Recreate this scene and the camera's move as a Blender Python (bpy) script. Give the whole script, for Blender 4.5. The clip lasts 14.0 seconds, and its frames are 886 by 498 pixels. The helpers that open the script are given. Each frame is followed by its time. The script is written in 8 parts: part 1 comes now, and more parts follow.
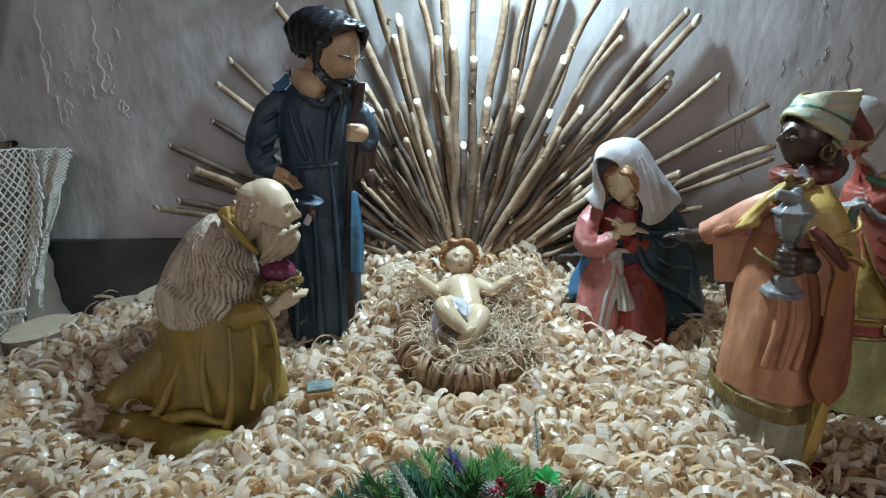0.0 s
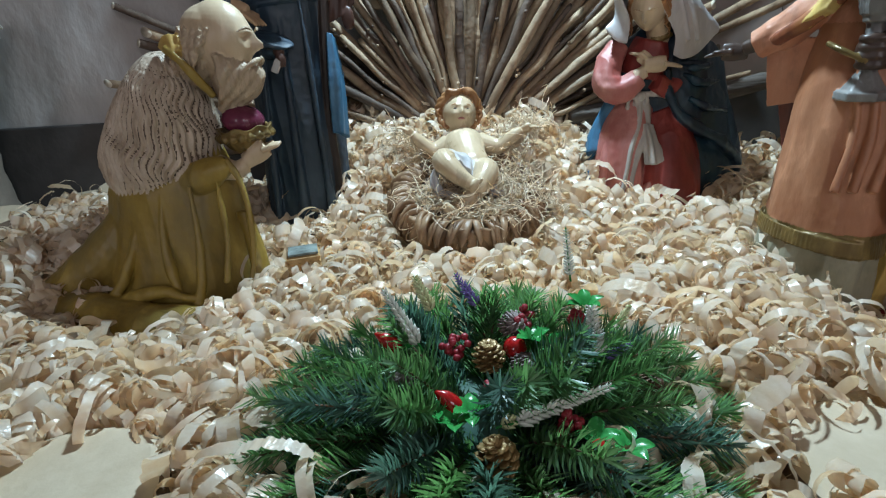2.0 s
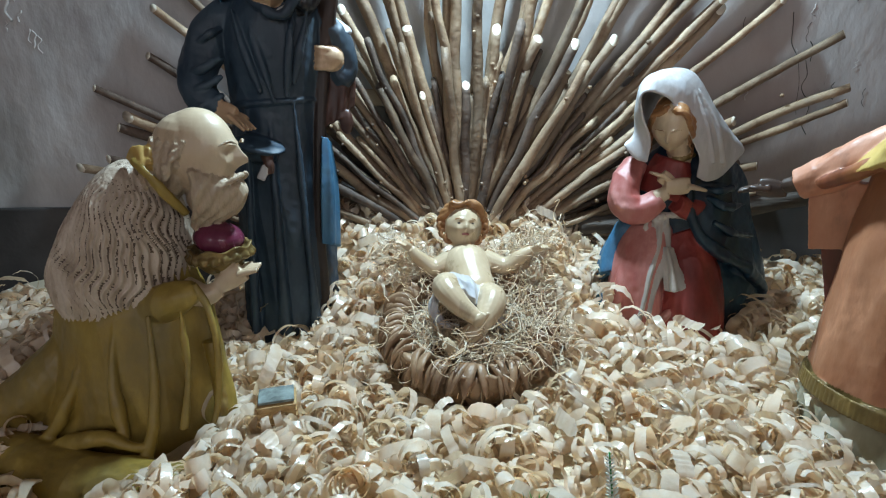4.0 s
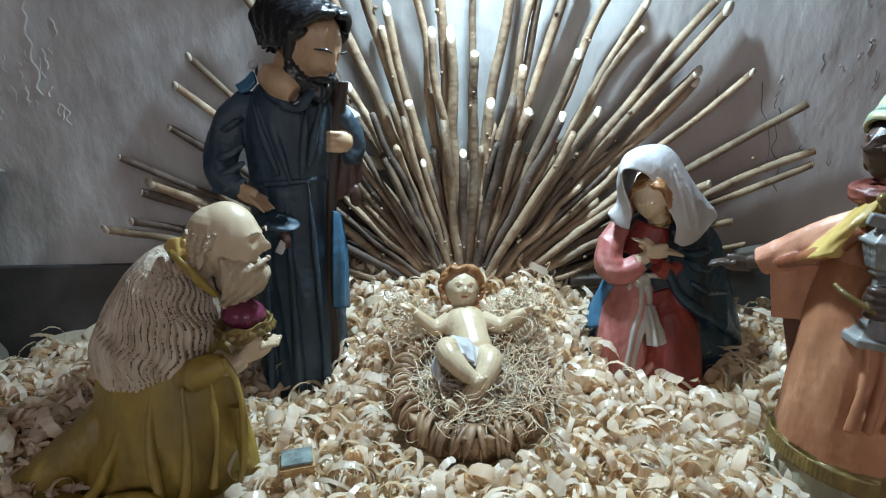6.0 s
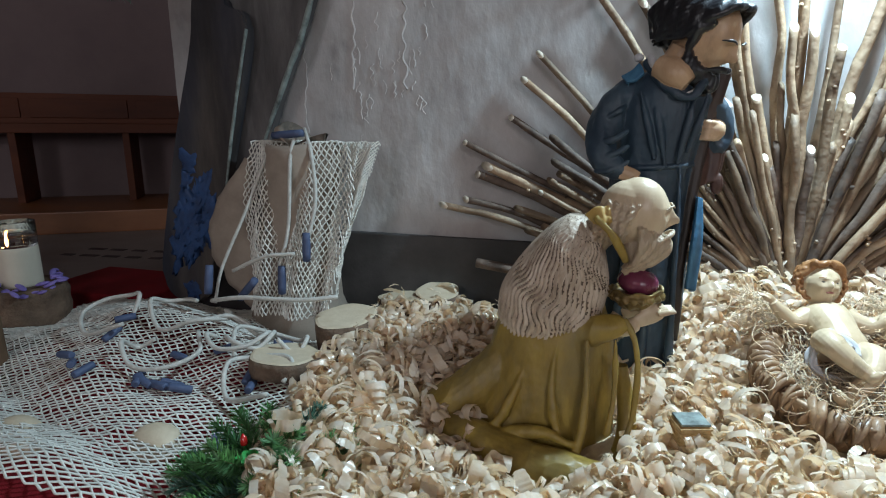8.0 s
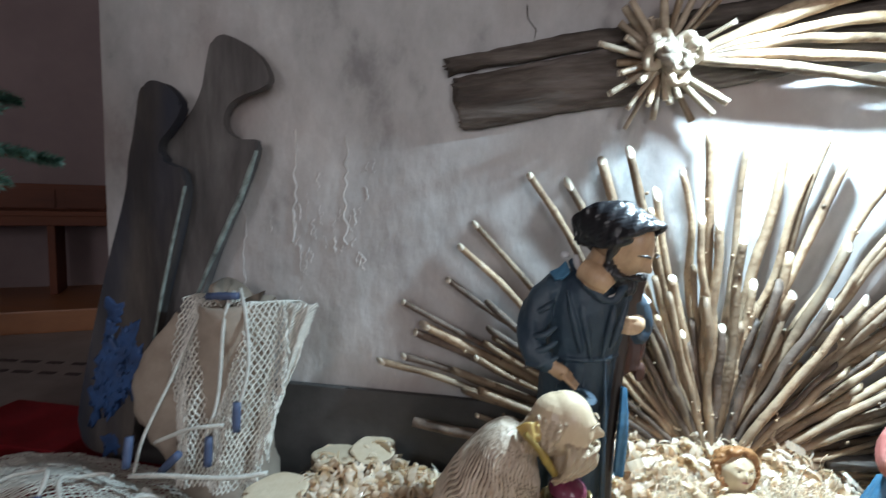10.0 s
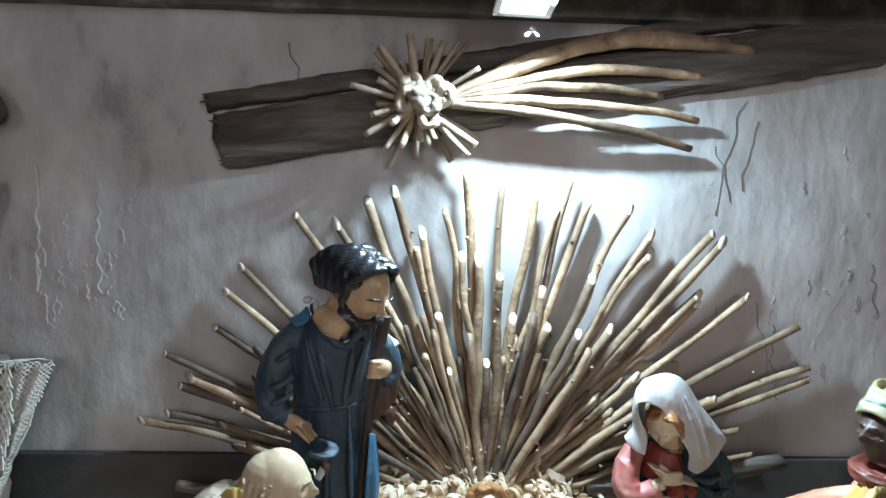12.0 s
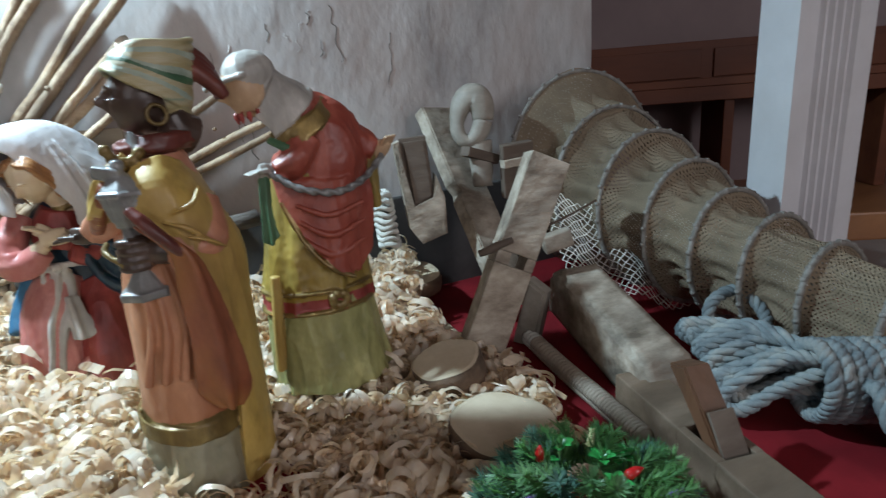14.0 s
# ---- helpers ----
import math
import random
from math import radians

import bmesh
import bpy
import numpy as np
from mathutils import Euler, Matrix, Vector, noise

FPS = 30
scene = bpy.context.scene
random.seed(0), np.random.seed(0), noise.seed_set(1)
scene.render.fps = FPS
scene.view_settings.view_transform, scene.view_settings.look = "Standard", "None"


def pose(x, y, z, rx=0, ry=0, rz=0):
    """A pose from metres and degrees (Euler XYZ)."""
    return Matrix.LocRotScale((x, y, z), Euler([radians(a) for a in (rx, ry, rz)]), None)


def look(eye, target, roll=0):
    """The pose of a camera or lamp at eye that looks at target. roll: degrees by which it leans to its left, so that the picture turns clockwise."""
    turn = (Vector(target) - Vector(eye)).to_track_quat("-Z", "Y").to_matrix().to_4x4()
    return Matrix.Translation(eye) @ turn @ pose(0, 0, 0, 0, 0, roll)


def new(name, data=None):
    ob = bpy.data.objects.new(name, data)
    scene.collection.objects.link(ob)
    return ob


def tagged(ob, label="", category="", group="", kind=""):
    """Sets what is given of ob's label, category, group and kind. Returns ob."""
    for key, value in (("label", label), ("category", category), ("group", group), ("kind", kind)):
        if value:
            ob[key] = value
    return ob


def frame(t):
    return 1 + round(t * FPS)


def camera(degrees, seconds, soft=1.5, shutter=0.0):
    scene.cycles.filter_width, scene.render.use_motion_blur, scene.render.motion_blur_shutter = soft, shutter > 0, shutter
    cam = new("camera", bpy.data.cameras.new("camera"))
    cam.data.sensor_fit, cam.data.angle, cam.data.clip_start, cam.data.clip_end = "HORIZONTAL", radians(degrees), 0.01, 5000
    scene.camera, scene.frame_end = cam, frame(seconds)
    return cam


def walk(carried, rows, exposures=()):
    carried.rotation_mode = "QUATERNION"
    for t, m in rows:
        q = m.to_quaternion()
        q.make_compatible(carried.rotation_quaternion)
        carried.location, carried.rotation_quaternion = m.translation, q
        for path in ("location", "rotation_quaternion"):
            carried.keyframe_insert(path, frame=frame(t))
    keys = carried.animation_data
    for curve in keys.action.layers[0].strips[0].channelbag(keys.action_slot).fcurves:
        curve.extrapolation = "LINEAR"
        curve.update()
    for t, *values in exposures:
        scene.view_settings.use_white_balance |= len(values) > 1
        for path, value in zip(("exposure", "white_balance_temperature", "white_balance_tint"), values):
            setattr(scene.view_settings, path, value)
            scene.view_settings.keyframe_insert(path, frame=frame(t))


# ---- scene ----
cam = camera(79.3, 14.0, soft=1.1, shutter=0.2)
PATH = [
    (0, (0.014, -0.049, 0.751), (-0.005, 1.891, 0.262), -0.5),
    (0.5, (0.045, 0.03, 0.692), (0.069, 1.974, 0.223), 0.1),
    (1, (0.018, 0.074, 0.628), (0.035, 2.006, 0.112), -0.1),
    (1.5, (0.0, 0.094, 0.553), (-0.008, 2.008, -0.028), -2.4),
    (2, (0.008, 0.108, 0.481), (-0.024, 1.97, -0.247), -3.5),
    (2.5, (0.008, 0.153, 0.469), (-0.024, 2.006, -0.282), -3.0),
    (3, (0.004, 0.248, 0.527), (-0.024, 2.134, -0.137), -2.3),
    (3.5, (-0.008, 0.303, 0.56), (0.003, 2.224, 0.005), -1.0),
    (4, (-0.016, 0.317, 0.598), (0.005, 2.244, 0.064), -0.5),
    (4.2, (-0.011, 0.328, 0.609), (0.011, 2.258, 0.082), -0.6),
    (6.3, (-0.038, 0.171, 0.789), (0.005, 2.113, 0.315), -1.0),
    (6.5, (-0.07, 0.126, 0.798), (-0.017, 2.073, 0.344), -0.9),
    (7, (-0.169, 0.067, 0.792), (-0.2, 2.015, 0.34), -1.9),
    (7.5, (-0.47, 0.047, 0.718), (-0.844, 1.961, 0.274), -0.2),
    (7.7, (-0.574, 0.035, 0.698), (-1.067, 1.919, 0.243), 0.4),
    (9.8, (-0.651, 0.012, 1.026), (-1.055, 1.947, 0.72), 2.2),
    (10, (-0.594, 0.068, 1.078), (-0.898, 2.032, 0.849), 2.0),
    (10.5, (-0.488, 0.123, 1.165), (-0.639, 2.114, 1.048), 1.1),
    (11, (-0.361, 0.152, 1.2), (-0.407, 2.15, 1.113), 1.5),
    (11.5, (-0.246, 0.153, 1.201), (-0.23, 2.152, 1.119), 1.6),
    (12, (-0.144, 0.149, 1.135), (-0.079, 2.144, 1.017), 1.3),
    (12.5, (0.085, 0.147, 0.977), (0.344, 2.116, 0.737), -0.2),
    (13, (0.391, 0.126, 0.844), (0.925, 2.026, 0.524), -2.7),
    (13.5, (0.643, 0.088, 0.724), (1.341, 1.911, 0.284), -3.8),
    (14, (0.877, 0.033, 0.652), (1.731, 1.757, 0.106), -4.4),
]
EXPOSURES = [(0.0, -0.35), (2.5, -0.3), (4.0, -0.35), (6.5, -0.35), (7.5, -0.15), (9.8, 0.5), (10.5, 0.1), (11.5, 0.08), (13.0, -0.15), (14.0, 0.18)]
walk(cam, [(t, look(eye, target, roll)) for t, eye, target, roll in PATH], EXPOSURES)

V = Vector
TAU = math.tau

# ---- world and light ----
world = bpy.data.worlds.new("world")
scene.world = world
world.use_nodes = True
world.node_tree.nodes["Background"].inputs[0].default_value = (0.55, 0.6, 0.7, 1)
world.node_tree.nodes["Background"].inputs[1].default_value = 0.32

FLOOD = V((0.138, 1.78, 1.781))


def area_lamp(name, eye, target, sx, sy, power, colour):
    d = bpy.data.lights.new(name, "AREA")
    d.shape, d.size, d.size_y, d.energy, d.color = "RECTANGLE", sx, sy, power, colour
    ob = new(name, d)
    ob.matrix_world = look(eye, target)
    return ob


area_lamp("floodlight_beam", FLOOD + V((0, -0.004, -0.03)), FLOOD + V((0.18, -0.6, -1.0)), 0.14, 0.068, 82, (0.6, 0.84, 1.0))
# added fill lamps for the nave's light, at two assumed windows behind the camera
area_lamp("fill_light_a", (-3.0, -5.9, 2.6), (-1.0, 1.0, 0.6), 1.6, 2.6, 72, (0.97, 0.95, 1.0))
area_lamp("fill_light_b", (3.0, -5.9, 2.6), (1.0, 1.0, 0.6), 1.6, 2.6, 108, (0.97, 0.95, 1.0))


# ---- material helpers ----
def material(name, colours, scale=8.0, rough=0.6, bump=0.2, bump_scale=60.0, stretch=(1, 1, 1), metal=0.0, stain=None, stain_scale=2.0,
             stain_amount=0.5, coord="Object", spec=0.5, vary=0.0, coat=0.0, rough_vary=0.1, bump_dist=0.004):
    """Colours mixed by two scales of noise, a stain at large scale, bump at fine scale."""
    m = bpy.data.materials.new(name)
    m.use_nodes = True
    nt = m.node_tree
    n, l = nt.nodes, nt.links
    b = n["Principled BSDF"]
    tc = n.new("ShaderNodeTexCoord")
    mp = n.new("ShaderNodeMapping")
    mp.inputs["Scale"].default_value = stretch
    l.new(tc.outputs[coord], mp.inputs["Vector"])
    n1 = n.new("ShaderNodeTexNoise")
    n1.inputs["Scale"].default_value, n1.inputs["Detail"].default_value, n1.inputs["Roughness"].default_value = scale, 8, 0.65
    l.new(mp.outputs[0], n1.inputs["Vector"])
    ramp = n.new("ShaderNodeValToRGB")
    els = ramp.color_ramp.elements
    while len(els) < len(colours):
        els.new(0.5)
    for i, c in enumerate(colours):
        els[i].position = 0.3 + 0.4 * i / max(1, len(colours) - 1)
        els[i].color = (*c, 1)
    l.new(n1.outputs["Fac"], ramp.inputs["Fac"])
    out = ramp.outputs["Color"]
    if stain:
        n2 = n.new("ShaderNodeTexNoise")
        n2.inputs["Scale"].default_value, n2.inputs["Detail"].default_value = stain_scale, 6
        l.new(mp.outputs[0], n2.inputs["Vector"])
        r2 = n.new("ShaderNodeMapRange")
        r2.inputs["From Min"].default_value, r2.inputs["From Max"].default_value = 0.45, 0.68
        r2.inputs["To Max"].default_value = stain_amount
        l.new(n2.outputs["Fac"], r2.inputs["Value"])
        mx = n.new("ShaderNodeMix")
        mx.data_type = "RGBA"
        l.new(r2.outputs[0], mx.inputs[0])
        l.new(out, mx.inputs[6])
        mx.inputs[7].default_value = (*stain, 1)
        out = mx.outputs[2]
    if vary:
        oi = n.new("ShaderNodeObjectInfo")
        ge = n.new("ShaderNodeNewGeometry")
        ad = n.new("ShaderNodeMath")
        ad.operation = "ADD"
        l.new(oi.outputs["Random"], ad.inputs[0])
        l.new(ge.outputs["Random Per Island"], ad.inputs[1])
        fr = n.new("ShaderNodeMath")
        fr.operation = "FRACT"
        l.new(ad.outputs[0], fr.inputs[0])
        mr = n.new("ShaderNodeMapRange")
        mr.inputs["To Min"].default_value, mr.inputs["To Max"].default_value = 1 - vary, 1 + vary
        l.new(fr.outputs[0], mr.inputs["Value"])
        hs = n.new("ShaderNodeHueSaturation")
        l.new(mr.outputs[0], hs.inputs["Value"])
        l.new(out, hs.inputs["Color"])
        out = hs.outputs["Color"]
    l.new(out, b.inputs["Base Color"])
    b.inputs["Metallic"].default_value = metal
    b.inputs["Specular IOR Level"].default_value = spec
    b.inputs["Coat Weight"].default_value = coat
    b.inputs["Coat Roughness"].default_value = 0.25
    rr = n.new("ShaderNodeMapRange")
    rr.inputs["To Min"].default_value, rr.inputs["To Max"].default_value = max(0.02, rough - rough_vary), min(1, rough + rough_vary)
    l.new(n1.outputs["Fac"], rr.inputs["Value"])
    l.new(rr.outputs[0], b.inputs["Roughness"])
    if bump:
        n3 = n.new("ShaderNodeTexNoise")
        n3.inputs["Scale"].default_value, n3.inputs["Detail"].default_value = bump_scale, 5
        l.new(mp.outputs[0], n3.inputs["Vector"])
        bp = n.new("ShaderNodeBump")
        bp.inputs["Strength"].default_value, bp.inputs["Distance"].default_value = bump, bump_dist
        l.new(n3.outputs["Fac"], bp.inputs["Height"])
        l.new(bp.outputs[0], b.inputs["Normal"])
    return m


def translucent(m, amount, tint):
    """Lets part of the light through a thin sheet."""
    nt = m.node_tree
    b = nt.nodes["Principled BSDF"]
    tr = nt.nodes.new("ShaderNodeBsdfTranslucent")
    mix = nt.nodes.new("ShaderNodeMixShader")
    src = b.inputs["Base Color"].links[0].from_socket
    mul = nt.nodes.new("ShaderNodeMix")
    mul.data_type, mul.blend_type = "RGBA", "MULTIPLY"
    mul.inputs[0].default_value = 1
    nt.links.new(src, mul.inputs[6])
    mul.inputs[7].default_value = (*tint, 1)
    nt.links.new(mul.outputs[2], tr.inputs["Color"])
    mix.inputs[0].default_value = amount
    nt.links.new(b.outputs[0], mix.inputs[1])
    nt.links.new(tr.outputs[0], mix.inputs[2])
    nt.links.new(mix.outputs[0], nt.nodes["Material Output"].inputs["Surface"])
    return m


def netting(name, colour, cells, line):
    """Fine knotted mesh cloth: round holes cut by the sheet's own UV grid."""
    m = material(name, [tuple(c * 0.7 for c in colour), colour], 14, 0.85, 0.3, 300, spec=0.2, stain=tuple(c * 0.5 for c in colour), stain_scale=5)
    nt = m.node_tree
    n, l = nt.nodes, nt.links
    b = n["Principled BSDF"]
    uv = n.new("ShaderNodeUVMap")
    uv.uv_map = "net"
    sep = n.new("ShaderNodeSeparateXYZ")
    l.new(uv.outputs[0], sep.inputs[0])

    def wave(sign):
        a = n.new("ShaderNodeMath")
        a.operation = "ADD" if sign > 0 else "SUBTRACT"
        l.new(sep.outputs[0], a.inputs[0])
        l.new(sep.outputs[1], a.inputs[1])
        k = n.new("ShaderNodeMath")
        k.operation = "MULTIPLY"
        k.inputs[1].default_value = cells
        l.new(a.outputs[0], k.inputs[0])
        f = n.new("ShaderNodeMath")
        f.operation = "FRACT"
        l.new(k.outputs[0], f.inputs[0])
        g = n.new("ShaderNodeMath")
        g.operation = "LESS_THAN"
        g.inputs[1].default_value = line
        l.new(f.outputs[0], g.inputs[0])
        return g
    w1, w2 = wave(1), wave(-1)
    mxm = n.new("ShaderNodeMath")
    mxm.operation = "MAXIMUM"
    l.new(w1.outputs[0], mxm.inputs[0])
    l.new(w2.outputs[0], mxm.inputs[1])
    l.new(mxm.outputs[0], b.inputs["Alpha"])
    return m


M = {}
M["plaster"] = material("wall_plaster", [(0.25, 0.245, 0.245), (0.42, 0.415, 0.41), (0.5, 0.495, 0.49), (0.6, 0.595, 0.585)], 3.6, 0.8, 0.55, 15, (1, 1, 0.6),
                        stain=(0.36, 0.295, 0.27), stain_scale=1.5, stain_amount=0.85, bump_dist=0.014)
M["plaster_relief"] = material("relief_plaster", [(0.42, 0.4, 0.38), (0.68, 0.66, 0.64)], 12, 0.7, 0.4, 60)
M["crack"] = material("crack_dark", [(0.05, 0.045, 0.04), (0.1, 0.09, 0.08)], 30, 0.9, 0)
M["marble_dark"] = material("marbled_paint", [(0.03, 0.035, 0.03), (0.1, 0.1, 0.09), (0.3, 0.3, 0.27)], 5, 0.55, 0.2, 30, stain=(0.13, 0.14, 0.05), stain_scale=3)
M["skirting"] = material("skirting_dark", [(0.035, 0.033, 0.032), (0.075, 0.07, 0.068)], 5, 0.8, 0.3, 40)
M["stick"] = material("peeled_stick", [(0.1, 0.058, 0.033), (0.27, 0.18, 0.11), (0.39, 0.285, 0.185), (0.51, 0.41, 0.3)], 16, 0.62, 0.7, 55, vary=0.4,
                      stain=(0.08, 0.046, 0.026), stain_scale=8, stain_amount=0.85, bump_dist=0.006)
M["stick_dark"] = material("bark_stick", [(0.04, 0.027, 0.02), (0.11, 0.075, 0.055), (0.2, 0.145, 0.11)], 14, 0.7, 0.7, 55, vary=0.3, bump_dist=0.006)
M["cut"] = material("cut_wood_end", [(0.66, 0.56, 0.42), (0.82, 0.75, 0.63)], 30, 0.7, 0.2, 90)
M["driftwood"] = material("driftwood", [(0.025, 0.02, 0.017), (0.09, 0.072, 0.06), (0.22, 0.19, 0.17)], 11, 0.85, 0.9, 40, (0.12, 1, 1), bump_dist=0.012)
M["driftwood_pale"] = material("driftwood_pale", [(0.22, 0.17, 0.12), (0.42, 0.34, 0.25), (0.6, 0.52, 0.42)], 7, 0.7, 0.5, 40, (0.15, 1, 1), vary=0.15)
M["old_wood"] = material("old_worked_wood", [(0.12, 0.093, 0.068), (0.27, 0.22, 0.17), (0.41, 0.35, 0.28), (0.54, 0.48, 0.4)], 13, 0.78, 0.9, 34, (0.5, 1, 1), stain=(0.07, 0.055, 0.042), stain_scale=8, stain_amount=0.5, bump_dist=0.008)
M["old_wood_pale"] = material("old_smooth_wood", [(0.16, 0.135, 0.11), (0.28, 0.25, 0.21), (0.38, 0.35, 0.3)], 9, 0.6, 0.5, 40, (0.6, 1, 1), stain=(0.12, 0.1, 0.08), stain_scale=7, stain_amount=0.5, bump_dist=0.005)
M["plane_wood"] = material("plane_stock_wood", [(0.1, 0.066, 0.043), (0.18, 0.125, 0.085), (0.26, 0.19, 0.14)], 10, 0.6, 0.6, 40, (0.3, 1, 1), stain=(0.07, 0.05, 0.035), stain_scale=7, stain_amount=0.6, bump_dist=0.005)
M["plane_wedge"] = material("plane_wedge_wood", [(0.09, 0.04, 0.02), (0.18, 0.085, 0.045)], 9, 0.5, 0.5, 40, (1, 1, 0.3), stain=(0.04, 0.025, 0.018), stain_scale=8, stain_amount=0.6)
M["old_wood_dark"] = material("old_wood_dark", [(0.045, 0.032, 0.024), (0.11, 0.08, 0.06), (0.18, 0.14, 0.11)], 5, 0.75, 0.6, 40, (0.2, 1, 1))
M["boat_dark"] = material("boat_plank_dark", [(0.012, 0.011, 0.012), (0.04, 0.033, 0.03), (0.085, 0.07, 0.06)], 9, 0.8, 0.7, 40, (1, 1, 0.2), stain=(0.02, 0.03, 0.06), stain_scale=4)
M["boat_grey"] = material("boat_plank_grey", [(0.04, 0.036, 0.036), (0.1, 0.092, 0.09), (0.19, 0.18, 0.175)], 7, 0.85, 0.7, 40, (1, 1, 0.2))
M["boat_blue"] = material("blue_paint", [(0.012, 0.03, 0.085), (0.02, 0.07, 0.2)], 16, 0.6, 0.5, 50)
M["boat_green"] = material("pale_green_paint", [(0.06, 0.07, 0.065), (0.2, 0.24, 0.225), (0.3, 0.37, 0.345)], 22, 0.7, 0.4, 50)
M["shaving"] = translucent(material("pine_shaving", [(0.8, 0.66, 0.48), (0.88, 0.79, 0.66), (0.93, 0.89, 0.83)], 22, 0.22, 0.4, 140, vary=0.14, spec=0.8, bump_dist=0.003, stain=(0.7, 0.5, 0.3), stain_scale=14, stain_amount=0.4, rough_vary=0.12), 0.45, (1.0, 0.86, 0.66))
# bed of shavings under the curls, toned darker for shade in the gaps
M["shaving_bed_shade"] = material("shaving_bed_shade", [(0.56, 0.43, 0.28), (0.78, 0.65, 0.47)], 40, 0.7, 0.8, 90, bump_dist=0.012)
M["excelsior"] = translucent(material("wood_wool", [(0.84, 0.72, 0.54), (0.94, 0.86, 0.72)], 12, 0.35, 0, vary=0.15), 0.4, (1.0, 0.85, 0.62))
M["disc_face"] = material("log_slice_face", [(0.5, 0.4, 0.28), (0.66, 0.56, 0.42)], 9, 0.65, 0.3, 70, stain=(0.4, 0.29, 0.17), stain_scale=6)
M["bark"] = material("log_bark", [(0.07, 0.045, 0.03), (0.2, 0.13, 0.085)], 14, 0.85, 0.9, 50, bump_dist=0.01)
M["red_cloth"] = material("red_cloth", [(0.13, 0.006, 0.01), (0.24, 0.012, 0.018)], 5, 0.85, 0.4, 400, spec=0.2)
M["net"] = material("white_net_cord", [(0.62, 0.6, 0.54), (0.82, 0.8, 0.73)], 9, 0.75, 0, vary=0.1)
M["net_brown"] = material("tan_net_cloth", [(0.24, 0.19, 0.15), (0.36, 0.3, 0.24)], 9, 0.85, 0.4, 250)
M["float_blue"] = material("blue_net_float", [(0.045, 0.065, 0.13), (0.08, 0.11, 0.2)], 12, 0.6, 0.2, 80)
M["cord"] = material("pale_cord", [(0.42, 0.41, 0.37), (0.62, 0.61, 0.56)], 40, 0.8, 0.6, 260)
M["rope_blue"] = material("blue_grey_rope", [(0.09, 0.115, 0.13), (0.18, 0.215, 0.225), (0.31, 0.31, 0.28)], 16, 0.8, 0.5, 160, vary=0.12)
M["trap_net"] = netting("fish_trap_mesh", (0.25, 0.195, 0.135), 70, 0.58)
M["trap_cord"] = material("trap_hoop_cord", [(0.1, 0.085, 0.07), (0.27, 0.26, 0.24)], 40, 0.7, 0.5, 150)
M["bench"] = material("bench_wood", [(0.07, 0.018, 0.008), (0.15, 0.045, 0.018)], 3, 0.55, 0.3, 30, (0.15, 1, 1), spec=0.25)
M["floor_wood"] = material("step_wood", [(0.16, 0.06, 0.025), (0.3, 0.125, 0.05)], 3, 0.4, 0.3, 30, (0.15, 1, 1))
M["floor_stone"] = material("floor_stone", [(0.16, 0.135, 0.125), (0.26, 0.22, 0.2)], 2.5, 0.6, 0.2, 30, stain=(0.12, 0.08, 0.07), stain_scale=1.5)
M["pink_wall"] = material("room_wall_paint", [(0.17, 0.125, 0.128), (0.22, 0.165, 0.165)], 1.5, 0.85, 0.15, 30)
M["white_paint"] = material("white_paint", [(0.55, 0.55, 0.57), (0.65, 0.65, 0.67)], 4, 0.55, 0.15, 40, stain=(0.55, 0.53, 0.52), stain_scale=3, stain_amount=0.4)
M["lace"] = material("white_lace_cloth", [(0.56, 0.52, 0.5), (0.7, 0.67, 0.65)], 30, 0.8, 0.6, 300)
M["gold_hem"] = material("gold_hem", [(0.34, 0.2, 0.07), (0.55, 0.36, 0.16)], 60, 0.5, 0.6, 400)
M["lamp_black"] = material("lamp_black", [(0.012, 0.012, 0.013), (0.03, 0.03, 0.032)], 8, 0.45, 0.1, 60)
M["lamp_rim"] = material("lamp_rim", [(0.55, 0.6, 0.66), (0.7, 0.74, 0.8)], 8, 0.4, 0.05, 60)
M["steel"] = material("steel", [(0.4, 0.4, 0.4), (0.55, 0.55, 0.55)], 8, 0.35, 0.1, 60, metal=1.0)
lamp_glow = bpy.data.materials.new("lamp_glow")
lamp_glow.use_nodes = True
lamp_glow.node_tree.nodes["Principled BSDF"].inputs["Emission Color"].default_value = (0.85, 0.94, 1, 1)
lamp_glow.node_tree.nodes["Principled BSDF"].inputs["Emission Strength"].default_value = 12
M["lamp_glow"] = lamp_glow


def paint(name, a, b, scale=13, rough=0.46, bump=0.4, wear=None, **kw):
    """Old hand-painted plaster: brushed tones, rubbed patches, small pits."""
    mid = tuple((x + y) / 2 for x, y in zip(a, b))
    return material(name, [tuple(c * 0.62 for c in a), a, mid, tuple(min(1, c * 1.25) for c in b)], scale, rough, bump, kw.pop("bump_scale", 30), kw.pop("stretch", (1, 1, 0.4)), stain=wear or tuple(c * 0.5 for c in a),
                    stain_scale=kw.pop("stain_scale", 11), stain_amount=kw.pop("stain_amount", 0.65), bump_dist=kw.pop("bump_dist", 0.006), rough_vary=0.16, **kw)


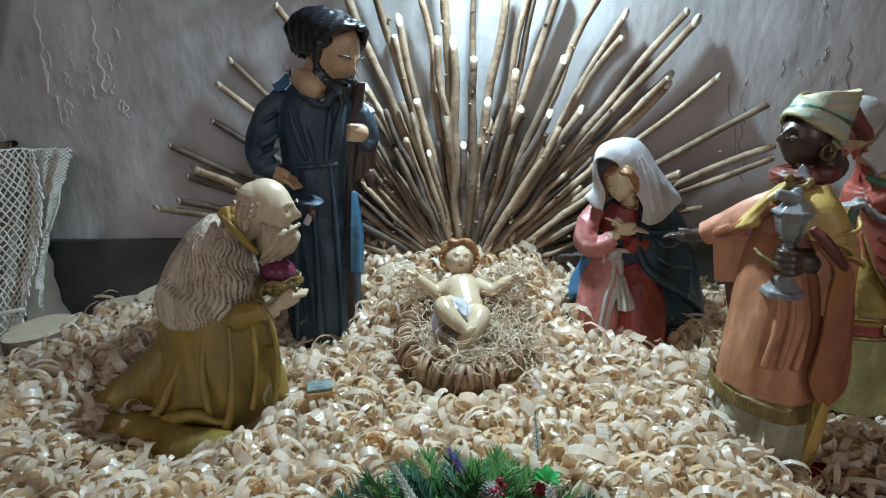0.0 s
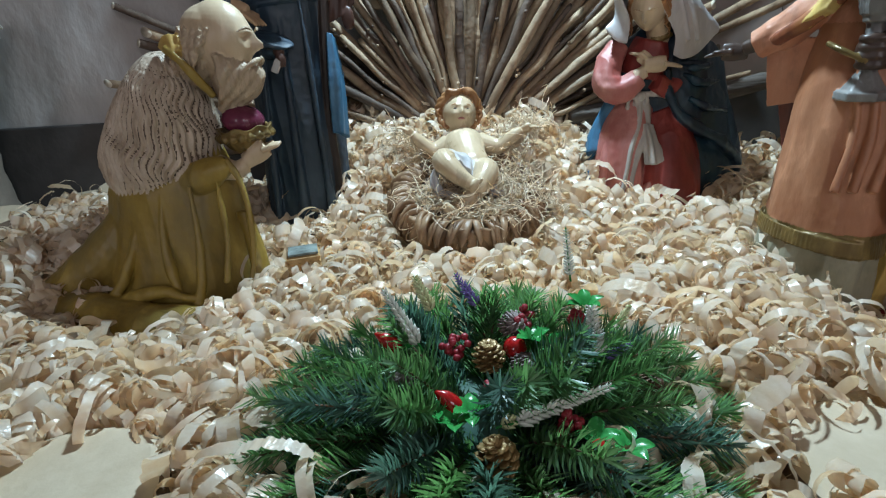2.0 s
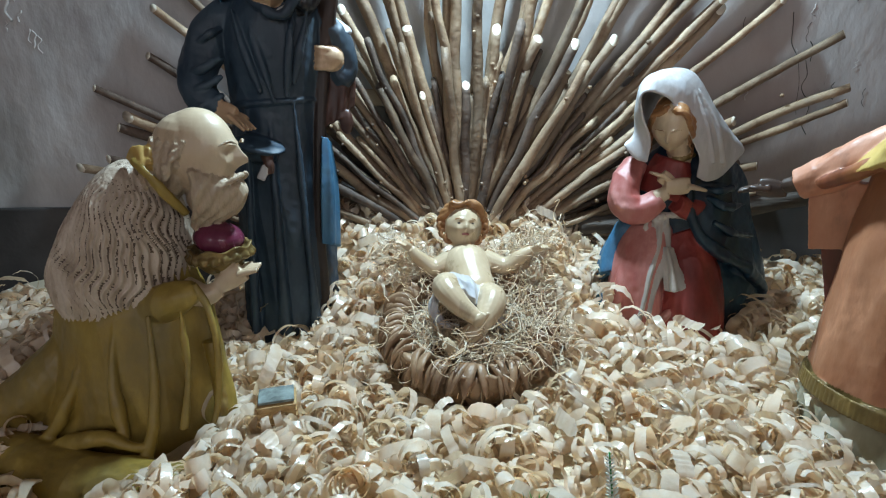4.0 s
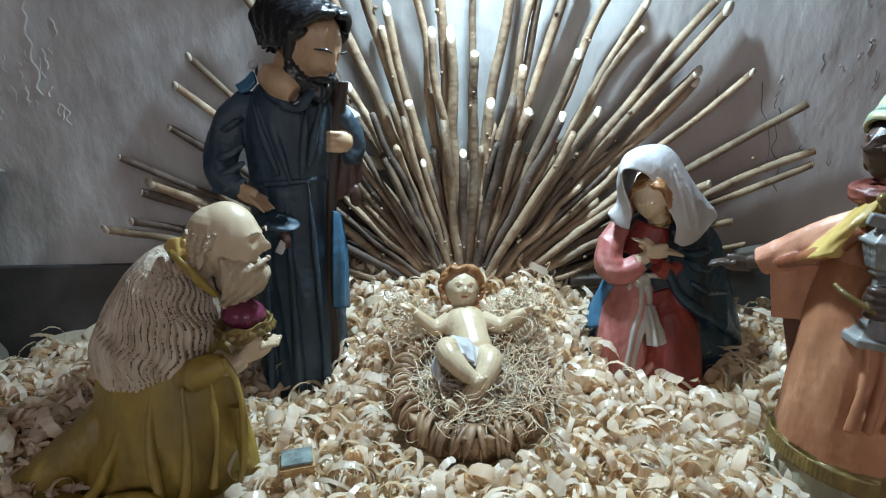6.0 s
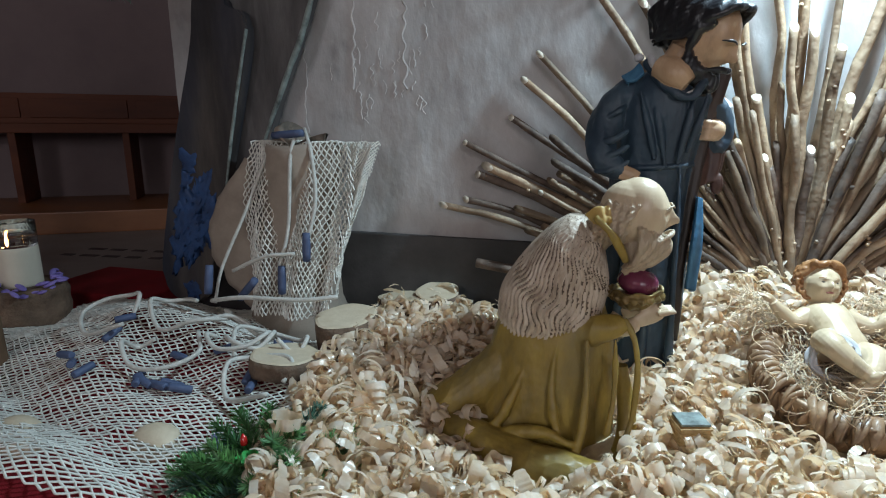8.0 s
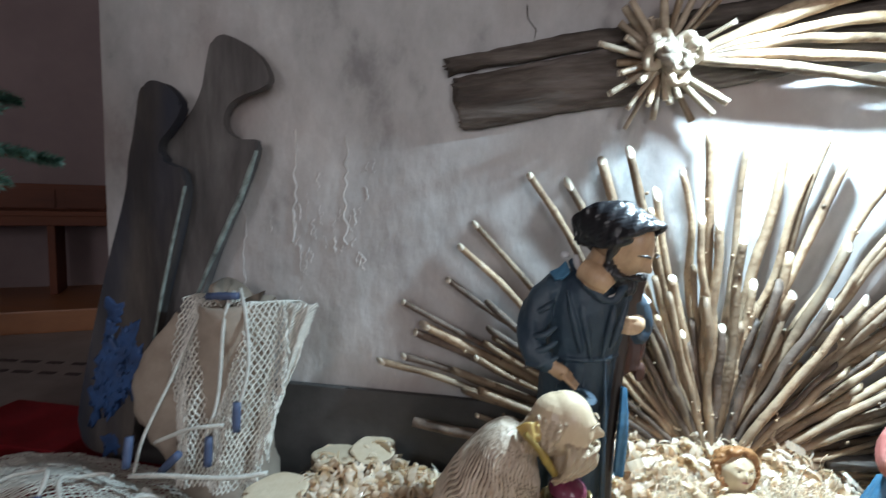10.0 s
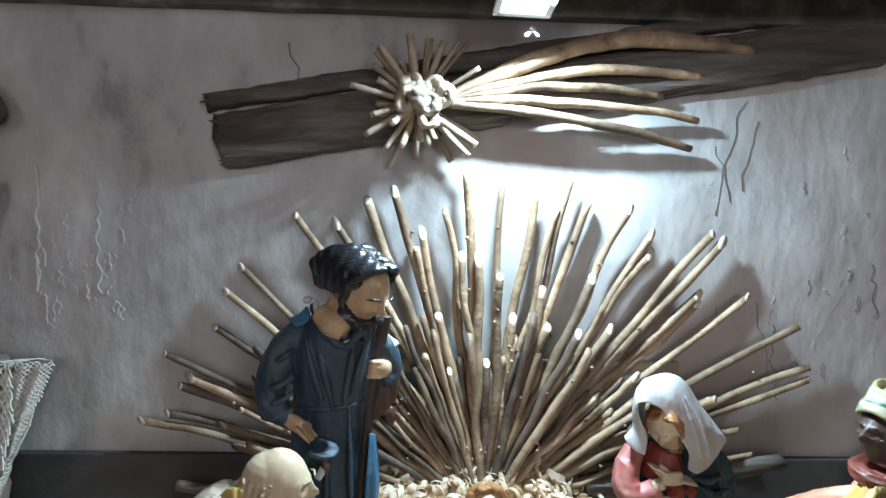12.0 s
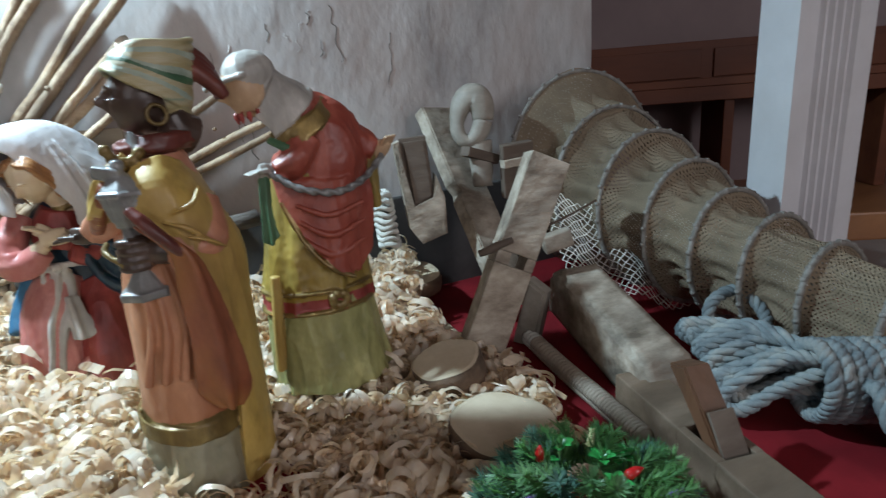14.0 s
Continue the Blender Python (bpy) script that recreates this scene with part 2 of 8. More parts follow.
M["navy"] = paint("painted_navy", (0.016, 0.034, 0.058), (0.05, 0.085, 0.115), 7, rough=0.5, wear=(0.03, 0.045, 0.06), stain_scale=5)
M["blue"] = paint("painted_blue", (0.03, 0.12, 0.22), (0.09, 0.23, 0.36))
M["teal"] = paint("painted_dark_teal", (0.006, 0.02, 0.04), (0.016, 0.05, 0.08), rough=0.34)
M["brown"] = paint("painted_brown", (0.05, 0.02, 0.014), (0.11, 0.045, 0.03))
M["staff"] = paint("painted_staff", (0.022, 0.014, 0.011), (0.05, 0.03, 0.024))
M["flesh"] = paint("painted_plaster_flesh", (0.46, 0.3, 0.18), (0.6, 0.42, 0.27), rough=0.4, wear=(0.4, 0.24, 0.13), stain_amount=0.3, bump=0.15, bump_dist=0.002)
M["flesh_pale"] = paint("painted_plaster_pale", (0.52, 0.4, 0.27), (0.62, 0.5, 0.35), rough=0.34, wear=(0.44, 0.3, 0.17), stain_amount=0.3, bump=0.15, bump_dist=0.002)
M["flesh_ivory"] = paint("painted_plaster_ivory", (0.52, 0.4, 0.26), (0.62, 0.49, 0.34), rough=0.3, wear=(0.45, 0.3, 0.17), stain_amount=0.35, bump=0.1, bump_dist=0.0015)
M["flesh_dark"] = paint("painted_plaster_dark", (0.05, 0.028, 0.02), (0.1, 0.058, 0.042), rough=0.38, bump=0.15, bump_dist=0.002)
M["hair_black"] = material("painted_black_hair", [(0.006, 0.006, 0.008), (0.02, 0.02, 0.024)], 6, 0.32, 0.9, 22, (1, 1, 0.4), bump_dist=0.01)
M["hair_brown"] = material("painted_brown_hair", [(0.2, 0.085, 0.03), (0.36, 0.17, 0.065)], 8, 0.4, 0.8, 40, bump_dist=0.008)
M["beard"] = material("painted_pale_beard", [(0.34, 0.25, 0.165), (0.5, 0.4, 0.285)], 20, 0.5, 0.8, 80, (1, 1, 0.4), stain=(0.25, 0.16, 0.1), stain_scale=12, bump_dist=0.008)
M["fur"] = material("painted_wavy_fleece", [(0.22, 0.155, 0.11), (0.46, 0.37, 0.285), (0.62, 0.53, 0.44)], 24, 0.55, 0.8, 60, (1, 1, 0.35), bump_dist=0.008)
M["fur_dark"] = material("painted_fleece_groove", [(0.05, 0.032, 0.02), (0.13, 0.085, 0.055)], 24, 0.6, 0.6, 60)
M["lining"] = paint("painted_rust", (0.2, 0.055, 0.025), (0.32, 0.11, 0.05), wear=(0.3, 0.13, 0.03))
M["yellow"] = paint("painted_ochre", (0.25, 0.165, 0.03), (0.36, 0.255, 0.055), wear=(0.16, 0.12, 0.05))
M["yellow_pale"] = paint("painted_straw_yellow", (0.45, 0.3, 0.08), (0.6, 0.43, 0.14), wear=(0.3, 0.17, 0.05), stain_scale=9)
M["gold"] = paint("painted_gold", (0.16, 0.105, 0.035), (0.36, 0.25, 0.085), rough=0.35, metal=0.3, bump=0.8)
M["white"] = paint("painted_white", (0.5, 0.5, 0.52), (0.64, 0.64, 0.66), wear=(0.45, 0.42, 0.4), rough=0.4)
M["grey_white"] = paint("painted_grey_white", (0.36, 0.34, 0.31), (0.5, 0.47, 0.43))
M["pink"] = paint("painted_rose", (0.38, 0.14, 0.12), (0.54, 0.26, 0.225), wear=(0.3, 0.04, 0.035))
M["crimson"] = paint("painted_crimson", (0.22, 0.03, 0.025), (0.34, 0.06, 0.05))
M["salmon"] = paint("painted_terracotta", (0.36, 0.15, 0.075), (0.48, 0.225, 0.125), wear=(0.24, 0.07, 0.03))
M["salmon_pale"] = paint("painted_salmon", (0.52, 0.23, 0.14), (0.64, 0.33, 0.22), wear=(0.36, 0.13, 0.07))
M["maroon"] = paint("painted_maroon", (0.12, 0.025, 0.018), (0.2, 0.05, 0.03))
M["red"] = paint("painted_red", (0.27, 0.055, 0.035), (0.38, 0.1, 0.065), wear=(0.2, 0.025, 0.015))
M["celadon"] = paint("painted_grey_green", (0.26, 0.24, 0.17), (0.36, 0.34, 0.26), wear=(0.2, 0.17, 0.1))
M["lime"] = paint("painted_yellow_green", (0.27, 0.26, 0.1), (0.4, 0.38, 0.17))
M["green"] = paint("painted_green", (0.05, 0.12, 0.06), (0.1, 0.2, 0.11))
M["turban"] = material("painted_turban", [(0.22, 0.26, 0.18), (0.36, 0.3, 0.15), (0.42, 0.37, 0.24), (0.17, 0.26, 0.19)], 9, 0.5, 0.5, 30, (0.5, 0.5, 3.5))
M["celadon_band"] = paint("painted_pale_green", (0.3, 0.37, 0.31), (0.42, 0.48, 0.4), wear=(0.25, 0.28, 0.2))
M["silver"] = paint("painted_silver", (0.2, 0.2, 0.2), (0.34, 0.34, 0.33), rough=0.4, metal=0.2, wear=(0.1, 0.09, 0.08))
M["purple_stone"] = paint("painted_wine_purple", (0.13, 0.022, 0.05), (0.2, 0.045, 0.085), rough=0.25, bump=0.05, bump_dist=0.001)
M["crib"] = material("painted_brown_crib", [(0.12, 0.068, 0.036), (0.28, 0.17, 0.095), (0.42, 0.28, 0.165)], 9, 0.45, 0.7, 30, bump_dist=0.008)
M["needle"] = translucent(material("pine_needle_green", [(0.1, 0.25, 0.11), (0.19, 0.38, 0.18), (0.3, 0.48, 0.27)], 9, 0.35, 0, vary=0.4), 0.55, (0.9, 1.0, 0.6))
M["needle_blue"] = translucent(material("pine_needle_dark", [(0.09, 0.2, 0.16), (0.18, 0.31, 0.26)], 9, 0.35, 0, vary=0.4), 0.5, (0.9, 1.0, 0.8))
M["twig"] = material("twig", [(0.09, 0.05, 0.025), (0.15, 0.09, 0.05)], 20, 0.8, 0)
M["chili"] = material("red_gloss", [(0.38, 0.008, 0.01), (0.52, 0.015, 0.014)], 6, 0.2, 0, coat=0.5)
M["berry"] = material("berry_red", [(0.24, 0.012, 0.025), (0.38, 0.03, 0.045)], 16, 0.45, 0.4, 200)
M["leaf"] = material("gloss_leaf", [(0.02, 0.2, 0.04), (0.05, 0.36, 0.09)], 14, 0.25, 0.3, 80)
M["lavender"] = material("lavender_flower", [(0.17, 0.12, 0.4), (0.28, 0.22, 0.55)], 30, 0.7, 0.3, 120)
M["spike_white"] = material("white_flower", [(0.62, 0.64, 0.58), (0.76, 0.78, 0.72)], 30, 0.6, 0.2, 120)
M["spike_cream"] = material("cream_flower", [(0.5, 0.52, 0.25), (0.68, 0.68, 0.42)], 30, 0.6, 0.2, 120)
M["cone_gold"] = material("cone_gold", [(0.17, 0.1, 0.035), (0.38, 0.25, 0.1)], 30, 0.4, 0.4, 120, metal=0.3)
M["cone_grey"] = material("cone_frosted", [(0.13, 0.08, 0.06), (0.42, 0.36, 0.36)], 60, 0.6, 0.4, 120)
M["cone_brown"] = material("cone_brown", [(0.07, 0.035, 0.018), (0.22, 0.13, 0.075)], 30, 0.7, 0.4, 120)
M["wax"] = material("candle_wax", [(0.62, 0.56, 0.44), (0.7, 0.64, 0.52)], 8, 0.5, 0.1, 60)
M["ink"] = material("dark_lettering", [(0.03, 0.02, 0.02), (0.06, 0.04, 0.04)], 10, 0.8, 0)
M["room_paint"] = material("nave_paint", [(0.5, 0.45, 0.42), (0.58, 0.53, 0.5)], 2, 0.85, 0.1, 30)


# ---- geometry helpers ----
def finish(name, bm, mats, parent=None, smooth=True, label=""):
    me = bpy.data.meshes.new(name)
    bmesh.ops.recalc_face_normals(bm, faces=bm.faces)
    bm.to_mesh(me)
    bm.free()
    for m in mats if isinstance(mats, (list, tuple)) else [mats]:
        me.materials.append(M[m])
    if smooth:
        me.polygons.foreach_set("use_smooth", [True] * len(me.polygons))
    ob = new(name, me)
    if parent:
        ob.parent = parent
    if label:
        ob["label"] = label
    return ob


def part(name, bm, mats, parent, label="", smooth=True):
    return finish(name, bm, mats, parent, smooth, label)


def thing(name, at, label, category, group="", rz=0.0):
    ob = new(name)
    ob.matrix_world = pose(*at, 0, 0, rz)
    ob.empty_display_size = 0.05
    return tagged(ob, label, category, group)


def smooth_path(points, steps=6):
    """Catmull-Rom through tuples of any length."""
    p = [np.array(q, float) for q in points]
    p = [2 * p[0] - p[1]] + p + [2 * p[-1] - p[-2]]
    out = []
    for i in range(1, len(p) - 2):
        for k in range(steps):
            t = k / steps
            out.append(0.5 * (2 * p[i] + (p[i + 1] - p[i - 1]) * t + (2 * p[i - 1] - 5 * p[i] + 4 * p[i + 1] - p[i + 2]) * t * t
                              + (3 * p[i] - p[i - 1] - 3 * p[i + 1] + p[i + 2]) * t ** 3))
    out.append(p[-2])
    return out


def skin(bm, rings, mi=0, close=True, caps=True, pick=None):
    """Quads between rings of points; pick(i, j) may give the material of a face."""
    vs = [[bm.verts.new(q) for q in r] for r in rings]
    n = len(vs[0])
    for i in range(len(vs) - 1):
        for j in range(n if close else n - 1):
            f = bm.faces.new((vs[i][j], vs[i][(j + 1) % n], vs[i + 1][(j + 1) % n], vs[i + 1][j]))
            f.material_index = pick(i / (len(vs) - 1), j / n) if pick else mi
    if caps and close:
        for r, flip in ((vs[0], True), (vs[-1], False)):
            f = bm.faces.new(list(reversed(r)) if flip else r)
            f.material_index = pick(1.0 if not flip else 0.0, 0.0) if pick else mi
    return vs


def limb(bm, pts, mi=0, seg=12, steps=5, flat=1.0, lump=0.0, fold=0.0, waves=5):
    """A tube through (x, y, z, radius) points. flat squeezes it across."""
    path = smooth_path(pts, steps)
    rings = []
    prev = None
    for i, q in enumerate(path):
        c = V(q[:3])
        d = V(path[min(i + 1, len(path) - 1)][:3]) - V(path[max(i - 1, 0)][:3])
        d.normalize()
        if prev is None:
            side = d.cross(V((0, 1, 0.1)))
        else:
            side = prev - d * prev.dot(d)
        side.normalize()
        prev = side
        up = d.cross(side)
        ring = []
        for j in range(seg):
            a = TAU * j / seg
            r = q[3] * (1 + (lump * noise.noise(c * 22 + V((math.cos(a), math.sin(a), 0)) * 0.8) if lump else 0)
                        + (fold * math.sin(waves * a + 2.4 * math.sin(i * 0.35 + a)) if fold else 0))
            ring.append(c + side * math.cos(a) * r + up * math.sin(a) * r * flat)
        rings.append(ring)
    vs = skin(bm, rings, mi)
    return vs


def blob(bm, c, r, mi=0, rot=(0, 0, 0), lump=0.0, freq=14.0, seg=20, ringn=12, stretch=(1, 1, 1)):
    """An ellipsoid, unevenly lumped."""
    m = pose(*c, *rot)
    rings = []
    for i in range(1, ringn):
        th = math.pi * i / ringn
        row = []
        for j in range(seg):
            a = TAU * j / seg
            d = V((math.sin(th) * math.cos(a), math.sin(th) * math.sin(a), -math.cos(th)))
            k = 1 + lump * noise.noise(V((d.x * r[0] * stretch[0], d.y * r[1] * stretch[1], d.z * r[2] * stretch[2])) * freq + V(c) * 7) if lump else 1
            row.append(m @ V((d.x * r[0] * k, d.y * r[1] * k, d.z * r[2] * k)))
        rings.append(row)
    skin(bm, rings, mi)


def robe(bm, sections, mi=0, folds=(0.05, 9, 0.0), seg=64, steps=5, pick=None, turn=0.4, cap=True):
    """A hanging garment: stacked ellipses (x, y, z, rx, ry), with folds that deepen downwards."""
    path = smooth_path(sections, steps)
    z0, z1 = sections[0][2], sections[-1][2]
    rings = []
    for q in path:
        x, y, z, rx, ry = q
        h = (z - z0) / (z1 - z0)
        ring = []
        for j in range(seg):
            a = TAU * j / seg
            ca, sa = math.cos(a), math.sin(a)
            ph = folds[1] * a + folds[2] + turn * math.sin(3 * a + h * 4) + 1.6 * noise.noise(V((ca * 1.6, sa * 1.6, z * 3.5 + folds[2])))
            w = 1 - 2 * abs(math.sin(ph / 2)) ** 0.8 + 0.45 * math.sin(folds[1] * 1.7 * a + 1.3 + h * 2)
            k = 1 + folds[0] * w * (1.15 - 0.8 * h) * (0.7 + 0.6 * noise.noise(V((ca * 2, sa * 2, 7)))) + 0.03 * noise.noise(V((ca * 2.5, sa * 2.5, z * 8)))
            ring.append(V((x + rx * k * math.cos(a), y + ry * k * math.sin(a), z)))
        rings.append(ring)
    return skin(bm, rings, mi, caps=cap, pick=pick)


def box(bm, size, m=None, mi=0, bevel=0.004):
    geo = bmesh.ops.create_cube(bm, size=1, matrix=(m or Matrix()) @ Matrix.Diagonal((*size, 1)))
    vs = geo["verts"]
    faces = {f for v in vs for f in v.link_faces}
    for f in faces:
        f.material_index = mi
    if bevel:
        es = {e for v in vs for e in v.link_edges}
        r = bmesh.ops.bevel(bm, geom=list(es), offset=bevel, segments=2, affect="EDGES", profile=0.6)
        for f in r["faces"]:
            f.material_index = mi


def prism(bm, outline, depth, m=None, mi=0, bevel=0.004):
    """A plate cut to an outline in x, z, with thickness along y."""
    m = m or Matrix()
    f0 = [bm.verts.new(m @ V((x, -depth / 2, z))) for x, z in outline]
    f1 = [bm.verts.new(m @ V((x, depth / 2, z))) for x, z in outline]
    n = len(outline)
    fs = [bm.faces.new(f0), bm.faces.new(list(reversed(f1)))]
    for i in range(n):
        fs.append(bm.faces.new((f0[i], f1[i], f1[(i + 1) % n], f0[(i + 1) % n])))
    for f in fs:
        f.material_index = mi
    if bevel:
        es = {e for f in fs[:2] for e in f.edges}
        bmesh.ops.bevel(bm, geom=list(es), offset=bevel, segments=2, affect="EDGES")


def raw_mesh(name, verts, faces, mats, smooth=True):
    me = bpy.data.meshes.new(name)
    me.from_pydata(verts, [], faces)
    for m in mats:
        me.materials.append(M[m])
    if smooth:
        me.polygons.foreach_set("use_smooth", [True] * len(me.polygons))
    me.update()
    return me


def box_piece(name, size, at, mat, parent, rot=(0, 0, 0), bevel=0.004, label=""):
    bm = bmesh.new()
    box(bm, size, pose(*at, *rot), bevel=bevel)
    return part(name, bm, mat, parent, label, smooth=False)


def structure(name, bm, mats, label="", smooth=False, category=""):
    return tagged(finish(name, bm, mats, None, smooth), label, category, "", "structure")


def ground(x, y):
    """Height of the heap of shavings over the platform."""
    g = 0.04 * (max(0.0, y - 1.2) / 0.3) ** 2 * (1 - 0.8 * min(1, max(0, (x - 0.32) / 0.3)))
    g *= 1 - 0.85 * min(1, max(0, (-0.3 - x) / 0.3))
    g -= 0.045 * math.exp(-((x + 0.42) ** 2 / 0.03 + (y - 1.62) ** 2 / 0.02))
    g += 0.016 * noise.noise(V((x * 3, y * 3, 0.3))) + 0.01 * noise.noise(V((x * 9, y * 9, 2.3)))
    s = min(1, max(0, (x - 0.6) / 0.35)) * min(1, max(0, (1.75 - y) / 0.4))
    g -= 0.06 * math.exp(-((x - 0.86) ** 2 + (y - 1.0) ** 2) / 0.035)
    return g - 0.115 * s - 0.1 * math.exp(-((x + 0.68) ** 2 + (y - 1.2) ** 2) / 0.09)


# ---- the setting ----
FLOOR, WALL_Y, WALL_TOP, WALL_L, WALL_R = -0.22, 2.06, 1.83, -2.33, 2.73

bm = bmesh.new()
box(bm, (16, 14, 0.2), pose(0, 1, FLOOR - 0.1), bevel=0)
structure("floor", bm, "floor_stone", "worn grey-brown stone floor of the church", category="floor")

# backing panel of the crib, with trowelled plaster
bm = bmesh.new()
nx, nz = 150, 60
front, back = [], []
for i in range(nz + 1):
    z = FLOOR + (WALL_TOP - FLOOR) * i / nz
    front.append([V((WALL_L + (WALL_R - WALL_L) * j / nx, WALL_Y + 0.006 * noise.noise(V((j * 0.13, 0, i * 0.1))) + 0.002 * noise.noise(V((j * 0.6, 4, i * 0.3))), z)) for j in range(nx + 1)])
skin(bm, front, close=False)
box(bm, (WALL_R - WALL_L, 0.1, WALL_TOP - FLOOR), pose((WALL_L + WALL_R) / 2, WALL_Y + 0.062, (WALL_TOP + FLOOR) / 2), bevel=0)
structure("wall_north", bm, "plaster", "mottled grey plaster backing wall with trowel marks", smooth=True, category="wall")

bm = bmesh.new()
box(bm, (WALL_R - WALL_L + 0.02, 0.03, 0.49), pose((WALL_L + WALL_R) / 2, WALL_Y - 0.02, 0.03), bevel=0.006)
structure("baseboard", bm, "skirting", "dark painted strip along the foot of the wall", category="baseboard")

bm = bmesh.new()
box(bm, (WALL_R - WALL_L + 0.3, 0.16, 0.2), pose((WALL_L + WALL_R) / 2, WALL_Y + 0.03, WALL_TOP + 0.1), bevel=0.01)
structure("trim", bm, "marble_dark", "dark marbled fascia along the top of the wall", category="fascia")

# platform under the crib, covered with red cloth
bm = bmesh.new()
box(bm, (5.75, 2.7, 0.08), pose(0.1, 0.69, -0.18), bevel=0.015)
structure("platform", bm, "red_cloth", "low platform covered with dark red cloth", category="platform")

# shelf above the crib, from which the lace hangs
bm = bmesh.new()
box(bm, (WALL_R - WALL_L + 0.3, 0.5, 0.05), pose((WALL_L + WALL_R) / 2, WALL_Y - 0.0, WALL_TOP + 0.26), bevel=0.008)
structure("ceiling", bm, "marble_dark", "dark shelf above the crib", category="shelf")

# nave, added unseen: side and back walls, ceiling, window openings behind the camera
for nm, size, at in (("wall_west", (0.3, 14, 5.4), (-8, 1, 2.4)), ("wall_east", (0.3, 14, 5.4), (8, 1, 2.4))):
    bm = bmesh.new()
    box(bm, size, pose(*at), bevel=0)
    structure(nm, bm, "room_paint", "plain painted wall of the nave", category="wall")
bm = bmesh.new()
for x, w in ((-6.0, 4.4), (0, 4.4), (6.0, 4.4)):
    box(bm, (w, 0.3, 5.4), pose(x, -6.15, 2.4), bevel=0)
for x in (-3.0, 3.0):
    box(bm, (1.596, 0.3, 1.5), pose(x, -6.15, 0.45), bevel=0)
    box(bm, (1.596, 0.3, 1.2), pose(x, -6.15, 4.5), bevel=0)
structure("wall_south", bm, "room_paint", "unseen plain painted wall with two added window openings", category="wall")
bm = bmesh.new()
box(bm, (16.3, 14.3, 0.2), pose(0, 1, 5.2), bevel=0)
structure("ceiling_nave", bm, "room_paint", "plain painted ceiling", category="ceiling")


def apse_side(side, wall, leg, along, seat_z, step_z, length, shift):
    """Wall, wooden step and bench of one side of the apse. leg: a foot of the bench; along: the bench's direction in degrees."""
    m = pose(leg[0], leg[1], 0, 0, 0, along)
    bm = bmesh.new()
    box(bm, (length + 2.5, 0.2, 4.9), m @ pose(shift, 0.62, 2.2), bevel=0)
    structure("wall_" + wall, bm, "pink_wall", "dusky pink painted wall behind the bench", category="wall")
    bm = bmesh.new()
    box(bm, (length + 1.0, 1.15, step_z - FLOOR), m @ pose(shift, -0.06, (FLOOR + step_z) / 2 - 0.002), bevel=0.012)
    structure("step_" + wall, bm, "floor_wood", "polished red-brown wooden step under the bench", category="step")
    bench = thing("bench", (0, 0, 0), "long polished red-brown wooden bench on a step", "bench", "benches along the apse wall")
    bench.matrix_world = m
    h = seat_z - step_z
    box_piece("seat", (length, 0.42, 0.045), (shift, 0.19, seat_z), "bench", bench)
    box_piece("front_rail", (length, 0.022, 0.085), (shift, 0.0, seat_z - 0.066), "bench", bench)
    box_piece("backrest", (length, 0.03, 0.24), (shift, 0.42, seat_z + 0.14), "bench", bench)
    k = -length / 2 + 0.1
    while k < length / 2:
        x = k + shift - ((k + shift + 20) % 0.92) + 0.0
        box_piece("leg", (0.06, 0.36, h - 0.02), (x, 0.2, step_z + h / 2 - 0.01), "bench", bench)
        box_piece("back_panel", (0.84, 0.02, 0.18), (x + 0.46, 0.4, seat_z + 0.12), "bench", bench)
        k += 0.92
    return bench


apse_side(-1, "northwest", (-5.05, 4.15), 32, 0.72, -0.03, 4.8, 0.4)
apse_side(1, "northeast", (3.75, 2.32), -32, 0.62, -0.07, 4.4, -0.2)


def pilaster(at, width, rz, name):
    p = thing(name, at, "white painted fluted pilaster", "pilaster", "white pilasters", rz)
    p["kind"] = "structure"
    bm = bmesh.new()
    n = 5
    w = width
    outline = [(-w / 2, 0.08), (-w / 2, -0.08), (-w * 0.3, -0.08)]
    for i in range(n):
        x = -w * 0.28 + i * w * 0.56 / n
        outline += [(x, -0.08), (x + w * 0.03, -0.065), (x + w * 0.07, -0.065), (x + w * 0.1, -0.08)]
    outline += [(w / 2, -0.08), (w / 2, 0.08)]
    skin(bm, [[V((x, y, z)) for x, y in outline] for z in (0, 1.13)])
    part("shaft", bm, "white_paint", p, smooth=False)
    box_piece("base_block", (w + 0.06, 0.24, 0.12), (0, 0, 0.06), "white_paint", p)
    box_piece("capital", (w + 0.05, 0.23, 0.09), (0, 0, 1.175), "white_paint", p)
    box_piece("abacus", (w + 0.11, 0.28, 0.06), (0, 0, 1.25), "white_paint", p)
    return p


pilaster((2.97, 1.2, FLOOR), 0.33, -12, "pilaster")
pilaster((-3.15, 1.55, FLOOR), 0.36, 12, "pilaster")

# lettering worn into the stone slab beside the platform: unreadable bars
for row in range(2):
    for i in range(9):
        bm = bmesh.new()
        box(bm, (0.09 + 0.05 * ((i * 7 + row * 3) % 4) / 4, 0.045, 0.004), pose(-4.15 + i * 0.17 + row * 0.05, 2.95 + row * 0.2 + 0.02 * i, FLOOR + 0.003, 0, 0, 8), bevel=0)
        structure("lettering", bm, "ink", "dark worn lettering on the stone floor", category="lettering")


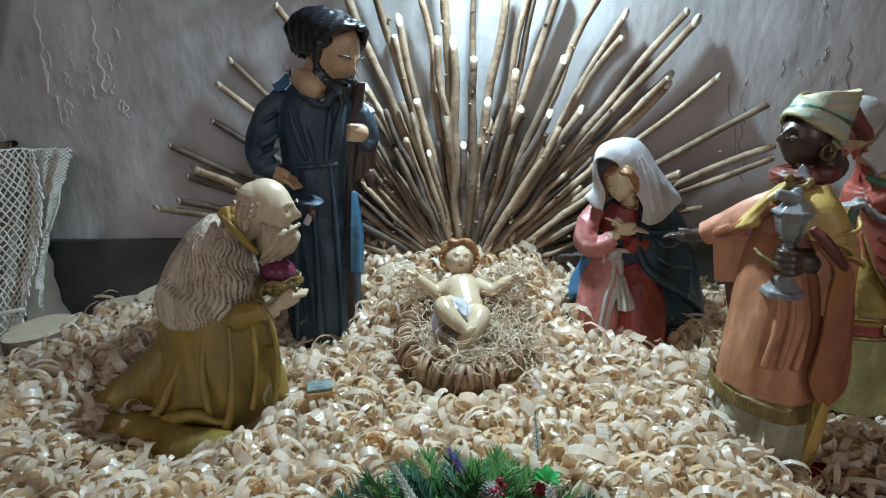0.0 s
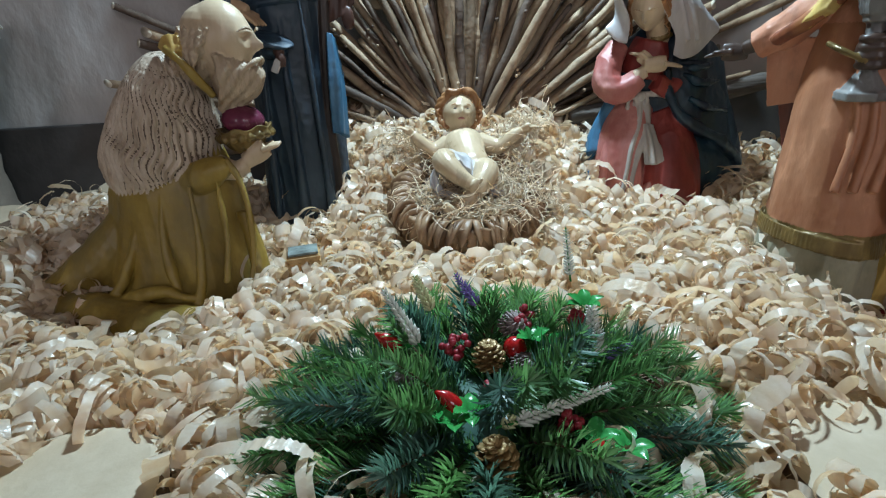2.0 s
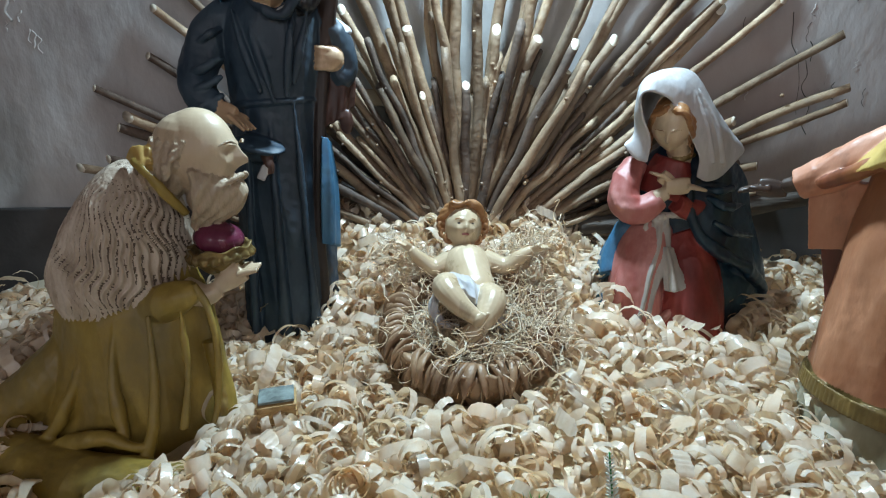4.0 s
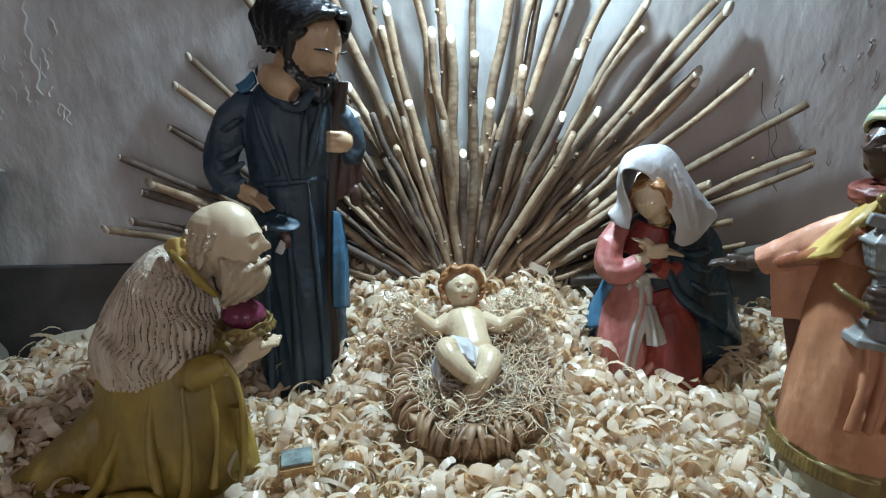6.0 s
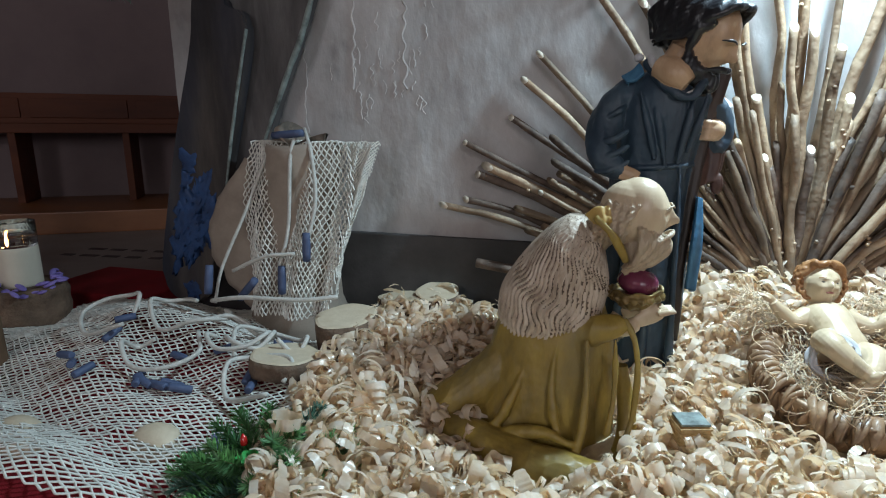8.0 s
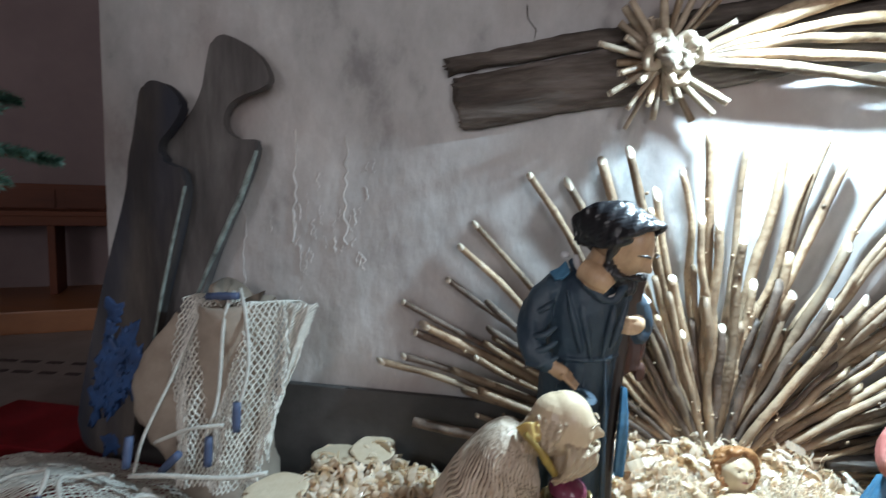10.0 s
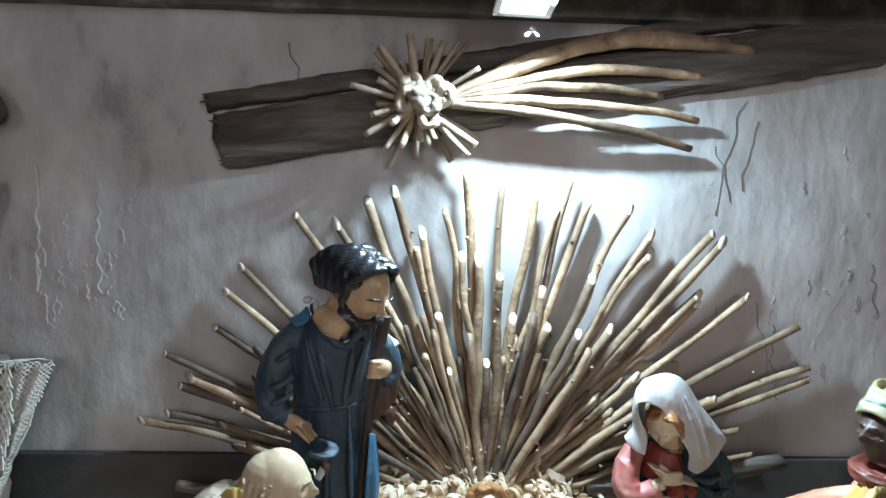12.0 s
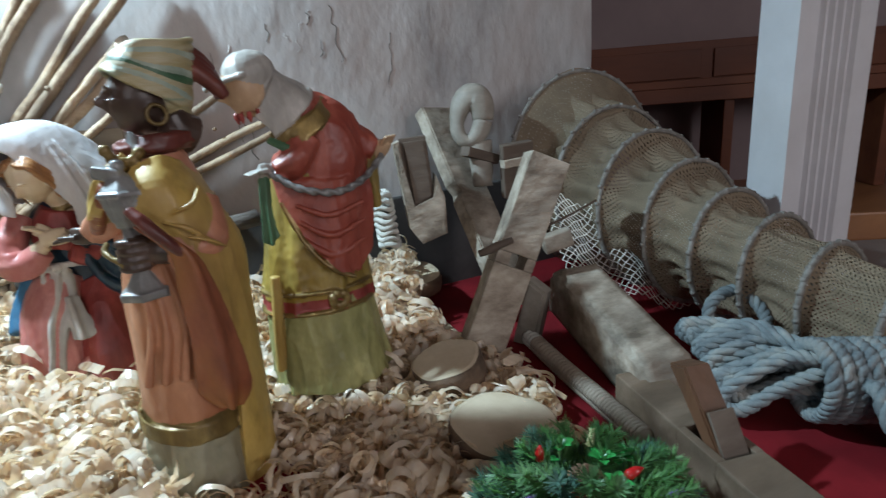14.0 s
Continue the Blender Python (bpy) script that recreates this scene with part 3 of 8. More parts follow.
# plaster drips and cracks on the wall
def drip(points, r, mat, name):
    bm = bmesh.new()
    limb(bm, [(x + 0.006 * noise.noise(V((x * 40, z * 40, 0))), WALL_Y - 0.002, z, r * (0.6 + 0.5 * abs(noise.noise(V((x * 9, z * 25, 3)))))) for x, z in points], seg=6, steps=4, lump=0.5)
    return structure(name, bm, mat, "raised plaster drip on the wall" if mat == "plaster_relief" else "fine dark crack in the plaster", smooth=True, category="wall relief")


rnd = random.Random(5)
for x0, z0, ln, r in ((-1.50, 1.28, 0.44, 0.0062), (-1.29, 1.26, 0.42, 0.0062), (-1.71, 1.02, 0.42, 0.003)):
    drip([(x0 + rnd.uniform(-0.009, 0.009), z0 - ln * k / 16) for k in range(17)], r, "plaster_relief", "plaster_drip")
for cx0, cz0, n in ((-1.47, 0.84, 16), (-1.3, 0.86, 12), (-1.4, 1.02, 6), (-1.2, 1.05, 5)):
    for k in range(n):
        x0, z0, ln = cx0 + rnd.gauss(0, 0.035), cz0 + rnd.gauss(0, 0.09), rnd.uniform(0.02, 0.07)
        drip([(x0 + rnd.uniform(-0.008, 0.008), z0 - ln * q / 4) for q in range(5)], rnd.uniform(0.0016, 0.0042), "plaster_relief", "plaster_drip")
for k in range(26):
    x0, z0, ln = rnd.uniform(0.85, 1.5), rnd.uniform(0.55, 1.45), rnd.uniform(0.015, 0.06)
    drip([(x0 + rnd.uniform(-0.008, 0.008), z0 - ln * q / 4) for q in range(5)], rnd.uniform(0.0008, 0.002), rnd.choice(("plaster_relief", "crack")), "plaster_drip")
for x0, z0, dx, ln in ((0.99, 1.58, -0.1, 0.42), (1.03, 1.5, -0.04, 0.25), (1.08, 0.84, 0.05, 0.3), (1.14, 0.7, 0.03, 0.22), (-0.63, 1.72, 0.05, 0.16), (1.5, 1.0, 0.03, 0.2), (1.72, 0.9, -0.02, 0.18), (0.9, 1.42, 0.04, 0.2)):
    drip([(x0 + dx * k / 7 + rnd.uniform(-0.014, 0.014), z0 - ln * k / 7 + rnd.uniform(-0.01, 0.01)) for k in range(8)], 0.0016, "crack", "wall_crack")

# ---- cloth above and the floodlight ----
bm = bmesh.new()
rows = []
for i in range(9):
    row = []
    for j in range(321):
        x = -2.4 + 5.2 * j / 320
        s = abs(math.sin(x * 11.5))
        low = 1.865 - 0.012 * s - 0.01 * math.sin(x * 2.2)
        z = low + (2.085 - low) * i / 8
        row.append(V((x, 1.82 + 0.012 * math.sin(x * 14) * (1 - i / 9) + 0.006 * math.sin(x * 41), z)))
    rows.append(row)
vs = skin(bm, rows, close=False, pick=lambda i, j: 0)
bm.faces.ensure_lookup_table()
for j in range(320):
    bm.faces[j].material_index = 1
lace = finish("lace_valance", bm, ["lace", "gold_hem"])
md = lace.modifiers.new("thick", "SOLIDIFY")
md.thickness = 0.003
tagged(lace, "white lace cloth with a scalloped gold hem, hanging from the shelf", "lace cloth")
for k in range(14):
    bm = bmesh.new()
    cx = -2.2 + k * 0.36
    for q in range(3):
        limb(bm, [(cx + (0.03 + 0.012 * q) * math.cos(a), 1.806, 1.925 + (0.012 + 0.006 * q) * math.sin(a), 0.0022) for a in [TAU * i / 12 for i in range(13)]], seg=5, steps=2)
    part("embroidery", bm, "gold_hem", lace)

flood = thing("floodlight", FLOOD, "small black floodlight with a lit white panel under the shelf", "floodlight")
aim = look((0, 0, 0), (0.02, -0.27, -1.0))
bm = bmesh.new()
box(bm, (0.18, 0.1, 0.05), aim @ pose(0, 0, 0.025), bevel=0.008)
part("housing", bm, "lamp_black", flood, smooth=False)
bm = bmesh.new()
for sx, sy, x, y in ((0.18, 0.016, 0, 0.042), (0.18, 0.016, 0, -0.042), (0.02, 0.068, 0.08, 0), (0.02, 0.068, -0.08, 0)):
    box(bm, (sx, sy, 0.012), aim @ pose(x, y, -0.008), bevel=0.002)
part("rim", bm, "lamp_rim", flood, smooth=False)
bm = bmesh.new()
box(bm, (0.14, 0.068, 0.004), aim @ pose(0, 0, -0.006), bevel=0)
part("lit_panel", bm, "lamp_glow", flood, "glowing white panel", smooth=False)
for k in range(5):
    bm = bmesh.new()
    box(bm, (0.16, 0.006, 0.02), aim @ pose(0, -0.04 + 0.02 * k, 0.058), bevel=0.001)
    part("cooling_fin", bm, "lamp_black", flood, smooth=False)
bm = bmesh.new()
limb(bm, [(-0.096, 0, 0.02, 0.004), (-0.096, 0.03, 0.06, 0.004), (0, 0.05, 0.08, 0.004), (0.096, 0.03, 0.06, 0.004), (0.096, 0, 0.02, 0.004)], seg=8)
part("bracket", bm, "steel", flood)
bm = bmesh.new()
for k in range(9):
    c = V((0.02 + 0.004 * k, 0.06, -0.05 - 0.006 * abs(k - 4)))
    limb(bm, [(c.x + 0.005 * math.cos(a), c.y + (0.004 * math.sin(a) if k % 2 else 0), c.z + (0.004 * math.sin(a) if k % 2 == 0 else 0), 0.0012) for a in [TAU * i / 8 for i in range(9)]], seg=5, steps=1)
part("chain", bm, "steel", flood)


# ---- fan of sticks ----
fan = thing("stick_fan", (0.075, 1.95, 0.0), "large fan of peeled branches spread against the wall behind the crib", "stick fan")
rnd = random.Random(11)


def fan_stick(angle, length, r, depth, mat, start=0.0, wobble=0.012, fresh=True):
    """One branch of the fan; angle in degrees from the right, depth in front of the wall."""
    a = math.radians(angle)
    d = V((math.cos(a), 0, math.sin(a)))
    side = V((-math.sin(a), 0, math.cos(a)))
    pts = []
    n = 7
    for i in range(n):
        s = start + (length - start) * i / (n - 1)
        c = V((0, depth, 0.12)) + d * s + side * rnd.uniform(-wobble, wobble) + V((0, rnd.uniform(-0.006, 0.006), 0))
        pts.append((*c, r * (1.12 - 0.25 * i / (n - 1)) * rnd.uniform(0.93, 1.07)))
    bm = bmesh.new()
    limb(bm, pts, 0, seg=10, steps=4, lump=0.18)
    bm.faces.ensure_lookup_table()
    tip = bm.faces[-1]
    tip.material_index = 1 if fresh else 0
    # oblique knife cut at the end
    t = rnd.uniform(0.5, 1.7) * r
    for v in tip.verts:
        v.co.y += 0.0
        v.co += d * (t * (v.co.y - pts[-1][1]) / r * 1.2)
    # a few knots
    for k in range(rnd.randint(1, 3)):
        q = pts[rnd.randint(1, n - 2)]
        blob(bm, (q[0] + rnd.uniform(-1, 1) * r * 0.7, q[1] - r * 0.7, q[2] + rnd.uniform(-0.05, 0.05)), (r * 0.45, r * 0.45, r * 0.45), 0, seg=7, ringn=5)
    part("stick", bm, [mat, "cut"], fan)


LONG = [(17, 0.96), (22, 1.26), (23.5, 1.28), (26, 0.89), (31, 1.3), (39, 1.2), (44, 1.05), (46, 1.07), (49, 1.26), (51, 1.26), (58, 1.07), (59.5, 1.13), (65, 1.17),
        (72, 1.14), (76, 1.2), (77.5, 1.08), (82, 1.12), (88, 1.18), (94, 1.18), (98, 1.05), (104, 0.99), (105.5, 0.94), (107, 1.15), (112, 1.15), (118, 1.12), (123, 1.21),
        (136, 1.19), (141, 1.17), (147, 1.13), (155, 1.23), (157, 1.12), (159, 1.14), (164, 1.15), (166, 1.23)]
SHORT = [(56, 0.77), (67, 0.89), (73, 0.68), (76, 0.8), (83, 0.68), (87, 0.82), (93, 0.88), (96, 0.89), (104, 0.7), (116, 0.81)]
for ang, ln in LONG:
    dark = ang > 138
    fan_stick(ang, ln, rnd.uniform(0.012, 0.0185), 0.055 + rnd.uniform(-0.01, 0.01), "stick_dark" if dark and rnd.random() < 0.7 else "stick")
for ang, ln in SHORT:
    fan_stick(ang, ln, rnd.uniform(0.014, 0.018), 0.005 + rnd.uniform(-0.012, 0.008), "stick")
ang = 4.0
while ang < 176:
    r = rnd.uniform(0.009, 0.016)
    fan_stick(ang, rnd.uniform(0.45, 0.72) if 35 < ang < 145 else rnd.uniform(0.5, 0.98), r, rnd.uniform(-0.045, 0.03), "stick" if rnd.random() < 0.65 else "stick_dark", wobble=0.008, fresh=rnd.random() < 0.2)
    ang += rnd.uniform(1.5, 2.9)
box_piece("batten", (1.3, 0.03, 0.05), (0.05, 0.075, 0.61), "driftwood_pale", fan, label="pale wooden batten behind the sticks")
bm = bmesh.new()
limb(bm, [(0.35, -0.02, 0.22, 0.03), (0.7, -0.01, 0.25, 0.034), (1.05, 0.0, 0.3, 0.028)], 0, seg=12, lump=0.3)
part("stick", bm, ["driftwood", "cut"], fan)
bm = bmesh.new()
limb(bm, [(-1.05, 0.0, 0.2, 0.018), (-0.8, -0.01, 0.18, 0.022), (-0.4, -0.02, 0.19, 0.022)], 0, seg=12, lump=0.3)
part("stick", bm, ["stick_dark", "stick_dark"], fan)

# ---- driftwood beam and star ----
beam = thing("driftwood_beam", (0.1, 2.012, 1.6), "long weathered dark driftwood plank fixed across the wall", "driftwood")


def weathered(lo, hi, x0, x1, seed, thick=0.045):
    """A split length of driftwood: grain ridges along x, ragged at the near end."""
    bm = bmesh.new()
    NX, NZ = 190, max(10, int((hi - lo) / 0.005))
    rings = []
    for i in range(NX + 1):
        s = i / NX
        ring = []
        for side in (0, 1):
            for jj in range(NZ + 1):
                j = jj if side == 0 else NZ - jj
                f = j / NZ
                z = lo + (hi - lo) * f
                rag = 0.035 * noise.noise(V((z * 60, seed, 0))) + 0.02 * noise.noise(V((z * 150, seed, 4)))
                x = x0 + (x1 - x0) * s + rag * (1 - s) ** 6
                z += 0.012 * noise.noise(V((x * 4, seed, f * 2))) + 0.006 * noise.noise(V((x * 18, seed, f * 3)))
                g = noise.noise(V((x * 2.2, z * 45, seed))) + 0.6 * noise.noise(V((x * 6, z * 120, seed + 2)))
                edge = min(1, min(f, 1 - f) * 7)
                y = (-thick / 2 * edge + 0.014 * abs(g)) if side == 0 else thick / 2
                ring.append(pose(0, 0.02, 0, 0, -10.5, 0) @ V((x, y, z)))
        rings.append(ring)
    skin(bm, rings)
    return bm


part("plank", weathered(-0.14, 0.055, -0.985, 1.37, 1.0), "driftwood", beam)
part("split_strip", weathered(0.062, 0.125, -1.0, 1.35, 7.0), "driftwood", beam)

star = thing("driftwood_star", (-0.177, 1.995, 1.516), "shooting star made of driftwood pieces and peeled sticks", "star ornament")
rnd = random.Random(3)
for k in range(34):
    a = math.radians(20 + 320 * k / 34 + rnd.uniform(-4, 4))
    if abs(a - math.tau / 4 * 0) < 0.2:
        continue
    ln = rnd.choice((0.13, 0.16, 0.2, 0.23)) * rnd.uniform(0.9, 1.12)
    y0, y1 = rnd.uniform(-0.05, 0.03), rnd.uniform(-0.1, 0.035)
    bm = bmesh.new()
    r = rnd.uniform(0.008, 0.013)
    d = V((math.cos(a), 0, math.sin(a)))
    limb(bm, [(d.x * s, y0 + (y1 - y0) * s / ln, d.z * s, r * rnd.uniform(0.92, 1.08)) for s in (0.03, ln * 0.4, ln * 0.75, ln)], 0, seg=9, steps=3, lump=0.15)
    bm.faces.ensure_lookup_table()
    bm.faces[-1].material_index = 1
    part("stick", bm, ["driftwood_pale" if rnd.random() < 0.7 else "stick", "cut"], star)
for dx, dz, r in ((-0.04, 0.0, 0.04), (0.03, -0.01, 0.043), (-0.02, 0.055, 0.038), (0.05, 0.04, 0.036), (0.035, -0.06, 0.034), (0.0, 0.02, 0.045), (0.085, 0.02, 0.035)):
    bm = bmesh.new()
    tl = rnd.uniform(-0.4, 0.4)
    limb(bm, [(dx + r * 0.62 * math.cos(t), -0.06 - r * 0.4 + tl * r * math.sin(t), dz + r * 0.66 * math.sin(t), r * (0.42 + 0.08 * math.sin(3 * t + dx * 90))) for t in [TAU * i / 14 for i in range(15)]], 0, seg=12, steps=3, lump=0.7)
    if dx == 0.0:
        blob(bm, (dx, -0.06 - r * 0.5, dz), (r * 0.7, r * 0.5, r * 0.7), 0, lump=0.5, freq=40)
    part("driftwood_knot", bm, "old_wood" if r > 0.04 else "driftwood_pale", star)
TAIL = [(0.96, -0.115, 0.015, 0.017), (0.98, -0.02, 0.03, 0.016), (1.0, 0.13, 0.055, 0.017), (1.07, 0.25, 0.09, 0.021), (1.16, 0.22, 0.1, 0.022), (0.85, 0.06, 0.04, 0.015)]
for tx, tz, bow, r in TAIL:
    bm = bmesh.new()
    pts = []
    for i in range(8):
        s = i / 7
        pts.append((0.06 + (tx - 0.06) * s, -0.04 + 0.07 * s - 0.02 * math.sin(s * 3.14), tz * s + bow * math.sin(s * 3.14) + rnd.uniform(-0.006, 0.006), r * (0.8 + 0.25 * math.sin(s * 3.14)) * rnd.uniform(0.93, 1.07)))
    limb(bm, pts, 0, seg=10, steps=4, lump=0.2)
    bm.faces.ensure_lookup_table()
    bm.faces[-1].material_index = 1
    part("tail_stick", bm, ["stick", "stick_dark"], star)

from mathutils.bvhtree import BVHTree

# ---- painted plaster figures: each one mesh ----
def head(bm, c, r, yaw, pitch, flesh, roll=0, child=False):
    """A plain sculpted head that looks along its local -y. Returns its pose."""
    m = pose(*c, 0, 0, yaw) @ pose(0, 0, 0, pitch, roll, 0)
    rings = []
    for i in range(1, 24):
        th = math.pi * i / 24
        row = []
        for j in range(40):
            a = TAU * j / 40
            d = V((math.sin(th) * math.cos(a), math.sin(th) * math.sin(a), -math.cos(th)))
            x, y, z = d.x * (0.88 if child else 0.78), d.y * 0.95, d.z * (1.02 if child else 1.1)
            if d.y < 0:
                x *= 1 - 0.25 * max(0, -d.z) * -d.y
                nose = math.exp(-((d.x / 0.11) ** 2 + ((d.z + 0.1) / 0.17) ** 2))
                ridge = math.exp(-((d.x / 0.09) ** 2 + ((d.z - 0.1) / 0.22) ** 2))
                brow = math.exp(-((abs(d.x) - 0.28) / 0.2) ** 2 - ((d.z - 0.26) / 0.09) ** 2)
                socket = math.exp(-((abs(d.x) - 0.3) / 0.14) ** 2 - ((d.z - 0.1) / 0.09) ** 2)
                cheek = math.exp(-((abs(d.x) - 0.42) / 0.2) ** 2 - ((d.z + 0.2) / 0.2) ** 2)
                lips = math.exp(-(d.x / 0.2) ** 2 - ((d.z + 0.45) / 0.06) ** 2)
                chin = math.exp(-(d.x / 0.24) ** 2 - ((d.z + 0.78) / 0.15) ** 2)
                if child:
                    y += -0.24 * nose - 0.03 * ridge - 0.05 * brow + 0.07 * socket - 0.1 * cheek - 0.1 * lips - 0.12 * chin
                else:
                    y += -0.32 * nose - 0.15 * ridge - 0.09 * brow + 0.1 * socket - 0.05 * cheek - 0.1 * lips - 0.15 * chin
            row.append(m @ V((x * r, y * r, z * r)))
        rings.append(row)
    skin(bm, rings, flesh)
    return m


def shell(bm, rows, mi, inside, thick=0.008, n=26, between=5, ripple=(0.0, 3.0, 0.0)):
    """A bent sheet through rows of control points, thickened towards a point inside it."""
    lines = [smooth_path(r, max(2, n // (len(r) - 1))) for r in rows]
    cols = [smooth_path([l[j] for l in lines], between) for j in range(len(lines[0]))]
    grid = [[V(cols[j][i]) for j in range(len(cols))] for i in range(len(cols[0]))]
    ni, nj = len(grid), len(grid[0])
    outer, inner = [], []
    for i in range(ni):
        ro, rn = [], []
        for j in range(nj):
            du = grid[min(i + 1, ni - 1)][j] - grid[max(i - 1, 0)][j]
            dv = grid[i][min(j + 1, nj - 1)] - grid[i][max(j - 1, 0)]
            nrm = du.cross(dv)
            nrm = nrm.normalized() if nrm.length > 1e-9 else V((0, -1, 0))
            if nrm.dot(grid[i][j] - V(inside)) < 0:
                nrm = -nrm
            w = ripple[0] * math.sin(TAU * ripple[1] * j / (nj - 1) + ripple[2] + 1.5 * i / ni) * (0.3 + 0.7 * i / ni)
            ro.append(grid[i][j] + nrm * w)
            rn.append(grid[i][j] + nrm * (w - thick))
        outer.append(ro)
        inner.append(rn)
    skin(bm, [o + list(reversed(k)) for o, k in zip(outer, inner)], mi, close=True, caps=True)


def hand(bm, c, d, mi, size=0.04, spread=0.35):
    """A palm with four fingers and a thumb, pointing along d."""
    c, d = V(c), V(d).normalized()
    side = d.cross(V((0, 0, 1)))
    if side.length < 0.1:
        side = V((1, 0, 0))
    side.normalize()
    limb(bm, [(*(c - d * size * 0.7), size * 0.33), (*c, size * 0.46), (*(c + d * size * 0.5), size * 0.42)], mi, seg=12, steps=3, flat=0.55)
    for k in range(4):
        o = side * (k - 1.5) * size * 0.24
        e = d + side * (k - 1.5) * 0.1 * spread - V((0, 0, 0.15))
        limb(bm, [(*(c + o + d * size * 0.3), size * 0.14), (*(c + o + e * size * 0.8), size * 0.13), (*(c + o + e * size * 1.25 - V((0, 0, size * 0.1))), size * 0.085)], mi, seg=8, steps=3)
    limb(bm, [(*(c - side * size * 0.35), size * 0.16), (*(c - side * size * 0.6 + d * size * 0.5), size * 0.13), (*(c - side * size * 0.55 + d * size * 0.8), size * 0.09)], mi, seg=8, steps=3)


def cloth_fold(p, wide=17.0):
    """Height of soft sharp-edged folds that hang down."""
    q = V((p.x * wide, p.y * wide, p.z * wide * 0.16))
    n = noise.noise(q + V((0, 0, 3)) + 0.6 * noise.noise_vector(q * 0.5))
    return 1 - 2.4 * abs(n) ** 0.8 + 0.35 * noise.noise(p * 60)


def figure(name, bm, mats, label, voxel=0.003, folds=None):
    """Fuses the modelled volumes into one skin like a cast, keeps the paint of the nearest form, and works folds into cloth."""
    bmesh.ops.recalc_face_normals(bm, faces=bm.faces)
    bm.faces.ensure_lookup_table()
    tree = BVHTree.FromBMesh(bm)
    paint_of = [f.material_index for f in bm.faces]
    raw = bpy.data.meshes.new(name + "_form")
    bm.to_mesh(raw)
    bm.free()
    ob = bpy.data.objects.new(name + "_form", raw)
    scene.collection.objects.link(ob)
    md = ob.modifiers.new("fuse", "REMESH")
    md.mode, md.voxel_size, md.adaptivity = "VOXEL", voxel, 0.0
    ev = ob.evaluated_get(bpy.context.evaluated_depsgraph_get())
    me = bpy.data.meshes.new_from_object(ev)
    bpy.data.objects.remove(ob)
    bpy.data.meshes.remove(raw)
    n = len(me.vertices)
    co = np.empty(n * 3)
    me.vertices.foreach_get("co", co)
    co = co.reshape(-1, 3)
    ed = np.empty(len(me.edges) * 2, dtype=np.int64)
    me.edges.foreach_get("vertices", ed)
    ed = ed.reshape(-1, 2)
    deg = np.bincount(ed.ravel(), minlength=n)[:, None]

    def relax(c, k):
        acc = np.zeros_like(c)
        np.add.at(acc, ed[:, 0], c[ed[:, 1]])
        np.add.at(acc, ed[:, 1], c[ed[:, 0]])
        return c + k * (acc / deg - c)

    co = relax(relax(co, 0.5), 0.5)
    me.vertices.foreach_set("co", co.ravel())
    me.update()
    idx = [paint_of[tree.find_nearest(p.center)[2]] for p in me.polygons]
    loops = np.empty(len(me.loops), dtype=np.int64)
    me.loops.foreach_get("vertex_index", loops)
    size = np.empty(len(me.polygons), dtype=np.int64)
    me.polygons.foreach_get("loop_total", size)
    vert_paint = np.zeros(n, dtype=np.int64)
    vert_paint[loops] = np.repeat(np.array(idx), size)
    if folds:
        nor = np.empty(n * 3)
        me.vertices.foreach_get("normal", nor)
        nor = nor.reshape(-1, 3)
        amp = np.array([folds.get(int(m), 0.0) for m in vert_paint])[:, None]
        for _ in range(3):
            amp = relax(amp, 0.6)
        h = np.array([cloth_fold(V(c)) if a > 1e-5 else 0.0 for c, a in zip(co, amp[:, 0])])[:, None]
        co = relax(co + nor * amp * h, 0.4)
        me.vertices.foreach_set("co", co.ravel())
        me.update()
    me.materials.clear()
    for m in mats:
        me.materials.append(M[m])
    me.polygons.foreach_set("material_index", idx)
    me.polygons.foreach_set("use_smooth", [True] * len(idx))
    me.name = name
    return tagged(new(name, me), label, "statue", "crib figures")


def lock(bm, hm, pts, r, mi, wave=0.006, k=0.0):
    """A wavy strand of modelled hair given in the head's own frame."""
    path = smooth_path(pts, 4)
    out = []
    for i, q in enumerate(path):
        s = i / (len(path) - 1)
        w = hm @ V((q[0] + wave * math.sin(i * 1.3 + k), q[1], q[2] + wave * math.cos(i * 1.3 + k)))
        out.append((*w, r * (0.75 + 0.5 * math.sin(math.pi * min(1, s + 0.1))) * (1 - 0.45 * s * s)))
    limb(bm, out, mi, seg=8, steps=2)


def ring_of(c, rx, ry, r, tilt=0.0, n=16):
    return [(c[0] + rx * math.cos(a), c[1] + ry * math.sin(a), c[2] + tilt * math.cos(a), r) for a in [TAU * i / n for i in range(n + 1)]]


# standing bearded figure with a staff
bm = bmesh.new()
mats = ["navy", "blue", "brown", "staff", "flesh", "hair_black", "white"]
robe(bm, [(-0.423, 1.720, -0.134, 0.129, 0.115), (-0.419, 1.720, 0.027, 0.128, 0.115), (-0.414, 1.720, 0.219, 0.125, 0.11), (-0.416, 1.720, 0.366, 0.121, 0.106), (-0.417, 1.715, 0.490, 0.115, 0.1),
          (-0.413, 1.710, 0.602, 0.114, 0.096), (-0.405, 1.700, 0.701, 0.120, 0.1), (-0.401, 1.695, 0.773, 0.120, 0.096), (-0.393, 1.690, 0.823, 0.100, 0.08), (-0.386, 1.680, 0.858, 0.059, 0.055)], 0, (0.035, 8, 0.4), seg=140, steps=7)
limb(bm, ring_of((-0.412, 1.710, 0.597), 0.112, 0.098, 0.006, 0.008), 0, seg=8)
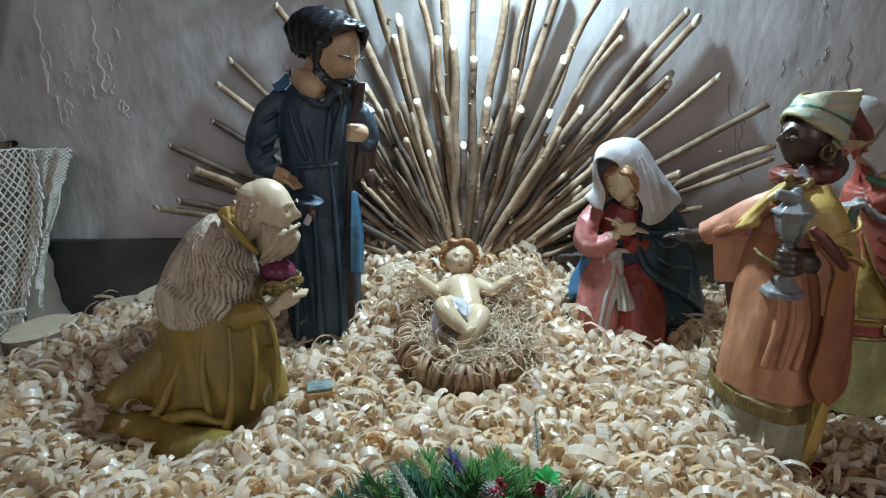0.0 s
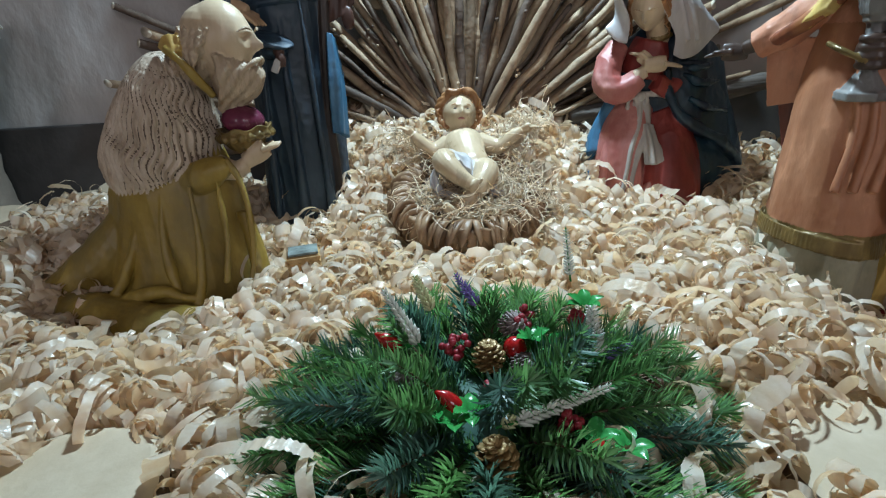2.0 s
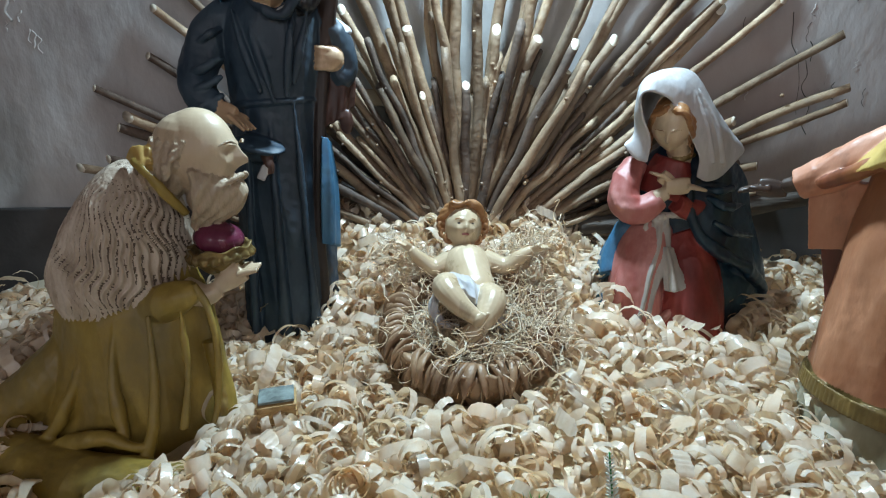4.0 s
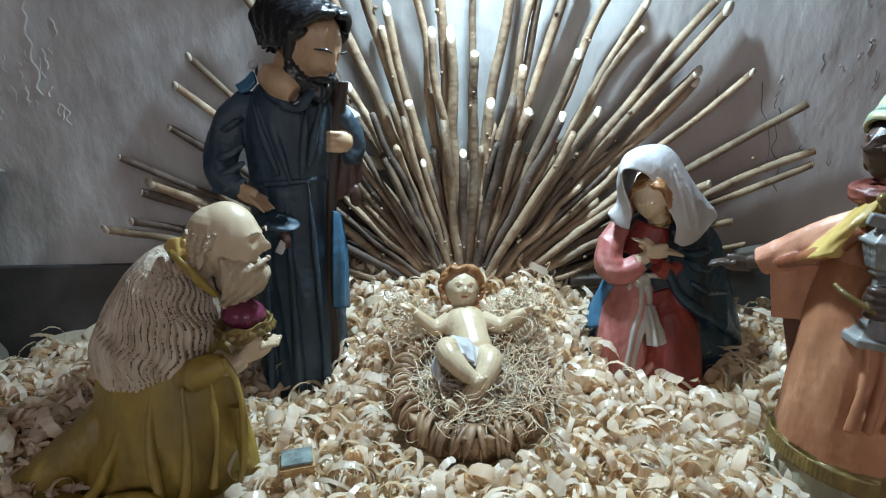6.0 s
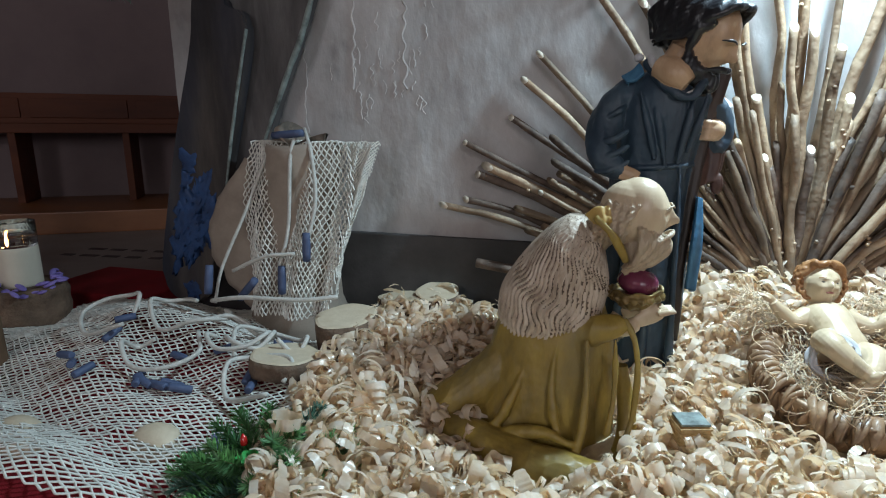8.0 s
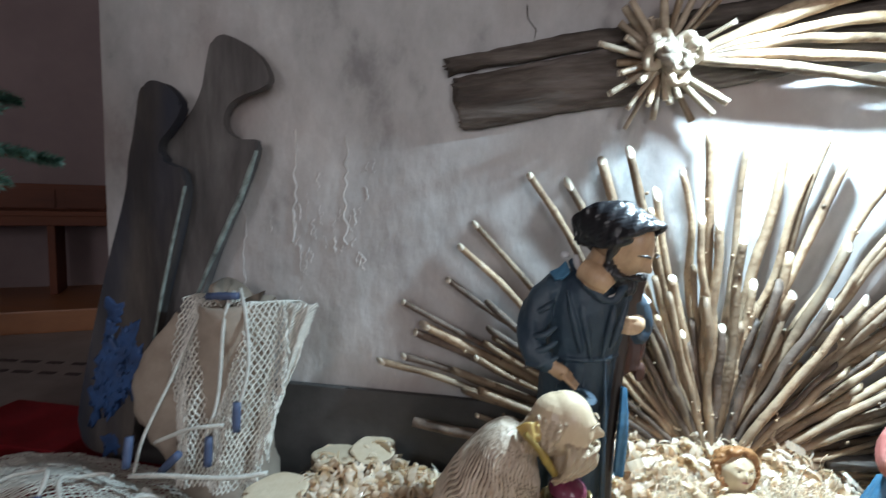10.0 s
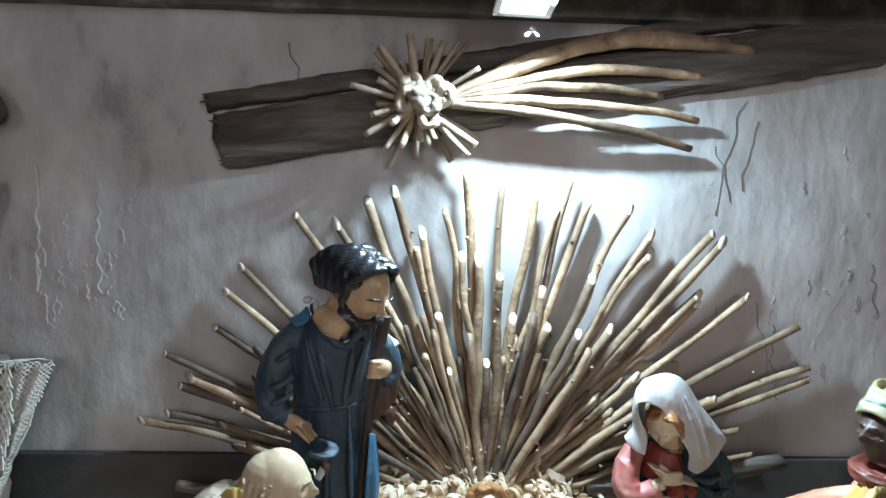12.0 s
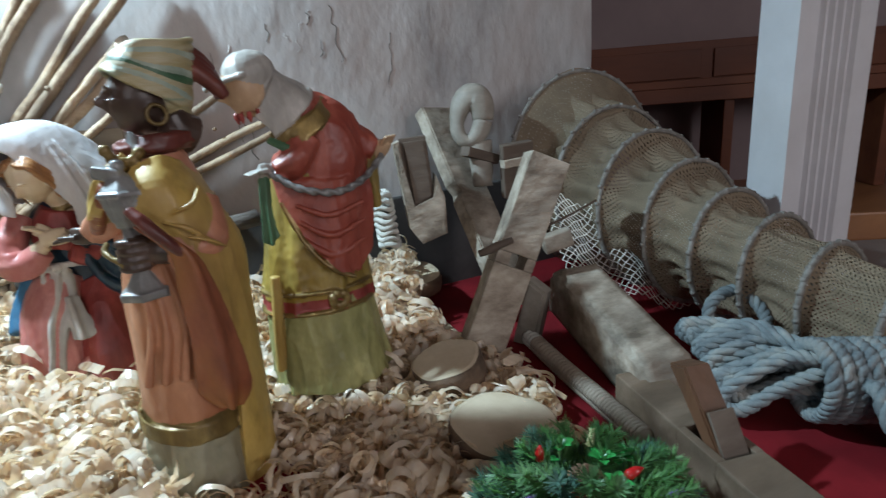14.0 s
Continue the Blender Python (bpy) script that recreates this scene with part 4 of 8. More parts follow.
# long front folds, deepening to the hem
for x0, x1, r0, r1 in ((-0.46, -0.49, 0.003, 0.013), (-0.405, -0.41, 0.003, 0.016), (-0.35, -0.33, 0.003, 0.013)):
    limb(bm, [(x0, 1.622 + 0.9 * (x0 + 0.4) ** 2, 0.6, r0), ((x0 + x1) / 2, 1.608 + 0.9 * (x1 + 0.4) ** 2, 0.35, (r0 + r1) / 2), (x1, 1.602 + 0.9 * (x1 + 0.4) ** 2, 0.02, r1)], 0, seg=10)
# chest folds running from the shoulders to the belt
for x0, x1, z1 in ((-0.47, -0.42, 0.62), (-0.44, -0.39, 0.6), (-0.33, -0.36, 0.61), (-0.3, -0.34, 0.64)):
    limb(bm, [(x0, 1.615, 0.8, 0.004), ((x0 + x1) / 2, 1.6, 0.71, 0.009), (x1, 1.607, z1, 0.004)], 0, seg=8)
# neck and bare chest in the open collar
limb(bm, [(-0.395, 1.655, 0.827, 0.0467), (-0.379, 1.645, 0.864, 0.0477), (-0.359, 1.635, 0.907, 0.0456)], 4, seg=18)
limb(bm, [(-0.43, 1.622, 0.865, 0.03), (-0.388, 1.596, 0.84, 0.037), (-0.358, 1.588, 0.815, 0.022)], 4, seg=18)
limb(bm, [(-0.457, 1.660, 0.878, 0.0108), (-0.422, 1.605, 0.822, 0.0105), (-0.357, 1.582, 0.780, 0.0105), (-0.323, 1.590, 0.811, 0.0105), (-0.306, 1.620, 0.839, 0.0091)], 0, seg=10)
limb(bm, [(-0.450, 1.650, 0.895, 0.0077), (-0.442, 1.630, 0.872, 0.0106), (-0.435, 1.620, 0.858, 0.0061)], 6, seg=8)
limb(bm, [(-0.357, 1.585, 0.792, 0.0045), (-0.342, 1.583, 0.798, 0.0045), (-0.327, 1.590, 0.806, 0.0030)], 6, seg=8)
blob(bm, (-0.477, 1.675, 0.892), (0.014, 0.014, 0.012), 6)
shell(bm, [[(-0.522, 1.655, 0.843), (-0.499, 1.650, 0.857), (-0.476, 1.655, 0.878)], [(-0.507, 1.632, 0.824), (-0.483, 1.622, 0.831), (-0.462, 1.630, 0.850)]], 1, (-0.43, 1.72, 0.72), 0.012)
# lowered arm, hand and the hat it holds, with a tag
limb(bm, [(-0.481, 1.685, 0.813, 0.0383), (-0.532, 1.665, 0.760, 0.0448), (-0.560, 1.635, 0.685, 0.0431), (-0.555, 1.600, 0.623, 0.0385), (-0.521, 1.578, 0.595, 0.0290), (-0.499, 1.572, 0.587, 0.0197)], 0, seg=34, fold=0.05, waves=4)
for k, (a, b) in enumerate(((240, 250), (268, 282), (298, 310), (325, 338))):
    limb(bm, [(-0.502, 1.630, 0.761, 0.0046), (-0.527, 1.607, 0.744, 0.0076), (-0.569, 1.620, 0.717, 0.0046)] if k == 0 else [(-0.5 + 0.004 * k, 1.6 - 0.012 * k, 0.735 - 0.04 * k, 0.004), (-0.535, 1.58 - 0.008 * k, 0.71 - 0.04 * k, 0.009), (-0.575, 1.607 - 0.01 * k, 0.705 - 0.04 * k, 0.004)], 0, seg=8)
hand(bm, (-0.486, 1.560, 0.578), (0.75, -0.2, -0.35), 4, 0.05)
blob(bm, (-0.430, 1.585, 0.504), (0.066, 0.05, 0.012), 0, (14, 16, 0), lump=0.15)
blob(bm, (-0.421, 1.590, 0.486), (0.036, 0.035, 0.028), 0, (14, 14, 0), lump=0.2)
limb(bm, [(-0.409, 1.570, 0.490, 0.0155), (-0.401, 1.560, 0.461, 0.0139), (-0.400, 1.560, 0.438, 0.0109)], 2, seg=8)
box(bm, (0.02, 0.01, 0.036), pose(-0.413, 1.552, 0.442, 0, 28, 0), 6, bevel=0.002)
# arm on the staff, pale blue cuff, fist
limb(bm, [(-0.317, 1.690, 0.795, 0.0308), (-0.256, 1.700, 0.752, 0.0286), (-0.231, 1.710, 0.689, 0.0264), (-0.245, 1.700, 0.654, 0.0224), (-0.260, 1.695, 0.675, 0.0183)], 0, seg=26, fold=0.06)
shell(bm, [[(-0.243, 1.685, 0.736), (-0.229, 1.690, 0.726), (-0.223, 1.700, 0.706)], [(-0.251, 1.680, 0.676), (-0.234, 1.685, 0.672), (-0.224, 1.700, 0.674)]], 1, (-0.35, 1.8, 0.68), 0.014)
shell(bm, [[(-0.254, 1.700, 0.794), (-0.236, 1.700, 0.783), (-0.218, 1.710, 0.770)], [(-0.252, 1.690, 0.747), (-0.231, 1.690, 0.758), (-0.214, 1.705, 0.760)]], 6, (-0.35, 1.8, 0.7), 0.01)
blob(bm, (-0.266, 1.675, 0.697), (0.03, 0.024, 0.028), 4, lump=0.1)
for k in range(4):
    z = 0.716 - 0.0135 * k
    limb(bm, [(-0.262, 1.664, z, 0.008), (-0.285, 1.656, z + 0.002, 0.0085), (-0.302, 1.664, z + 0.003, 0.0075), (-0.306, 1.68, z, 0.006)], 4, seg=8)
limb(bm, [(-0.260, 1.675, 0.851, 0.0236), (-0.268, 1.678, 0.795, 0.0223), (-0.286, 1.683, 0.700, 0.0194), (-0.303, 1.670, 0.514, 0.0149), (-0.317, 1.655, 0.311, 0.0152), (-0.315, 1.650, 0.077, 0.0156)], 3, seg=10, lump=0.12, flat=0.75)
# cloak behind the staff arm: brown outside, pale blue lining lower down
shell(bm, [[(-0.307, 1.740, 0.819), (-0.259, 1.740, 0.786), (-0.222, 1.740, 0.733)], [(-0.284, 1.690, 0.659), (-0.245, 1.690, 0.634), (-0.219, 1.730, 0.638)], [(-0.288, 1.670, 0.538), (-0.251, 1.680, 0.558), (-0.226, 1.730, 0.587)]], 2, (-0.4, 1.8, 0.6), 0.014, ripple=(0.005, 2, 0))
blob(bm, (-0.240, 1.690, 0.549), (0.016, 0.012, 0.028), 2, lump=0.2)
shell(bm, [[(-0.293, 1.640, 0.519), (-0.278, 1.645, 0.515), (-0.276, 1.680, 0.504)], [(-0.297, 1.620, 0.407), (-0.272, 1.630, 0.404), (-0.266, 1.680, 0.387)], [(-0.303, 1.610, 0.256), (-0.277, 1.620, 0.252), (-0.271, 1.680, 0.230)]], 1, (-0.4, 1.75, 0.3), 0.014, ripple=(0.003, 2, 1))
hm = head(bm, (-0.318, 1.632, 0.933), 0.084, 52, 34, 4)
blob(bm, hm @ V((0, 0.03, 0.03)), (0.072, 0.079, 0.075), 5, (34, 0, 52), lump=0.15, freq=50)
blob(bm, hm @ V((0.0, 0.09, -0.03)), (0.055, 0.04, 0.05), 5, (34, 0, 52), lump=0.4, freq=50)
for s in (-1, 1):
    # wavy hair combed back from the parting
    for k in range(13):
        t = k / 12
        y0 = -0.05 + 0.125 * t
        lock(bm, hm, [(0.004 * s, y0 * 0.9, 0.1 - 0.01 * t), (0.034 * s, y0 + 0.006, 0.1 - 0.014 * t), (0.066 * s, y0 + 0.022 + 0.012 * t, 0.07 - 0.014 * t), (0.081 * s, y0 + 0.045, 0.03), (0.08 * s, y0 + 0.062, -0.012), (0.064 * s, 0.085 + 0.015 * t, -0.05 - 0.014 * math.sin(k * 2.2))], 0.0095, 5, 0.0018, k * 1.9 + s)
    for k in range(5):
        lock(bm, hm, [(0.012 * s * k, 0.085, 0.03), (0.014 * s * k, 0.118 - 0.004 * k, -0.01), (0.013 * s * k, 0.115 - 0.004 * k, -0.05), (0.012 * s * k, 0.1, -0.075)], 0.009, 5, 0.006, k * 2.4)
    lock(bm, hm, [(0.064 * s, -0.03, 0.05), (0.074 * s, -0.01, 0.02), (0.07 * s, -0.012, -0.025), (0.062 * s, -0.028, -0.055)], 0.0125, 5, 0.002)
    for k in range(7):
        t = k / 6
        lock(bm, hm, [(0.068 * s * (1 - 0.85 * t), -0.018 - 0.06 * t, -0.04 - 0.026 * t), (0.06 * s * (1 - 0.85 * t), -0.03 - 0.062 * t, -0.072 - 0.02 * t), (0.046 * s * (1 - 0.85 * t), -0.024 - 0.056 * t, -0.1 - 0.016 * t)], 0.0125, 5, 0.003, k)
    lock(bm, hm, [(0.004 * s, -0.102, -0.036), (0.026 * s, -0.09, -0.042), (0.044 * s, -0.064, -0.058)], 0.008, 5, 0.0)
    limb(bm, [(*(hm @ V((0.012 * s, -0.088, 0.026))), 0.003), (*(hm @ V((0.03 * s, -0.084, 0.031))), 0.0042), (*(hm @ V((0.052 * s, -0.066, 0.022))), 0.003)], 5, seg=6, steps=3)
figure("standing_statue", bm, mats, "painted statue of a bearded man in navy robes with a staff", voxel=0.0026, folds={0: 0.0035, 1: 0.002, 2: 0.003})

# kneeling old figure with fleece over the shoulders
bm = bmesh.new()
mats = ["yellow", "fur", "flesh_pale", "beard", "gold", "purple_stone", "yellow_pale", "fur_dark"]
robe(bm, [(-0.846, 1.380, -0.339, 0.262, 0.19), (-0.805, 1.380, -0.230, 0.271, 0.18), (-0.762, 1.385, -0.145, 0.260, 0.165), (-0.714, 1.390, -0.076, 0.226, 0.148), (-0.686, 1.390, -0.006, 0.196, 0.136), (-0.670, 1.390, 0.062, 0.176, 0.128),
          (-0.660, 1.390, 0.129, 0.162, 0.12), (-0.656, 1.390, 0.194, 0.150, 0.112), (-0.654, 1.390, 0.256, 0.126, 0.095), (-0.642, 1.390, 0.341, 0.097, 0.07)], 0, (0.012, 5, 1.0), turn=0.9, seg=140, steps=7)
# long soft folds over the thigh, and the cape's edge sweeping to the knee
for pts in (
        [(-0.640, 1.275, 0.193, 0.0054), (-0.647, 1.255, 0.097, 0.0130), (-0.637, 1.235, 0.012, 0.0184), (-0.619, 1.220, -0.028, 0.0108)],
        [(-0.571, 1.270, 0.206, 0.0053), (-0.565, 1.250, 0.099, 0.0118), (-0.568, 1.225, -0.007, 0.0162), (-0.584, 1.200, -0.076, 0.0193)],
        [(-0.701, 1.290, 0.176, 0.0055), (-0.728, 1.270, 0.078, 0.0132), (-0.770, 1.240, -0.014, 0.0197), (-0.814, 1.220, -0.062, 0.0174)],
        [(-0.506, 1.270, 0.217, 0.0053), (-0.501, 1.250, 0.097, 0.0097), (-0.511, 1.230, -0.012, 0.0130)]):
    limb(bm, [(x, y + 0.004, z, r * 0.65) for x, y, z, r in pts], 0, seg=14)
limb(bm, [(-0.487, 1.303, 0.259, 0.006), (-0.459, 1.29, 0.204, 0.006), (-0.449, 1.277, 0.110, 0.0065), (-0.456, 1.258, 0.011, 0.007), (-0.488, 1.235, -0.072, 0.008), (-0.533, 1.210, -0.128, 0.009)], 0, seg=12, flat=0.8)
limb(bm, [(-0.482, 1.330, 0.129, 0.0161), (-0.465, 1.320, 0.031, 0.0210), (-0.462, 1.300, -0.049, 0.0234), (-0.482, 1.270, -0.121, 0.0278), (-0.525, 1.250, -0.185, 0.0300)], 0, seg=14)
limb(bm, [(-0.590, 1.330, 0.205, 0.0406), (-0.526, 1.305, 0.231, 0.0329), (-0.488, 1.310, 0.246, 0.0197)], 0, seg=22)
blob(bm, (-0.564, 1.300, 0.231), (0.012, 0.012, 0.024), 0)
# the skirt pressed out along the ground
limb(bm, [(-1.06, 1.32, -0.13, 0.04), (-0.93, 1.26, -0.085, 0.055), (-0.81, 1.21, -0.075, 0.055), (-0.7, 1.18, -0.09, 0.056), (-0.574, 1.17, -0.1, 0.056), (-0.49, 1.19, -0.115, 0.045)], 0, seg=24)
limb(bm, [(-0.76, 1.36, 0.12, 0.05), (-0.85, 1.33, 0.02, 0.06), (-0.95, 1.31, -0.05, 0.055), (-1.05, 1.33, -0.1, 0.04)], 0, seg=24)
limb(bm, [(-0.830, 1.235, -0.087, 0.0241), (-0.733, 1.222, -0.035, 0.0165), (-0.653, 1.215, -0.02, 0.0125), (-0.606, 1.21, -0.034, 0.0085), (-0.575, 1.213, -0.041, 0.006)], 0, seg=16)
# fleece, combed into long waves
FLEECE_ROWS = smooth_path([(-0.702, 1.385, 0.176, 0.053, 0.06), (-0.689, 1.385, 0.194, 0.100, 0.1), (-0.674, 1.385, 0.234, 0.126, 0.118), (-0.664, 1.385, 0.283, 0.132, 0.124), (-0.652, 1.385, 0.331, 0.122, 0.122), (-0.641, 1.385, 0.378, 0.106, 0.116),
                           (-0.630, 1.385, 0.423, 0.083, 0.105), (-0.625, 1.385, 0.457, 0.057, 0.088), (-0.618, 1.380, 0.482, 0.033, 0.06), (-0.616, 1.380, 0.493, 0.017, 0.03)], 11)
fleece_rings, fleece_dark = [], {}
for i, q in enumerate(FLEECE_ROWS):
    row = []
    for j in range(320):
        a = TAU * j / 320
        s = i / len(FLEECE_ROWS)
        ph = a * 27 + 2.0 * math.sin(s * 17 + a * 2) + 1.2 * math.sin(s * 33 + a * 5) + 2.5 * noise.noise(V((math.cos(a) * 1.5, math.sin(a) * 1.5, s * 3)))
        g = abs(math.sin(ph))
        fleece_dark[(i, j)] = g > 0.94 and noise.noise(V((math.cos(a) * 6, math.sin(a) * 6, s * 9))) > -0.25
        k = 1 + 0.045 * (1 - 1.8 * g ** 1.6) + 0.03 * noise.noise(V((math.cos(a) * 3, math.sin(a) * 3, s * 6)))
        row.append(V((q[0] + q[3] * k * math.cos(a), q[1] + q[4] * k * math.sin(a), q[2] + 0.012 * math.sin(a * 7 + 1) * max(0, 1 - s * 7))))
    fleece_rings.append(row)
NF = len(FLEECE_ROWS) - 1
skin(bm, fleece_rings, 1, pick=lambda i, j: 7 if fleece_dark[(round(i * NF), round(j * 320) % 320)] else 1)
# upright pale collar and its band
shell(bm, [[(-0.596, 1.330, 0.501), (-0.577, 1.318, 0.522), (-0.556, 1.318, 0.526), (-0.555, 1.330, 0.512)], [(-0.574, 1.315, 0.480), (-0.556, 1.300, 0.490), (-0.546, 1.300, 0.492), (-0.551, 1.315, 0.471)]], 6, (-0.5, 1.45, 0.45), 0.013)
limb(bm, [(-0.571, 1.310, 0.499, 0.0072), (-0.540, 1.295, 0.472, 0.0092), (-0.515, 1.300, 0.435, 0.0093), (-0.494, 1.325, 0.394, 0.0064)], 0, seg=10, flat=0.6)
limb(bm, [(-0.623, 1.390, 0.388, 0.0546), (-0.554, 1.385, 0.456, 0.0446), (-0.505, 1.375, 0.490, 0.0416)], 3, seg=18)
hm = head(bm, (-0.476, 1.370, 0.507), 0.076, 86, 6, 2)
blob(bm, hm @ V((0, 0.016, 0.006)), (0.06, 0.07, 0.07), 2, (6, 0, 86))
Q = 1.16
for s in (-1, 1):
    for k in range(13):
        t = k / 12
        lock(bm, hm, [(Q * x, Q * y, Q * z) for x, y, z in ((0.05 * s * (1 - 0.2 * t), -0.002 + 0.058 * t, 0.018), (0.058 * s * (1 - 0.35 * t), 0.014 + 0.06 * t, -0.012), (0.058 * s * (1 - 0.3 * t), 0.024 + 0.052 * t, -0.04), (0.05 * s * (1 - 0.3 * t), 0.032 + 0.05 * t, -0.062))], 0.0048, 3, 0.0042, k * 2.1)
    for k in range(11):
        t = k / 10
        lock(bm, hm, [(Q * x, Q * y, Q * z) for x, y, z in ((0.052 * s * (1 - 0.9 * t), -0.012 - 0.052 * t, -0.024 - 0.02 * t), (0.05 * s * (1 - 0.85 * t), -0.02 - 0.054 * t, -0.06), (0.042 * s * (1 - 0.85 * t), -0.014 - 0.044 * t, -0.095), (0.02 * s * (1 - 0.85 * t), 0.006 - 0.022 * t, -0.125 + 0.008 * math.sin(k * 2)))], 0.0085, 3, 0.003, k * 1.7 + s)
    lock(bm, hm, [(0.004 * s, -0.09, -0.032), (0.026 * s, -0.08, -0.042), (0.042 * s, -0.058, -0.062)], 0.0058, 3, 0.0)
    limb(bm, [(*(hm @ V((0.012 * s, -0.081, 0.024))), 0.0025), (*(hm @ V((0.03 * s, -0.074, 0.029))), 0.004), (*(hm @ V((0.048 * s, -0.06, 0.02))), 0.0025)], 3, seg=6, steps=3)
blob(bm, hm @ V((0, -0.02, -0.082)), (0.042, 0.042, 0.052), 3, (8, 0, 86), lump=0.2, freq=40)
blob(bm, hm @ V((0, 0.036, -0.022)), (0.06, 0.056, 0.06), 3, (8, 0, 86), lump=0.3, freq=55)
# bowl with a wine-red ball, held from below
limb(bm, [(-0.522, 1.330, 0.239, 0.0291), (-0.482, 1.330, 0.227, 0.0225), (-0.457, 1.340, 0.237, 0.0181)], 2, seg=14)
hand(bm, (-0.426, 1.340, 0.261), (0.8, 0.1, 0.5), 2, 0.05)
hand(bm, (-0.456, 1.400, 0.250), (0.8, -0.1, 0.4), 2, 0.046)
BC = V((-0.459, 1.375, 0.305))
skin(bm, [[BC + V((r * math.cos(a), r * math.sin(a), z + 0.06 * r * math.cos(a) + 0.004 * math.sin(7 * a))) for a in [TAU * j / 42 for j in range(42)]] for r, z in ((0.026, -0.04), (0.04, -0.03), (0.053, -0.012), (0.062, 0.008), (0.064, 0.014), (0.056, 0.014), (0.05, 0.0))], 4)
for k in range(18):
    a = TAU * k / 18
    blob(bm, BC + V((0.058 * math.cos(a), 0.058 * math.sin(a), -0.006 + 0.0035 * math.cos(a))), (0.011, 0.011, 0.011), 4, seg=8, ringn=6, lump=0.4, freq=80)
blob(bm, (-0.458, 1.372, 0.334), (0.05, 0.046, 0.034), 5, (0, 8, 0))
figure("kneeling_statue", bm, mats, "painted statue of a kneeling old man in ochre offering a bowl", voxel=0.0024, folds={0: 0.003})

# kneeling veiled figure
bm = bmesh.new()
mats = ["teal", "pink", "white", "flesh_pale", "blue", "crimson", "grey_white", "hair_brown", "gold"]
robe(bm, [(0.719, 1.790, -0.153, 0.194, 0.13), (0.717, 1.790, -0.061, 0.191, 0.13), (0.721, 1.790, 0.020, 0.206, 0.13), (0.724, 1.790, 0.073, 0.208, 0.128), (0.718, 1.800, 0.165, 0.194, 0.115), (0.700, 1.800, 0.266, 0.178, 0.1),
          (0.680, 1.790, 0.349, 0.168, 0.095), (0.666, 1.780, 0.410, 0.148, 0.085), (0.661, 1.770, 0.448, 0.111, 0.066), (0.651, 1.760, 0.479, 0.066, 0.045)], 0, (0.025, 9, 0.6), seg=150, steps=7)
# knees under the dress
limb(bm, [(0.575, 1.745, 0.264, 0.0557), (0.536, 1.710, 0.178, 0.0676), (0.524, 1.695, 0.069, 0.0713), (0.530, 1.690, -0.030, 0.0755), (0.536, 1.690, -0.099, 0.0764)], 1, seg=26, fold=0.03)
limb(bm, [(0.645, 1.745, 0.239, 0.0560), (0.667, 1.715, 0.158, 0.0774), (0.667, 1.690, 0.053, 0.0931), (0.669, 1.685, -0.047, 0.0976), (0.677, 1.685, -0.116, 0.0988)], 5, seg=26, fold=0.03)
for pts, m in (
        ([(0.509, 1.700, 0.229, 0.0060), (0.475, 1.670, 0.144, 0.0120), (0.462, 1.650, 0.039, 0.0151), (0.465, 1.650, -0.060, 0.0154)], 1),
        ([(0.548, 1.690, 0.215, 0.0060), (0.524, 1.655, 0.117, 0.0120), (0.518, 1.640, -0.006, 0.0136)], 1),
        ([(0.669, 1.690, 0.214, 0.0060), (0.689, 1.655, 0.114, 0.0120), (0.694, 1.640, -0.009, 0.0152)], 5),
        ([(0.637, 1.680, 0.186, 0.0060), (0.622, 1.640, 0.089, 0.0119), (0.604, 1.625, -0.017, 0.0150)], 5),
        ([(0.608, 1.635, 0.060, 0.0075), (0.566, 1.630, 0.014, 0.0135), (0.556, 1.630, -0.052, 0.0137)], 1)):
    limb(bm, pts, m, seg=10)
limb(bm, [(0.585, 1.740, 0.351, 0.0577), (0.600, 1.735, 0.404, 0.0599), (0.609, 1.730, 0.447, 0.0445)], 5, seg=22)
# blue mantle edge on one side
shell(bm, [[(0.520, 1.730, 0.296), (0.491, 1.740, 0.288), (0.490, 1.790, 0.264)], [(0.499, 1.710, 0.210), (0.449, 1.725, 0.199), (0.452, 1.790, 0.168)],
           [(0.471, 1.695, 0.152), (0.435, 1.705, 0.141), (0.441, 1.780, 0.098)]], 4, (0.62, 1.85, 0.2), 0.03, ripple=(0.005, 2, 0))
shell(bm, [[(0.491, 1.720, 0.159), (0.464, 1.730, 0.148), (0.459, 1.790, 0.112)], [(0.479, 1.700, 0.068), (0.451, 1.710, 0.065), (0.455, 1.790, 0.025)], [(0.476, 1.690, -0.046), (0.443, 1.700, -0.050), (0.453, 1.790, -0.093)]], 0, (0.62, 1.85, 0.1), 0.03)
shell(bm, [[(0.461, 1.695, 0.079), (0.428, 1.700, 0.089), (0.431, 1.760, 0.063)], [(0.471, 1.680, 0.043), (0.429, 1.680, 0.031), (0.423, 1.750, -0.006)], [(0.434, 1.680, -0.006), (0.419, 1.690, -0.014), (0.425, 1.750, -0.041)]], 4, (0.62, 1.85, 0.1), 0.02)
